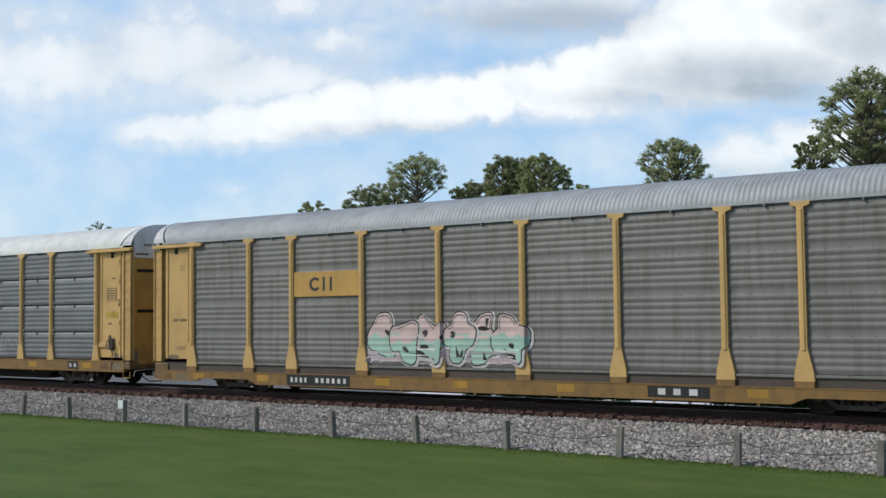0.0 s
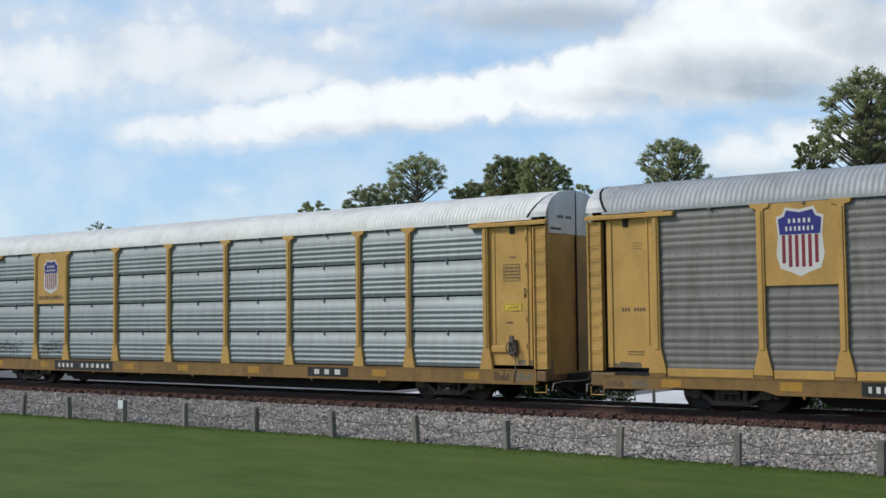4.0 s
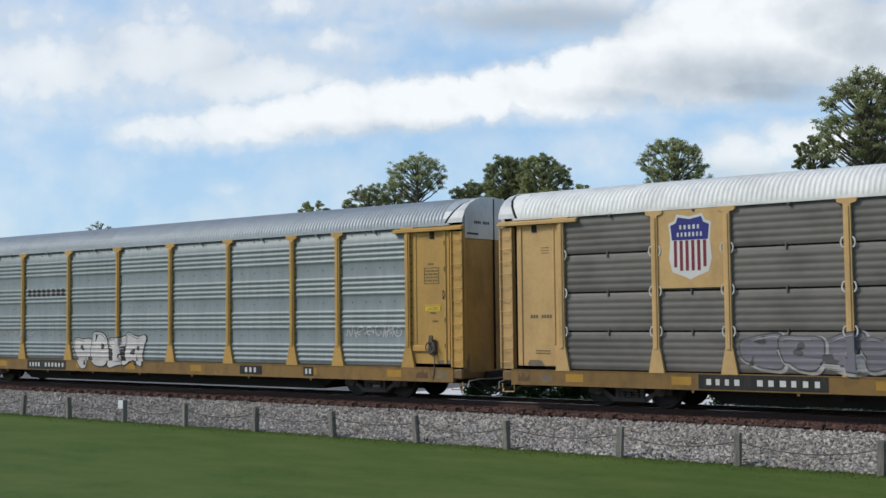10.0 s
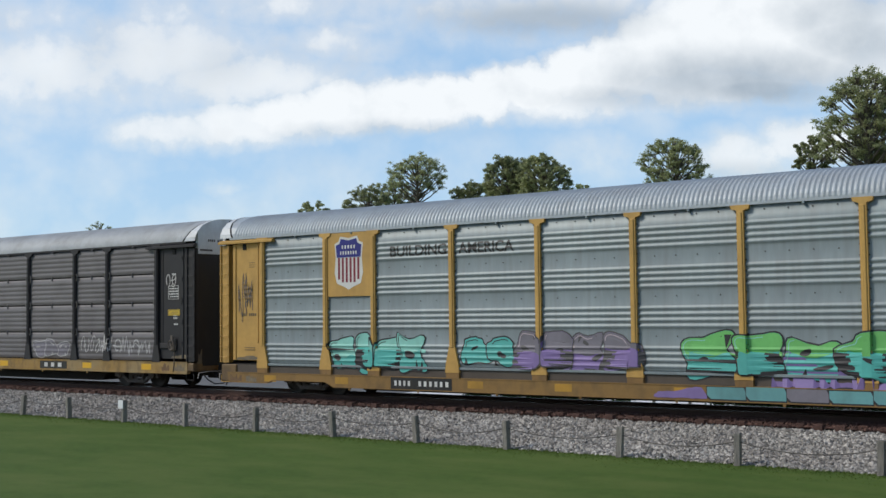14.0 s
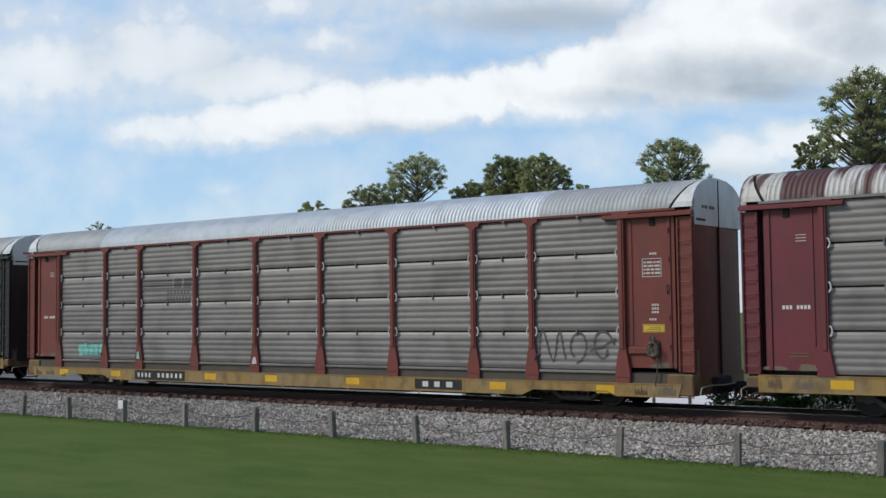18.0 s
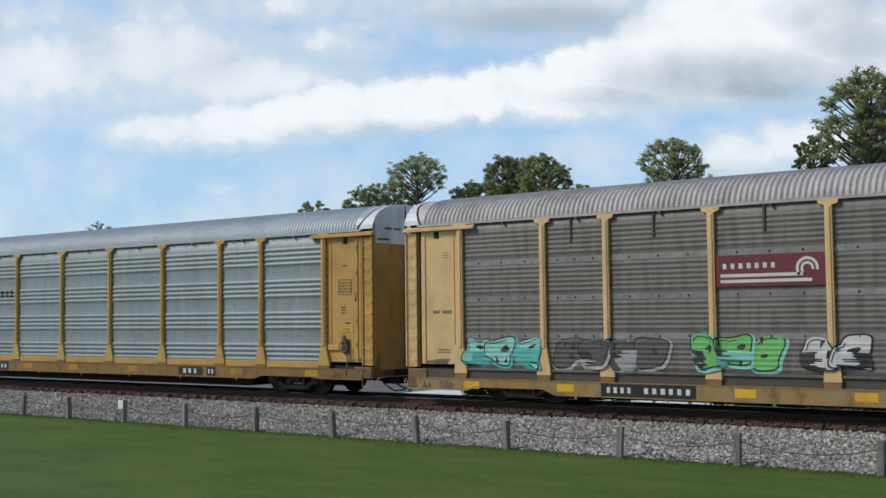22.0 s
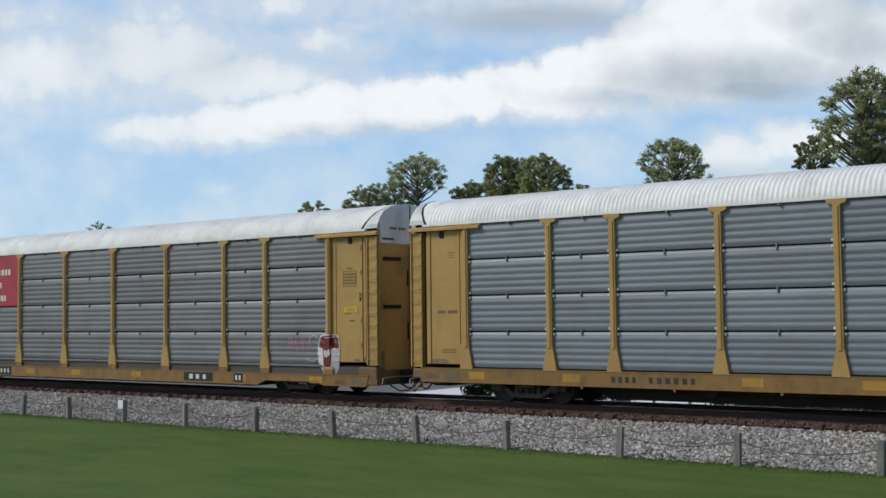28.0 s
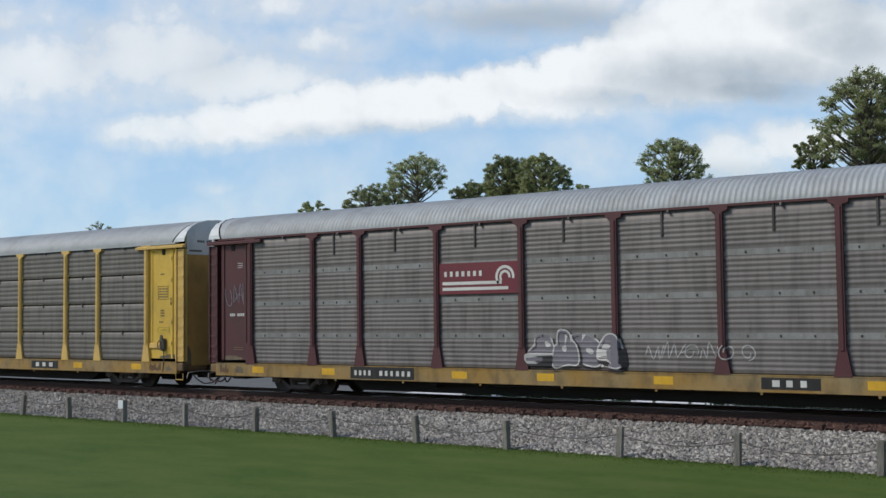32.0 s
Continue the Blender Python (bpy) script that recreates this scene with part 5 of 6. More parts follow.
def words(w, text, x, z, size, mat, extent, style="deep", flat=None):
    """Lettering on the side in the built-in font, laid over the ribs."""
    cu = bpy.data.curves.new("lettering", "FONT")
    cu.body, cu.size, cu.offset = text, size, size * 0.022
    tmp = bpy.data.objects.new("lettering", cu)
    scene.collection.objects.link(tmp)
    me = bpy.data.meshes.new_from_object(tmp.evaluated_get(bpy.context.evaluated_depsgraph_get()))
    bpy.data.objects.remove(tmp)
    k = extent / (max(v.co.x for v in me.vertices) - min(v.co.x for v in me.vertices))
    bm = bmesh.new()
    bm.from_mesh(me)
    for v in bm.verts:
        v.co = (x + v.co.x * k, 0, z + v.co.y)
    if flat is None:
        drape(bm, style, 0.006, 1)
    else:
        for v in bm.verts:
            v.co.y = flat
    part("lettering", bm, mat, w, "lettering painted on the side sheets")


def name_bars(w, a, b, z0, z1, count, mat, y=None, style="deep"):
    """Plain painted blocks in a row, laid over the ribs or flat on a plate."""
    rnd = random.Random(int(a * 7))
    step = (b - a) / count
    for i in range(count):
        bm = bmesh.new()
        p, q = a + step * (i + 0.14), a + step * (i + 0.82 - rnd.uniform(0, 0.1))
        face(bm, [(p, z0), (q, z0), (q, z1), (p, z1)])
        if y is None:
            drape(bm, style, 0.006, 1)
        else:
            for v in bm.verts:
                v.co.y = y
        part("marking", bm, mat, w, "plain painted block on the side")


def ring_and_bars(w, x, z, h, mat, y=-0.032):
    """Open ring and two joined uprights, a plain painted emblem."""
    em = []
    for k in range(14):
        a, b = [math.radians(40 + 280 * q / 14) for q in (k, k + 1)]
        em.append([(x + h * r * 1.15 * math.cos(t_), z + h * r * math.sin(t_)) for r, t_ in ((0.5, a), (0.5, b), (0.30, b), (0.30, a))])
    for dx in (0.75, 1.45):
        em.append([(x + h * dx, z - h * 0.5), (x + h * (dx + 0.2), z - h * 0.5), (x + h * (dx + 0.2), z + h * 0.5), (x + h * dx, z + h * 0.5)])
    flat_part(w, "emblem", em, mat, y, "black painted emblem")


def speed_lines(w, x0, x1, z0, z1, mat, style="fine"):
    """Horizontal stripes running into two slanted blocks, over two rows of marks, laid over the ribs."""
    h = z1 - z0
    em = [[(x0, z1 - h * (0.1 + 0.12 * k)), (x1 - 1.0, z1 - h * (0.1 + 0.12 * k)), (x1 - 1.0, z1 - h * (0.04 + 0.12 * k)), (x0, z1 - h * (0.04 + 0.12 * k))] for k in range(4)]
    for k in range(2):
        a = x1 - 0.95 + 0.48 * k
        em.append([(a, z1 - h * 0.46), (a + 0.40, z1 - h * 0.46), (a + 0.46, z1), (a + 0.06, z1)])
    bm = bmesh.new()
    for pts in em:
        face(bm, pts)
    drape(bm, style, 0.006, 1)
    part("emblem", bm, mat, w, "dark painted stripes and blocks")
    name_bars(w, x1 - 1.30, x1 - 0.1, z0 + h * 0.28, z0 + h * 0.44, 7, mat, None, style)
    name_bars(w, x1 - 1.30, x1 - 0.05, z0, z0 + h * 0.17, 8, mat, None, style)


def disc_badge(wagon, x0, x1, z0, z1, mat):
    """Red plate with white lines running into a ring."""
    p_ = plate(wagon, x0, x1, z0, z1, mat, label="dull red plate with a white ring emblem")
    w, h = x1 - x0, z1 - z0
    em = [[(x0 + w * 0.14, z0 + h * q), (x0 + w * 0.62, z0 + h * q), (x0 + w * 0.62, z0 + h * (q + 0.09)), (x0 + w * 0.14, z0 + h * (q + 0.09))] for q in (0.30, 0.46)]
    cx, cz = x0 + w * 0.72, z0 + h * 0.52
    for r0, r1 in ((0.46, 0.26), (0.15, 0.0)):
        for k in range(16):
            a, b = [2 * math.pi * q / 16 for q in (k, k + 1)]
            pts = [(cx + h * r * math.cos(t_), cz + h * r * math.sin(t_)) for r, t_ in ((r0, a), (r0, b), (r1, b), (r1, a))]
            em.append(pts if r1 else pts[:3])
    em.append([(cx + h * 0.1, cz - h * 0.2), (cx + h * 0.34, cz - h * 0.56), (cx + h * 0.52, cz - h * 0.56), (cx + h * 0.28, cz - h * 0.16)])
    flat_part(p_, "emblem", em, white_mark, -0.031)


TRAIN = []


def add(sp, *extras):
    w = wagon_of(sp)
    for e in extras:
        e(w)
    TRAIN.append(w)


# 1
add(spec("grey ribbed autorack wagon with yellow posts and pink-green graffiti", GREY, deck="low", style="fine", ribs=14),
    lambda w: plate(w, 6.64, 9.33, 3.02, 3.78, YEL2, label="yellow plate with a black emblem"),
    lambda w: ring_and_bars(w, 7.55, 3.4, 0.42, black_mark),
    number, owner,
    lambda w: wash(w, "fine", 9.6, 15.15, 1.0, 2.35, G_ROSE, 2),
    lambda w: letters(w, "fine", 9.7, 15.15, 1.02, 2.45, 6, G_GREEN, G_BLACK, 11, inner=G_BLACK, glow=G_PINK, shadow=G_WHITE))
# 2
add(spec("grey bolted autorack wagon with yellow posts and white roof", BLUEGREY, trim=YEL, roof=ROOF_WHITE, style="fine", rows=True, notch=True, clip=white_mark, tabs=True),
    lambda w: plate(w, 6.64, 9.33, 2.98, 3.9, YEL2, label="yellow plate with a black emblem"),
    lambda w: ring_and_bars(w, 7.65, 3.44, 0.5, black_mark),
    lambda w: wash(w, "fine", 2.0, 8.0, 0.6, 1.75, G_GREEN, 3),
    lambda w: letters(w, "fine", 2.1, 7.6, 0.7, 1.9, 6, G_GREEN, G_BLACK, 5, inner=G_BLACK, wild=0.08),
    lambda w: letters(w, "fine", 8.7, 11.3, 0.62, 1.95, 3, G_GREEN, G_BLACK, 8, wild=0.1),
    lambda w: scrawl(w, "fine", 19.0, 20.6, 1.0, 1.8, 3, G_FAINT, 14),
    lambda w: board(w, 23.8, 24.4, 0.6, 0.88, marks=((23.85, 24.35, 2, 0.66, 0.82),)))
# 3
add(spec("grey ribbed autorack wagon with shield plate and white lettering", GREY, deck="mid", trim=YEL2, style="fine", ribs=14),
    lambda w: shield_plate(w, YEL2), lambda w: number(w, 6.9, 9.2), lambda w: owner(w, 18.9, 20.1, 21.5),
    lambda w: sprayed_word(w, "fine", "HOPE-", 9.72, 11.95, 1.1, 1.68, G_WHITE), lambda w: sprayed_word(w, "fine", "FROM", 12.55, 14.6, 1.1, 1.68, G_WHITE),
    lambda w: wash(w, "fine", 12.15, 12.40, 0.85, 1.25, G_WHITE, 6),
    lambda w: scrawl(w, "fine", 19.2, 20.0, 1.15, 1.75, 2, G_WHITE, 4, 0.05),
    lambda w: scrawl(w, "fine", 23.3, 24.9, 1.0, 1.8, 4, G_WHITE, 44, 0.05))
# 4
add(spec("pale galvanised autorack wagon with shield plate and white roof", PALE, trim=YEL2, roof=ROOF_WHITE, rows=True, clip=PALE, tabs=True),
    lambda w: shield_plate(w, YEL2, h=1.2),
    lambda w: words(w, "BUILDING AMERICA", 4.85, 3.16, 0.2, black_mark, 1.5, flat=-0.029),
    lambda w: number(w, 5.9, 9.3), owner,
    lambda w: scrawl(w, "deep", 2.2, 3.8, 1.05, 1.7, 4, G_BLACK, 31), lambda w: scrawl(w, "deep", 5.0, 6.3, 1.05, 1.7, 3, G_BLACK, 33),
    lambda w: scrawl(w, "deep", 0.8, 1.3, 1.2, 1.7, 1, G_WHITE, 34, 0.04))
# 5
add(spec("pale ribbed autorack wagon with shield plate and slogan", DULL, deck="low", trim=YEL2, roof=ROOF_ZINC),
    lambda w: shield_plate(w, YEL2), lambda w: number(w, 7.0, 9.5), lambda w: owner(w, 18.4, 19.8, 19.95),
    lambda w: words(w, "BUILDING", 7.15, 4.13, 0.42, black_mark, 2.05), lambda w: words(w, "AMERICA", 9.65, 4.13, 0.42, black_mark, 1.85),
    lambda w: scrawl(w, "deep", 18.2, 21.2, 1.0, 1.95, 6, G_WHITE, 9, 0.04), lambda w: scrawl(w, "deep", 23.3, 25.0, 1.15, 1.85, 5, G_BLACK, 7),
    lambda w: scrawl(w, "deep", 2.3, 3.4, 1.2, 1.95, 3, G_WHITE, 19), lambda w: scrawl(w, "deep", 6.9, 8.0, 1.2, 1.7, 3, G_BLACK, 20),
    lambda w: scrawl(w, "deep", 0.75, 1.5, 1.2, 1.9, 3, G_RED, 27), lambda w: scrawl(w, "deep", 25.75, 26.5, 2.0, 2.4, 3, G_WHITE, 28, 0.045))
# 6
add(spec("sooty brown autorack wagon with faded shield and patchy roof", DARKBROWN, trim=LEMON, door=LEMON, sill=SILL_MIX, roof=ROOF_PATCHY, style="fine", rows=True, clip=white_mark, notch=True, drips=True),
    lambda w: shield_plate(w, YEL2, 2), lambda w: board(w, 6.4, 9.1), lambda w: owner(w, 18.85, 20.5),
    lambda w: scrawl(w, "fine", 13.6, 15.4, 0.58, 0.9, 4, G_BLACK, 35))
# 7
add(spec("dark bolted autorack wagon with shield plate and grey graffiti", DARK, trim=PEACH, roof=ROOF_WHITE, style="fine", rows=True, notch=True, drips=True, clip=white_mark),
    lambda w: shield_plate(w, PEACH), lambda w: number(w, 5.75, 8.9),
    lambda w: letters(w, "fine", 6.9, 11.5, 1.0, 1.95, 5, G_LILAC, G_SMOKE, 21, inner=G_SILVER, shadow=G_FAINT),
    lambda w: letters(w, "fine", 12.7, 20.3, 0.6, 2.0, 10, G_LILAC, G_BLACK, 26, inner=G_WHITE, wild=0.06, shadow=G_WHITE),
    lambda w: scrawl(w, "fine", 20.4, 22.5, 0.7, 1.9, 3, G_FAINT, 23), lambda w: scrawl(w, "fine", 22.0, 23.4, 1.5, 1.9, 3, G_WHITE, 24),
    lambda w: board(w, 23.9, 24.5, 0.6, 0.88, marks=((23.95, 24.45, 2, 0.66, 0.82),)))
# 8
add(spec("pale ribbed autorack wagon with white bubble graffiti", PALE, trim=YEL2, roof=ROOF_ZINC),
    lambda w: name_bars(w, 6.8, 9.2, 3.28, 3.56, 8, black_mark), lambda w: number(w, 6.9, 9.3), lambda w: owner(w, 18.5, 19.5, 21.3),
    lambda w: letters(w, "deep", 9.8, 13.7, 0.66, 1.95, 4, G_WHITE, G_BLACK, 45, inner=G_SMOKE),
    lambda w: scrawl(w, "deep", 2.3, 7.3, 1.75, 2.05, 9, G_FAINT, 46), lambda w: scrawl(w, "deep", 23.0, 25.2, 1.75, 2.15, 6, G_WHITE, 43))
# 9
add(spec("brown weathered autorack wagon with red name plate", BROWN, trim=CREAM, roof=ROOF_TAN, sill=SILL_MIX, style="band"),
    lambda w: rail_badge(w, 9.51, 12.18, 3.0, 3.75, DEEPRED), lambda w: number(w, 6.0, 8.9), lambda w: owner(w, 18.9, 20.6))
# 10
add(spec("pale ribbed autorack wagon with slogan and colourful graffiti", PALE, deck="low", trim=YEL2, roof=ROOF_ZINC),
    lambda w: shield_plate(w, YEL2), lambda w: number(w, 7.2, 9.4),
    lambda w: words(w, "BUILDING", 7.15, 4.13, 0.42, black_mark, 2.05), lambda w: words(w, "AMERICA", 9.65, 4.13, 0.42, black_mark, 1.85),
    lambda w: letters(w, "deep", 4.9, 8.4, 0.7, 1.9, 4, G_TEAL, G_BLACK, 51, wild=0.1, glow=G_AQUA),
    lambda w: letters(w, "deep", 9.8, 11.4, 0.95, 1.85, 2, G_TEAL, G_BLACK, 58, wild=0.1),
    lambda w: letters(w, "deep", 11.4, 15.2, 0.8, 1.95, 4, G_PURPLE, G_SMOKE, 52, wild=0.1, glow=G_LILAC, inner=G_ROSE),
    lambda w: wash(w, "deep", 18.6, 22.4, 0.62, 1.6, G_PURPLE, 7),
    lambda w: wash(w, "deep", 21.2, 23.7, 1.3, 2.15, G_ORANGE, 8),
    lambda w: letters(w, "deep", 16.4, 21.4, 0.75, 2.0, 4, G_TEAL, G_BLACK, 53, glow=G_LIME, inner=G_AQUA),
    lambda w: slabs(w, "deep", 17.0, 21.9, 0.32, 0.64, 5, (G_BLUEGREEN, G_BLUEGREEN, G_LILAC), G_BLACK, 9), lambda w: wash(w, "deep", 15.6, 17.0, 0.32, 0.64, G_PURPLE, 10, 0.008), lambda w: wash(w, "deep", 21.9, 23.6, 0.32, 0.62, G_PURPLE, 16, 0.008),
    lambda w: scrawl(w, "deep", 0.8, 1.45, 2.2, 3.9, 2, G_SMOKE, 55), lambda w: scrawl(w, "deep", 21.8, 23.4, 1.3, 1.9, 4, G_RED, 56))
# 11
add(spec("weathered grey autorack wagon with black ends and posts", DUSK, trim=COAL, door=COAL, sill=SILL_MIX, roof=ROOF_GREY, style="fine", rows=True, clip=TAN, dark=True, eave=COAL),
    lambda w: plate(w, 6.64, 9.33, 3.0, 3.9, RED, label="red plate with plain white marks"), lambda w: name_bars(w, 7.0, 9.0, 3.3, 3.6, 6, white_mark, -0.03), owner,
    lambda w: wash(w, "fine", 7.0, 9.2, 1.0, 1.8, G_FAINT, 12), lambda w: letters(w, "fine", 12.5, 14.4, 1.05, 1.9, 3, G_LILAC, G_WHITE, 61, wild=0.1),
    lambda w: letters(w, "fine", 18.3, 20.5, 1.0, 1.7, 3, G_LILAC, G_FAINT, 64), lambda w: scrawl(w, "fine", 21.1, 22.9, 1.1, 1.9, 6, G_WHITE, 62),
    lambda w: scrawl(w, "fine", 23.0, 25.0, 1.1, 1.8, 4, G_FAINT, 63, 0.05), lambda w: scrawl(w, "fine", 25.8, 26.4, 3.4, 4.0, 2, G_WHITE, 65))
# 12
add(spec("weathered autorack wagon with crimson posts and rusting roof", TAN, trim=CRIMSON, door=CRIMSON, sill=SILL_MIX, roof=ROOF_RUST, style="fine", rows=True, clip=white_mark, dark=True, hood=ROOF_RUST, eave=TAN),
    lambda w: rail_badge(w, 6.64, 9.33, 2.98, 3.85, DEEPRED), lambda w: number(w, 6.0, 8.3), owner,
    lambda w: scrawl(w, "fine", 14.6, 17.6, 0.75, 1.9, 2, G_SMOKE, 66, 0.06), lambda w: scrawl(w, "fine", 18.4, 20.4, 1.1, 1.6, 4, G_SMOKE, 67, 0.05))
# 13
add(spec("weathered autorack wagon with oxide red posts and silver roof", TAN, deck="low", trim=OXIDE, door=OXIDE, sill=SILL_MIX, roof=ROOF_GREY, roof2=coat("roof_silver", (226, 231, 235), rough=0.5, dirt=(0.4, 0.41, 0.42), dirt_amount=0.35, streak=(1, 1, 1), spread=0.05), roof2_from=2, roof2_to=12, style="fine", rows=True, clip=white_mark, dark=True, eave=OXIDE),
    lambda w: speed_lines(w, 6.75, 9.25, 3.02, 3.75, G_SMOKE), number, owner,
    lambda w: letters(w, "fine", 3.1, 4.5, 1.1, 1.55, 5, G_AQUA, G_TEAL, 71), lambda w: scrawl(w, "fine", 22.9, 25.2, 1.0, 2.1, 3, G_SMOKE, 72, 0.07),
    lambda w: wash(w, "fine", 12.2, 12.4, 0.9, 1.2, G_WHITE, 13), lambda w: wash(w, "fine", 6.5, 6.65, 1.0, 1.3, G_AQUA, 14))
# 14
add(spec("weathered grey autorack wagon with black posts and graffiti", STALE, trim=COAL, door=COAL, sill=SILL_MIX, roof=ROOF_GREY, style="fine", rows=True, clip=TAN, dark=True, eave=COAL),
    lambda w: plate(w, 6.64, 9.33, 3.0, 3.9, RED, label="red plate with plain white marks"), lambda w: name_bars(w, 7.0, 9.0, 3.3, 3.6, 6, white_mark, -0.03), number, lambda w: owner(w, 19.0, 20.3),
    lambda w: letters(w, "fine", 2.3, 7.7, 0.85, 2.0, 7, G_ICE, G_SMOKE, 81, wild=0.12, glow=G_WHITE), lambda w: scrawl(w, "fine", 2.3, 7.7, 0.95, 1.95, 12, G_BLACK, 181, 0.035, 0.045),
    lambda w: letters(w, "fine", 9.4, 12.5, 0.6, 1.7, 5, G_BLUE, G_BLACK, 82, wild=0.1, glow=G_ICE), lambda w: scrawl(w, "fine", 9.4, 12.5, 0.98, 1.65, 8, G_BLACK, 182, 0.04, 0.045),
    lambda w: wash(w, "fine", 13.4, 18.5, 0.55, 1.75, G_ROSE, 83),
    lambda w: letters(w, "fine", 13.8, 18.2, 0.65, 1.6, 5, G_ROSE, G_SMOKE, 84, inner=G_MAUVE, glow=G_MAUVE), lambda w: scrawl(w, "fine", 13.2, 18.6, 1.6, 2.15, 6, G_WHITE, 85, 0.06),
    lambda w: scrawl(w, "fine", 18.7, 20.5, 1.1, 1.7, 3, G_FAINT, 86), lambda w: scrawl(w, "fine", 21.0, 22.4, 1.1, 1.7, 3, G_FAINT, 87),
    lambda w: scrawl(w, "fine", 23.0, 24.1, 1.85, 2.15, 4, G_WHITE, 88, 0.045), lambda w: scrawl(w, "fine", 23.0, 25.0, 1.0, 1.5, 5, G_FAINT, 89),
    lambda w: letters(w, "fine", 25.7, 26.5, 1.7, 2.2, 3, G_WHITE, G_WHITE, 90), lambda w: scrawl(w, "fine", 0.8, 1.5, 1.1, 1.9, 3, G_WHITE, 191, 0.06))
# 15
add(spec("brown weathered autorack wagon with row of colourful graffiti", BROWN, deck="low", trim=CREAM, roof=ROOF_TAN, sill=SILL_MIX, style="band", notch=True),
    lambda w: rail_badge(w, 9.51, 12.18, 3.0, 3.75, DEEPRED), number, lambda w: owner(w, 18.8, 20.6),
    lambda w: letters(w, "band", 2.1, 4.5, 0.98, 1.85, 3, G_AQUA, G_BLACK, 91, shadow=G_TEAL),
    lambda w: letters(w, "band", 5.0, 8.1, 0.95, 1.85, 4, G_SMOKE, G_BLACK, 92, wild=0.1, inner=G_LILAC, shadow=G_FAINT),
    lambda w: letters(w, "band", 8.8, 11.2, 0.98, 1.9, 3, G_LIME, G_BLACK, 93, shadow=G_AQUA),
    lambda w: letters(w, "band", 11.6, 13.2, 0.98, 1.85, 2, G_WHITE, G_BLACK, 94),
    lambda w: letters(w, "band", 13.6, 15.9, 0.95, 1.95, 3, G_GREEN, G_BLACK, 95, wild=0.1),
    lambda w: letters(w, "band", 16.1, 18.7, 0.98, 1.8, 4, G_BLACK, G_GREEN, 96),
    lambda w: letters(w, "band", 19.0, 22.3, 0.98, 1.95, 5, G_ICE, G_BLACK, 97),
    lambda w: wash(w, "band", 23.0, 25.3, 1.0, 1.7, G_ROSE, 15),
    lambda w: letters(w, "band", 23.1, 25.2, 0.98, 1.85, 4, G_RED, G_ROSE, 98))
# 16
add(spec("pale shiny ribbed autorack wagon with ochre posts", PALE, deck="mid", trim=YEL2, roof=ROOF_ZINC),
    lambda w: name_bars(w, 6.7, 9.2, 3.28, 3.56, 8, black_mark), number, lambda w: owner(w, 18.8, 20.0, 20.2),
    lambda w: scrawl(w, "deep", 0.8, 1.5, 1.9, 2.3, 3, CREAM, 192), lambda w: scrawl(w, "deep", 0.75, 1.5, 1.2, 1.6, 3, G_MAUVE, 193))
# 17
add(spec("grey ribbed autorack wagon with yellow posts and chrome graffiti", GREY, deck="mid", trim=YEL, style="fine", ribs=14, glint=GLINT),
    lambda w: speed_lines(w, 6.75, 9.25, 3.05, 3.7, G_SMOKE), number, lambda w: owner(w, 18.8, 20.1, 21.8),
    lambda w: letters(w, "fine", 14.3, 17.7, 0.7, 1.85, 4, G_WHITE, G_BLACK, 101, inner=G_SMOKE, shadow=G_BLACK))
# 18
add(spec("grey ribbed autorack wagon with small shield plate", GREY, deck="mid", trim=PEACH, style="fine", ribs=14, glint=GLINT), lambda w: shield_plate(w, PEACH), number, lambda w: owner(w, 18.8, 20.1, 21.8))
# 19
add(spec("blue-grey bolted autorack wagon with ochre posts", coat("light_blue_sheet", (120, 129, 134), rough=0.5, dirt=(0.14, 0.145, 0.15), dirt_amount=0.4, metal=0.15, **PLAIN), trim=OLIVE, roof=ROOF_WHITE, style="fine", rows=True, clip=white_mark, tabs=True),
    lambda w: number(w, 6.3, 8.9, ink=black_mark, ground_mat=False))
# 20
add(spec("grey bolted autorack wagon with red name panel", BLUEGREY, deck="low", trim=OLIVE, roof=ROOF_WHITE, style="fine", rows=True, clip=white_mark, tabs=True, brake=False, notch=True),
    lambda w: plate(w, 6.64, 9.33, 2.95, 4.9, RED, label="red panel with three rows of plain white marks"),
    lambda w: [name_bars(w, 7.05, 7.05 + q, z, z + 0.22, 8, white_mark, -0.03) for z, q in ((3.15, 1.5), (3.65, 1.2), (4.15, 1.8))], number, lambda w: owner(w, 18.9, 20.3, 21.3),
    lambda w: letters(w, "fine", 25.0, 25.7, 0.32, 2.1, 1, G_CRIM, G_WHITE, 113), lambda w: scrawl(w, "fine", 24.3, 25.2, 0.9, 2.1, 1, G_FAINT, 114, 0.03, 0.03), lambda w: scrawl(w, "fine", 23.7, 24.7, 1.3, 1.9, 3, G_MAUVE, 112))
# 21
add(spec("grey-brown weathered autorack wagon with yellow ends and shield", GREYBROWN, sill=SILL_DARK, trim=LEMON, door=LEMON, roof=ROOF_WHITE, style="fine", rows=True, clip=HOOD, tabs=True, notch=True),
    lambda w: shield_plate(w, LEMON), lambda w: number(w, 6.0, 8.6), lambda w: owner(w, 18.7, 20.3), lambda w: scrawl(w, "fine", 25.8, 26.6, 1.3, 1.7, 4, G_BLACK, 113))
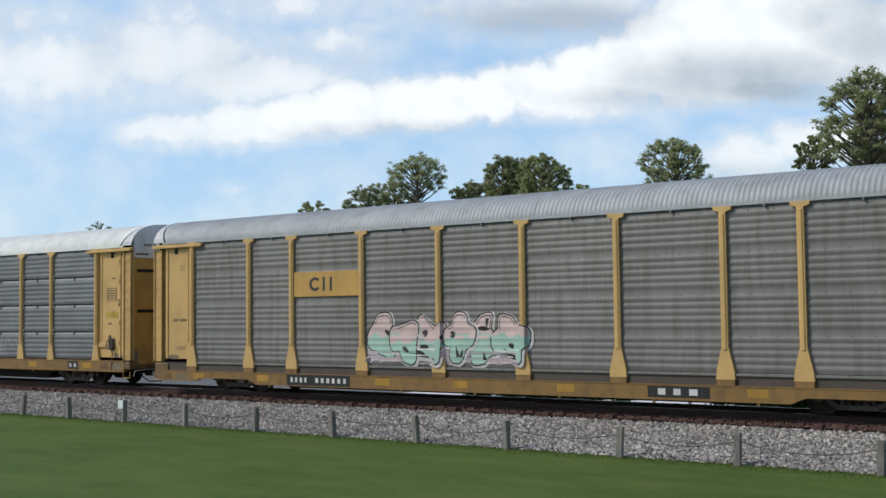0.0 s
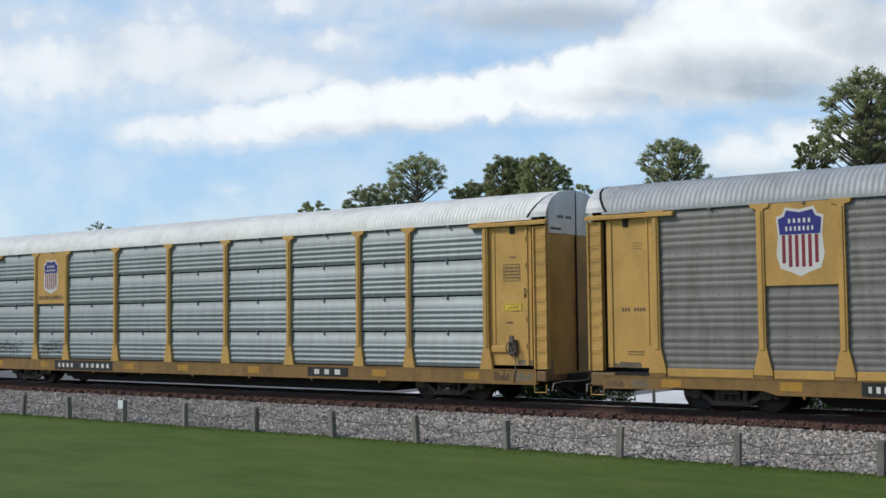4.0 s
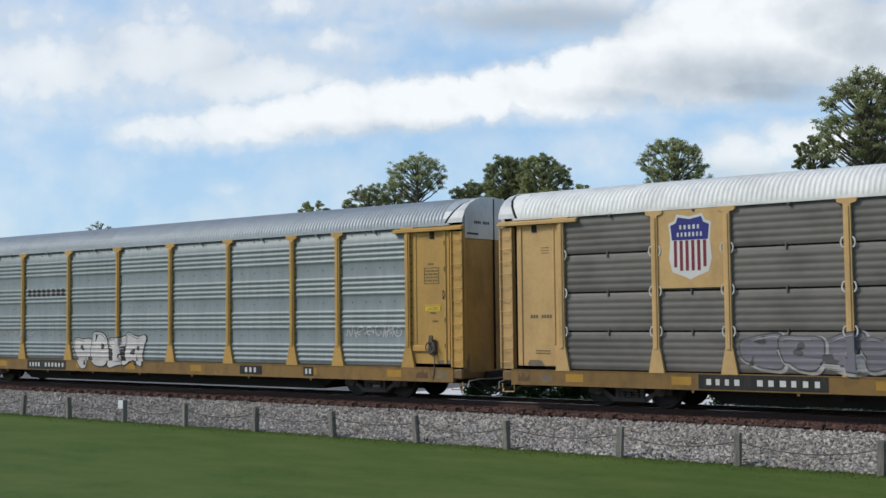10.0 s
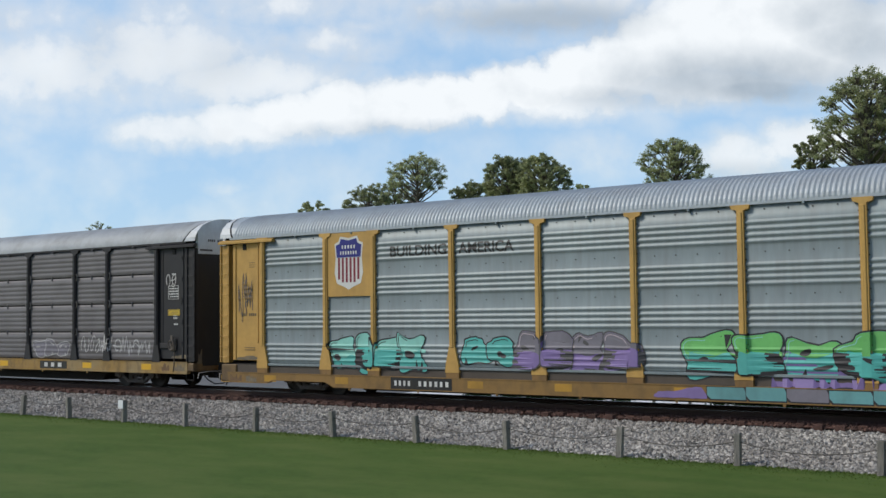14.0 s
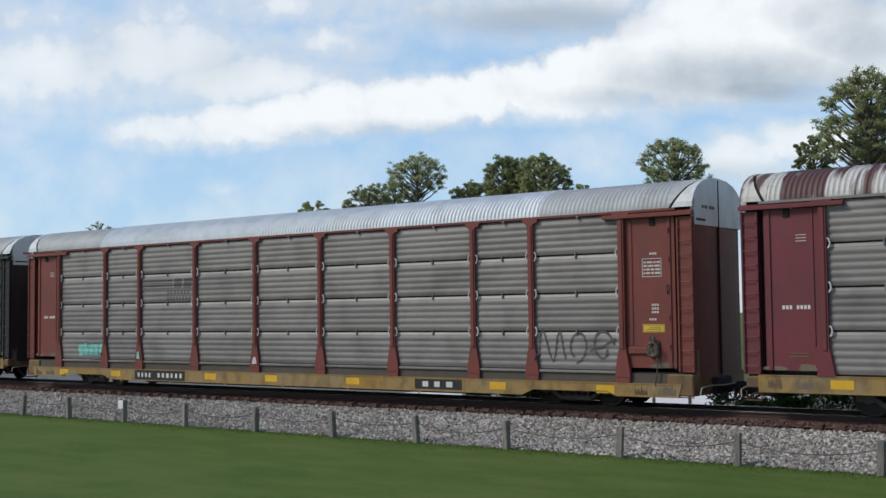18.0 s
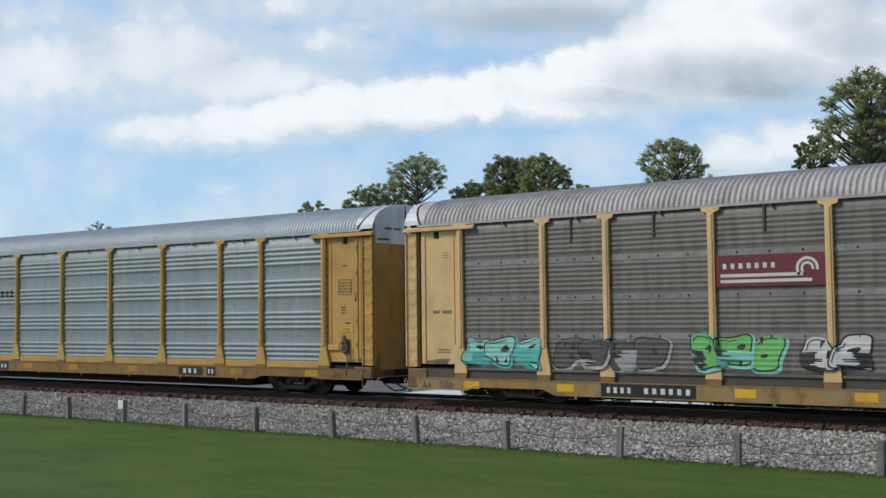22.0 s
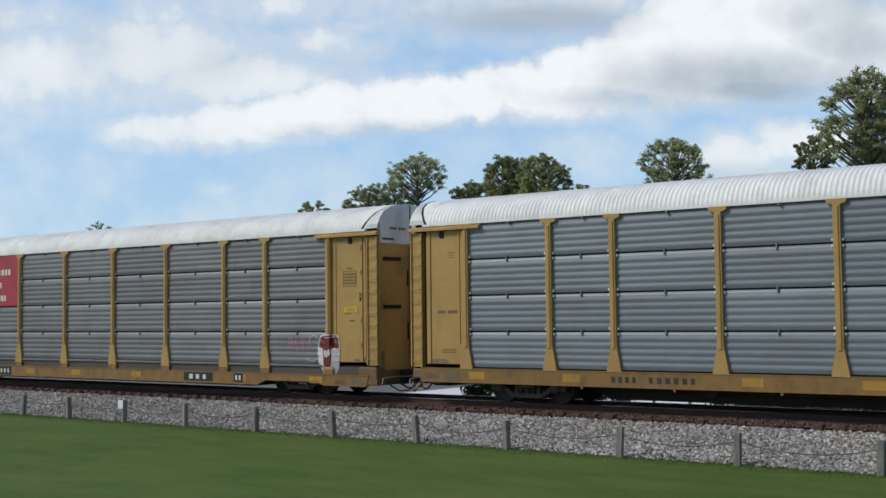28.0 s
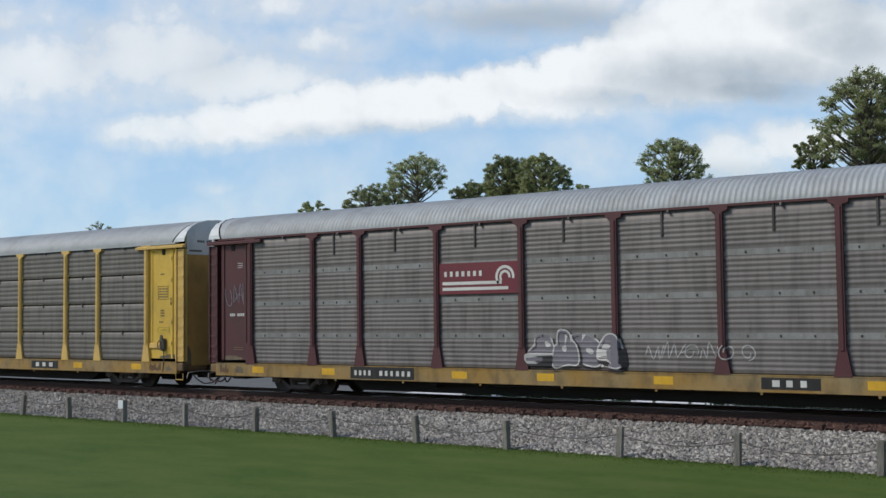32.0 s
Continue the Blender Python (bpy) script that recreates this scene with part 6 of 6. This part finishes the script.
# 22
add(spec("weathered autorack wagon with maroon posts and two plates", coat("umber_weathered_sheet", (122, 116, 113), rough=0.55, dirt=(0.075, 0.068, 0.063), dirt_amount=0.6, metal=0.15, **SHEET), trim=MAROON, door=MAROON, sill=SILL_MIX, roof=ROOF_GREY, dark=True, style="band", eave=MAROON),
    lambda w: rail_badge(w, 9.51, 12.18, 2.98, 3.85, DEEPRED), lambda w: disc_badge(w, 22.8, 25.32, 3.0, 3.8, DEEPRED), lambda w: number(w, 6.2, 8.6), lambda w: owner(w, 18.9, 20.3, 23.6),
    lambda w: letters(w, "band", 12.5, 15.3, 0.95, 1.95, 4, G_LILAC, G_WHITE, 121, inner=G_BLACK, shadow=G_BLACK), lambda w: scrawl(w, "band", 15.9, 18.8, 1.2, 1.7, 6, G_FAINT, 122),
    lambda w: scrawl(w, "band", 0.7, 1.6, 2.6, 3.6, 2, G_LILAC, 123))
# 23
add(spec("weathered grey autorack wagon with bright yellow ends", BROWN, trim=LEMON, door=coat("bright_yellow", (226, 186, 76)), roof=ROOF_GREY, style="fine", rows=True, clip=LEMON, tabs=True, sill=SILL_MIX), owner)

# ---------------------------------------------------------------- beyond the track
concrete = surface("worn_road", (0.17, 0.167, 0.16), (0.14, 0.137, 0.132), rough=0.9, grain=20, spread=0.15)
pale = surface("pale_concrete", (0.78, 0.775, 0.76), (0.70, 0.69, 0.675), rough=0.9, grain=10, spread=0.08)
bm = bmesh.new()
box(bm, -300, 60, 36.0, 44.0, -0.05, 0.02)
road = new("road", mesh_of("road", bm))
road.data.materials.append(concrete)
tagged(road, "worn grey road behind the railway", "road", kind="structure")
bm = bmesh.new()
box(bm, -20.4, -14.9, 34.8, 44.0, -0.05, 0.06)
box(bm, -29.0, -25.0, 35.2, 44.0, -0.05, 0.06)
pad = new("pavement", mesh_of("pavement", bm))
pad.data.materials.append(pale)
tagged(pad, "pale concrete pavement behind the railway", "pavement", kind="structure")

for i in range(5):
    bm = bmesh.new()
    prism(bm, [(0.055 * math.cos(a), 0.055 * math.sin(a)) for a in (2 * math.pi * k / 8 for k in range(8))], "z", -0.1, 0.62)
    tagged(piece("bollard", mesh_of("bollard", bm), post_wood, None, (-19.9 + 1.25 * i, 34.4, 0)), "short grey bollard beside the pale road", "bollard", "bollards beside the road")

leaf_dark = surface("pine_leaf", (0.36, 0.40, 0.21), (0.43, 0.45, 0.24), rough=0.8, spread=0.3, grain=1.2, patch=0.25, spec=0.2)
leaf_bush = surface("bush_leaf", (0.05, 0.10, 0.02), (0.08, 0.13, 0.03), rough=0.8, spread=0.3, grain=2.5, patch=0.8, spec=0.2)
let_light_through(leaf_dark, 0.6)
let_light_through(leaf_bush, 0.5)
bark = surface("bark", (0.17, 0.145, 0.12), (0.11, 0.095, 0.08), rough=0.95, grain=8, stretch=(4, 4, 0.7), bump=0.8)


def leaf_cloud(rg, centres, radii, count, size):
    """Many small leaf blades, thick at the rim of each tuft."""
    per = (np.array(radii) ** 2)
    idx = rg.choice(len(centres), count, p=per / per.sum())
    d = rg.normal(size=(count, 3))
    d /= np.linalg.norm(d, axis=1)[:, None]
    rad = np.array(radii)[idx] * (0.15 + 1.5 * rg.uniform(0, 1, count) ** 0.9)
    c = np.array(centres)[idx] + d * rad[:, None] * np.array((1, 1, 0.62))
    # blades face outwards and up, as in a sunlit tuft
    nrm = d * 0.8 + np.array((0, 0, 0.7)) + 0.55 * rg.normal(size=(count, 3))
    u = np.cross(nrm, rg.normal(size=(count, 3)))
    u /= np.linalg.norm(u, axis=1)[:, None]
    w = np.cross(nrm, u)
    w /= np.linalg.norm(w, axis=1)[:, None]
    s = size * rg.uniform(0.6, 1.4, count)[:, None]
    v = np.stack([c - u * s - w * s * 0.2, c + u * s * 0.2 - w * s * 0.4, c + u * s * 1.1, c + u * s * 0.1 + w * s * 0.38], 1)
    f = np.arange(count * 4).reshape(-1, 4)
    return v.reshape(-1, 3).tolist(), f.tolist()


def tree(name, x, y, height, crown_w, crown_h, seed, label, tufts=34, leaves=10400, size=0.12, bare=0.0, leaf=None, airy=0.0):
    """Tall pine: bare trunk that forks into rising limbs, and a domed crown of small needle clumps with gaps between them."""
    rg = np.random.default_rng(seed)
    t = new(name)
    t.location = (x, y, 0)
    tagged(t, label, "tree")
    bm = bmesh.new()
    base = height - crown_h
    fork = base + crown_h * 0.62
    trunk = [(0.10 * rg.normal() * (k > 0), 0.10 * rg.normal() * (k > 0), fork * k / 6 - 0.2) for k in range(7)]
    thick = 0.30 * height / 18
    tube(bm, trunk, [thick * (1 - 0.11 * k) for k in range(7)], 8)
    centres, radii = [], []
    mid_z = base + crown_h * 0.40
    # clumps spread evenly over a dome, some inside it; a few broad bulges make the outline uneven
    bulge = [(rg.uniform(0, 6.28), rg.uniform(-0.3, 0.7), rg.uniform(0.04, 0.10)) for _ in range(7)]
    for k in range(tufts):
        low = -0.45 + 0.33 * airy
        f = low + (0.99 - low) * (k + 0.5) / tufts
        a = 2.39996 * k + rg.uniform(-0.25, 0.25)
        shell = rg.uniform(0.80 + 0.06 * airy, 0.93) if rg.random() > 0.2 else rg.uniform(0.4, 0.7)
        for ba, bf, bs in bulge:
            shell += bs * math.exp(-((math.cos(a - ba) - 1) ** 2 * 3 + (f - bf) ** 2 * 6)) - 0.012
        reach = crown_w / 2 * math.sqrt(max(1 - f * f, 0.0)) * shell
        z = mid_z + crown_h * (0.58 if f > 0 else 0.5) * f * shell
        tip = np.array((reach * math.cos(a), reach * math.sin(a), z))
        fz = min(max((z - reach * 0.55 - crown_h * 0.05) / fork, 0.35), 0.98)
        i = min(int(fz * 6), 5)
        q = fz * 6 - i
        root = np.array(trunk[i]) * (1 - q) + np.array(trunk[i + 1]) * q
        mid = root * 0.5 + tip * 0.5 + np.array((0, 0, -0.06 * reach))
        tube(bm, [root, mid, tip], [0.26 * thick, 0.17 * thick, 0.02], 5)
        if rg.random() < bare:
            continue
        for _ in range(5):
            q_ = tip + rg.normal(size=3) * crown_w * np.array((0.052, 0.052, 0.036))
            tube(bm, [mid * 0.35 + tip * 0.65, q_], [0.035, 0.015], 4)
            centres.append(q_)
            radii.append(crown_w * rg.uniform(0.028, 0.050))
    part("trunk", bm, bark, t, "grey-brown trunk with forking limbs")
    v, f = leaf_cloud(rg, centres, radii, int(leaves * (1.15 - 0.25 * airy)), size * 0.9)
    me = made(v, f, "crown")
    me.materials.append(leaf or leaf_dark)
    c = new("crown", me)
    c.parent = t
    tagged(c, "dark green needle tufts with gaps of sky")
    return t


def placed(bearing, dist):
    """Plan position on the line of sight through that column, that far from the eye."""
    a = math.atan((bearing - 784) / 2085.0) + YAW
    return dist * math.sin(a), dist * math.cos(a)


def grow(bearing, dist, top_row, crown_wide, crown_deep, seed, label, **kw):
    x, y = placed(bearing, dist)
    deep = dist * math.cos(math.atan((bearing - 784) / 2085.0))
    hz = 558 - (bearing - 784) * 0.0116
    height = EYE[2] + (hz - top_row) * deep / 2085.0
    return tree("pine_tree", x, y, height, crown_wide * deep / 2085.0, crown_deep * deep / 2085.0, seed, label, **kw)


grow(740, 105, 267, 108, 100, 1, "tall pine tree with an open rounded crown", leaves=9500, tufts=46, airy=1.0, size=0.10)
grow(655, 112, 322, 90, 80, 2, "pine tree with sparse dark tufts", leaves=7000, tufts=36)
grow(700, 118, 318, 80, 60, 12, "pine tree with sparse dark tufts", leaves=5600, tufts=28)
grow(905, 100, 265, 100, 110, 3, "dense green pine tree behind the railway", leaves=20000, tufts=80, size=0.11)
grow(962, 96, 262, 96, 120, 4, "dense green pine tree behind the railway", leaves=18000, tufts=70, size=0.11)
grow(838, 108, 316, 80, 70, 5, "dense green tree behind the railway", leaves=10400, tufts=44)
grow(1032, 118, 321, 46, 50, 6, "dark green tree top behind the railway", leaves=5200, tufts=18)
grow(1200, 92, 232, 116, 130, 7, "tall pine tree with a rounded crown", leaves=14000, tufts=58, airy=0.6, size=0.10)
grow(1538, 78, 94, 156, 255, 8, "large pine tree with a broad open crown", leaves=20000, tufts=90, size=0.095, airy=0.5)
grow(1445, 84, 230, 70, 90, 9, "smaller pine tree beside a large one", leaves=7000, tufts=30)
grow(1600, 80, 138, 160, 200, 10, "large pine tree with a broad open crown", leaves=15000, tufts=60)
grow(552, 125, 355, 66, 50, 11, "dark green tree top behind the railway", leaves=6000, tufts=18)
grow(176, 150, 391, 40, 30, 13, "thin leafless tree top far behind the railway", leaves=500, tufts=16, bare=0.3)


def bush(x, y, w, h, seed):
    rg = np.random.default_rng(seed)
    n = 14
    cs = [np.array((rg.uniform(-0.5, 0.5) * w, rg.uniform(-0.4, 0.4) * w, rg.uniform(0.2, 0.75) * h)) for _ in range(n)]
    v, f = leaf_cloud(rg, cs, [rg.uniform(0.2, 0.32) * max(w * 0.6, h) for _ in range(n)], 2200, 0.07)
    t = new("bush")
    t.location = (x, y, 0)
    tagged(t, "low green leafy bush beside the track", "bush")
    me = made(v, f, "foliage")
    me.materials.append(leaf_bush)
    c = new("foliage", me)
    c.parent = t
    bm = bmesh.new()
    for q in cs[:7]:
        tube(bm, [(0, 0, -0.05), tuple(q * 0.6), tuple(q)], [0.03, 0.02, 0.008], 5)
    part("stems", bm, bark, t)


for i, (x, y) in enumerate(((-13.6, 33.2), (-12.0, 33.0), (-10.6, 33.4), (-9.2, 32.9), (-7.6, 33.2), (-5.9, 33.0), (-22.9, 33.3), (-21.5, 33.0), (-20.1, 33.2), (-18.9, 33.4))):
    bush(x, y, 1.7, 0.95 + 0.2 * (i % 3), 300 + i)

# added, unseen strip closing the place behind the camera; darkens reflections in the wagon sheets
bm = bmesh.new()
prev = None
for i in range(81):
    x = -200 + 5 * i
    h_ = 8 + 3 * noise.noise((x * 0.06, 0, 3)) + 1.5 * noise.noise((x * 0.25, 0, 8))
    cur = [bm.verts.new((x, -70 + 4 * noise.noise((x * 0.1, 1, 1)), -0.2)), bm.verts.new((x, -71, h_)), bm.verts.new((x, -75, h_)), bm.verts.new((x, -76, -0.2))]
    if prev:
        for k in range(3):
            bm.faces.new((prev[k], cur[k], cur[k + 1], prev[k + 1]))
    prev = cur
woods = new("backdrop_woods", mesh_of("backdrop_woods", bm))
woods.data.materials.append(surface("unseen_backdrop_green", (0.05, 0.065, 0.03), (0.08, 0.09, 0.045), rough=0.9, grain=2, spread=0.4))
tagged(woods, "added dark green strip behind the camera that darkens reflections", "woods", kind="structure")

# house and woods seen past the wagon ends
house_wall = surface("house_wall", (0.62, 0.60, 0.56), (0.55, 0.53, 0.5), rough=0.85, grain=6, spread=0.06)
house_roof = surface("house_roof", (0.10, 0.085, 0.075), (0.07, 0.06, 0.055), rough=0.9, grain=10, spread=0.2)
glass_dark = surface("window_glass", (0.03, 0.032, 0.035), (0.02, 0.022, 0.025), rough=0.12)
hx, hy = placed(1556, 74)
house = new("house")
house.matrix_basis = pose(hx, hy, 0, 0, 0, 12)
tagged(house, "pale single-storey house with dark windows behind the trees", "house")
bm = bmesh.new()
box(bm, -7, 7, 0, 7, -0.1, 2.9)
part("wall", bm, house_wall, house)
bm = bmesh.new()
prism(bm, [(-0.6, 2.8), (3.5, 4.6), (7.6, 2.8), (7.6, 2.7), (3.5, 4.45), (-0.6, 2.7)], "x", -7.5, 7.5)
part("roof", bm, house_roof, house, "dark shingle roof")
for x in (-5.2, -2.4, 0.4, 3.2):
    bm = bmesh.new()
    for a, b, c, d in ((x, x + 1.2, 0.9, 0.98), (x, x + 1.2, 2.12, 2.2), (x, x + 0.08, 0.98, 2.12), (x + 1.12, x + 1.2, 0.98, 2.12), (x + 0.57, x + 0.63, 0.98, 2.12)):
        box(bm, a, b, -0.06, 0.02, c, d)
    wnd = part("window", bm, white_mark, house, "white window frame")
    bm = bmesh.new()
    box(bm, x + 0.08, x + 1.12, -0.02, 0.01, 0.98, 2.12)
    part("pane", bm, glass_dark, wnd, "dark glass")
for i, (bearing, dist) in enumerate(((1440, 98), (1490, 92), (1530, 100), (1580, 94), (1630, 99))):
    x, y = placed(bearing, dist)
    tree("broadleaf_tree", x, y, 8.5 + (i % 3), 6.5, 7.5, 500 + i, "leafy green tree behind the house", tufts=26, leaves=5000, size=0.2, leaf=leaf_bush)

# ---------------------------------------------------------------- clouds, far behind everything
FAR = 3600.0
K = FAR / 2085.0


def cloud_material():
    m = bpy.data.materials.new("clouds")
    m.use_nodes = True
    n, l = m.node_tree.nodes, m.node_tree.links
    n.clear()
    out = n.new("ShaderNodeOutputMaterial")
    tc = n.new("ShaderNodeTexCoord")
    sc = n.new("ShaderNodeVectorMath")
    sc.operation = "SCALE"
    l.new(tc.outputs["Object"], sc.inputs[0])
    sc.inputs["Scale"].default_value = 1 / K

    def tex(scale, detail, src, rough=0.55):
        t = n.new("ShaderNodeTexNoise")
        t.inputs["Scale"].default_value, t.inputs["Detail"].default_value, t.inputs["Roughness"].default_value = scale, detail, rough
        l.new(src, t.inputs["Vector"])
        return t

    def math_(op, a, b=None, clamp=False):
        k = n.new("ShaderNodeMath")
        k.operation, k.use_clamp = op, clamp
        for i, v in enumerate((a, b)):
            if v is None:
                continue
            if isinstance(v, (int, float)):
                k.inputs[i].default_value = v
            else:
                l.new(v, k.inputs[i])
        return k.outputs[0]

    def density(src):
        """Soft heaps of cloud, their rims broken by noise."""
        warp = tex(0.014, 4, src, 0.5)
        wv = n.new("ShaderNodeVectorMath")
        wv.operation = "MULTIPLY_ADD"
        l.new(warp.outputs["Color"], wv.inputs[0])
        wv.inputs[1].default_value = (74, 36, 0)
        l.new(src, wv.inputs[2])
        curl = tex(0.05, 4, src, 0.6)
        wv2 = n.new("ShaderNodeVectorMath")
        wv2.operation = "MULTIPLY_ADD"
        l.new(curl.outputs["Color"], wv2.inputs[0])
        wv2.inputs[1].default_value = (30, 18, 0)
        l.new(wv.outputs[0], wv2.inputs[2])
        wv = wv2
        total = None
        for cx, cy, rx, ry, k, soft in HEAPS:
            a = n.new("ShaderNodeVectorMath")
            a.operation = "SUBTRACT"
            l.new(wv.outputs[0], a.inputs[0])
            a.inputs[1].default_value = (cx - 784 + 52, 441 - cy + 27, 0)
            b = n.new("ShaderNodeVectorMath")
            b.operation = "MULTIPLY"
            l.new(a.outputs[0], b.inputs[0])
            b.inputs[1].default_value = (1 / rx, 1 / ry, 0)
            c = n.new("ShaderNodeVectorMath")
            c.operation = "LENGTH"
            l.new(b.outputs[0], c.inputs[0])
            r = n.new("ShaderNodeMapRange")
            r.interpolation_type = "SMOOTHSTEP"
            r.inputs["From Min"].default_value, r.inputs["From Max"].default_value = 1 + soft * 1.6, 1 - soft * 1.5
            r.inputs["To Max"].default_value = k
            l.new(c.outputs["Value"], r.inputs["Value"])
            total = r.outputs[0] if total is None else math_("MAXIMUM", total, r.outputs[0])
        return total
    d = density(sc.outputs[0])
    wisp = tex(0.006, 4, sc.outputs[0])
    wr = n.new("ShaderNodeMapRange")
    wr.inputs["From Min"].default_value, wr.inputs["From Max"].default_value = 0.42, 0.72
    wr.inputs["To Max"].default_value = 0.5
    l.new(wisp.outputs["Fac"], wr.inputs["Value"])
    puff = tex(0.022, 4, sc.outputs[0], 0.5)
    rim = math_("MULTIPLY", math_("MULTIPLY", d, math_("SUBTRACT", 1.0, d)), 3.6)
    d = math_("ADD", d, math_("MULTIPLY", rim, math_("SUBTRACT", puff.outputs["Fac"], 0.5)), True)
    alpha = math_("MAXIMUM", d, wr.outputs[0], True)
    # grey undersides: thick cloud overhead of a point
    shade = None
    for cx, cy, rx, ry, k in SHADES:
        a = n.new("ShaderNodeVectorMath")
        a.operation = "SUBTRACT"
        l.new(sc.outputs[0], a.inputs[0])
        a.inputs[1].default_value = (cx - 784, 441 - cy, 0)
        b = n.new("ShaderNodeVectorMath")
        b.operation = "MULTIPLY"
        l.new(a.outputs[0], b.inputs[0])
        b.inputs[1].default_value = (1 / rx, 1 / ry, 0)
        c = n.new("ShaderNodeVectorMath")
        c.operation = "LENGTH"
        l.new(b.outputs[0], c.inputs[0])
        r = n.new("ShaderNodeMapRange")
        r.interpolation_type = "SMOOTHSTEP"
        r.inputs["From Min"].default_value, r.inputs["From Max"].default_value = 1.3, 0.2
        r.inputs["To Max"].default_value = k
        l.new(c.outputs["Value"], r.inputs["Value"])
        shade = r.outputs[0] if shade is None else math_("MAXIMUM", shade, r.outputs[0])
    fl = tex(0.011, 6, sc.outputs[0])
    sh = math_("ADD", shade, math_("MULTIPLY", math_("SUBTRACT", fl.outputs["Fac"], 0.52), 0.9), True)
    mix = n.new("ShaderNodeMix")
    mix.data_type = "RGBA"
    l.new(sh, mix.inputs["Factor"])
    cs = [i for i in mix.inputs if i.type == "RGBA"]
    cs[0].default_value = (0.89, 0.93, 0.965, 1)
    cs[1].default_value = (0.40, 0.475, 0.555, 1)
    # haze painted as an even blue glow, brightens the sky where there is no cloud
    veil = n.new("ShaderNodeMix")
    veil.data_type = "RGBA"
    l.new(math_("MULTIPLY", alpha, 1.3, True), veil.inputs["Factor"])
    vs_ = [i for i in veil.inputs if i.type == "RGBA"]
    vs_[0].default_value = (0.42, 0.66, 0.96, 1)
    l.new([o for o in mix.outputs if o.type == "RGBA"][0], vs_[1])
    alpha = math_("MAXIMUM", alpha, 0.62)
    em = n.new("ShaderNodeEmission")
    l.new([o for o in veil.outputs if o.type == "RGBA"][0], em.inputs["Color"])
    tr = n.new("ShaderNodeBsdfTransparent")
    ms = n.new("ShaderNodeMixShader")
    l.new(alpha, ms.inputs[0])
    l.new(tr.outputs[0], ms.inputs[1])
    l.new(em.outputs[0], ms.inputs[2])
    l.new(ms.outputs[0], out.inputs[0])
    return m


# heaps: centre, half sizes, thickness, softness of the rim
HEAPS = [(320, 230, 130, 34, 0.85, 0.5), (440, 216, 120, 42, 0.95, 0.4), (530, 204, 100, 44, 1.0, 0.35), (620, 188, 90, 50, 1.0, 0.28), (720, 182, 90, 48, 1.0, 0.28),
         (795, 180, 60, 46, 1.0, 0.25), (845, 172, 55, 42, 1.0, 0.3), (880, 165, 55, 50, 1.0, 0.22), (955, 155, 75, 46, 1.0, 0.22), (1040, 135, 70, 58, 1.0, 0.22), (1110, 115, 80, 58, 1.0, 0.22),
         (1190, 85, 110, 74, 1.0, 0.22), (1300, 50, 160, 100, 1.0, 0.25), (1430, 60, 170, 110, 1.0, 0.3), (1550, 80, 120, 92, 0.95, 0.4), (1000, 182, 190, 32, 0.9, 0.5), (1260, 150, 230, 42, 0.95, 0.4),
         (960, 22, 270, 46, 0.8, 0.6), (760, 30, 110, 20, 0.45, 0.8), (300, 100, 190, 74, 0.9, 0.6), (80, 120, 200, 80, 0.88, 0.7), (440, 140, 210, 50, 0.88, 0.6), (60, 30, 120, 40, 0.7, 0.8), (300, 30, 90, 40, 0.75, 0.8), (590, 80, 110, 36, 0.7, 0.6), (520, 10, 220, 32, 0.75, 0.8), (250, 168, 230, 40, 0.62, 0.9), (640, 50, 60, 18, 0.6, 0.9),
         (1060, 272, 72, 36, 0.55, 0.8), (1330, 278, 90, 48, 0.8, 0.4), (1440, 250, 110, 38, 0.85, 0.4), (415, 333, 30, 13, 0.45, 0.9), (15, 238, 46, 24, 0.5, 0.9), (120, 300, 80, 12, 0.25, 1.0)]
SHADES = [(1330, 138, 270, 62, 0.85), (1360, 158, 180, 34, 0.95), (1510, 25, 150, 60, 0.55), (1120, 172, 170, 28, 0.5), (960, 34, 230, 42, 0.8), (300, 110, 320, 70, 0.2), (720, 232, 260, 22, 0.35), (1530, 70, 120, 70, 0.65), (1340, 310, 130, 30, 0.4)]
bm = bmesh.new()
hw, hh = 1500 * K, 700 * K
vs = [bm.verts.new(p_) for p_ in ((-hw, -hh * 0.35, 0), (hw, -hh * 0.35, 0), (hw, hh, 0), (-hw, hh, 0))]
bm.faces.new(vs)
clouds = new("backdrop_clouds", mesh_of("backdrop_clouds", bm))
clouds.data.materials.append(cloud_material())
tagged(clouds, "white and grey cumulus clouds drifting in a blue sky", "clouds", kind="structure")


def cloud_pose(t):
    m = STAND @ Matrix.Translation((-0.85 * K * t, 0.0, -FAR))
    return m


# ---------------------------------------------------------------- all that moves
def run(t):
    """Metres that the train has gone at t seconds."""
    return 18.568 * t + 0.000281 * t ** 3


def motions():
    for k, w in enumerate(TRAIN):
        walk(w, [(t, pose(-32.315 - 28.6 * k + run(t), SIDE, RAIL)) for t in range(0, 33, 2)])
    for kind, dx in (("front", 0.89), ("rear", -0.89)):
        first = WHEELS[kind][0]
        walk(first, [(f / FPS, pose(dx, 0, 0.457, 0, math.degrees(run(f / FPS) / 0.457) % 360, 0)) for f in range(0, 961)])
        for other in WHEELS[kind][1:]:
            other.rotation_mode = "QUATERNION"
            other.animation_data_create()
            other.animation_data.action = first.animation_data.action
            other.animation_data.action_slot = first.animation_data.action_slot
    walk(clouds, [(t, cloud_pose(t)) for t in (0, 8, 16, 24, 32)])


motions()
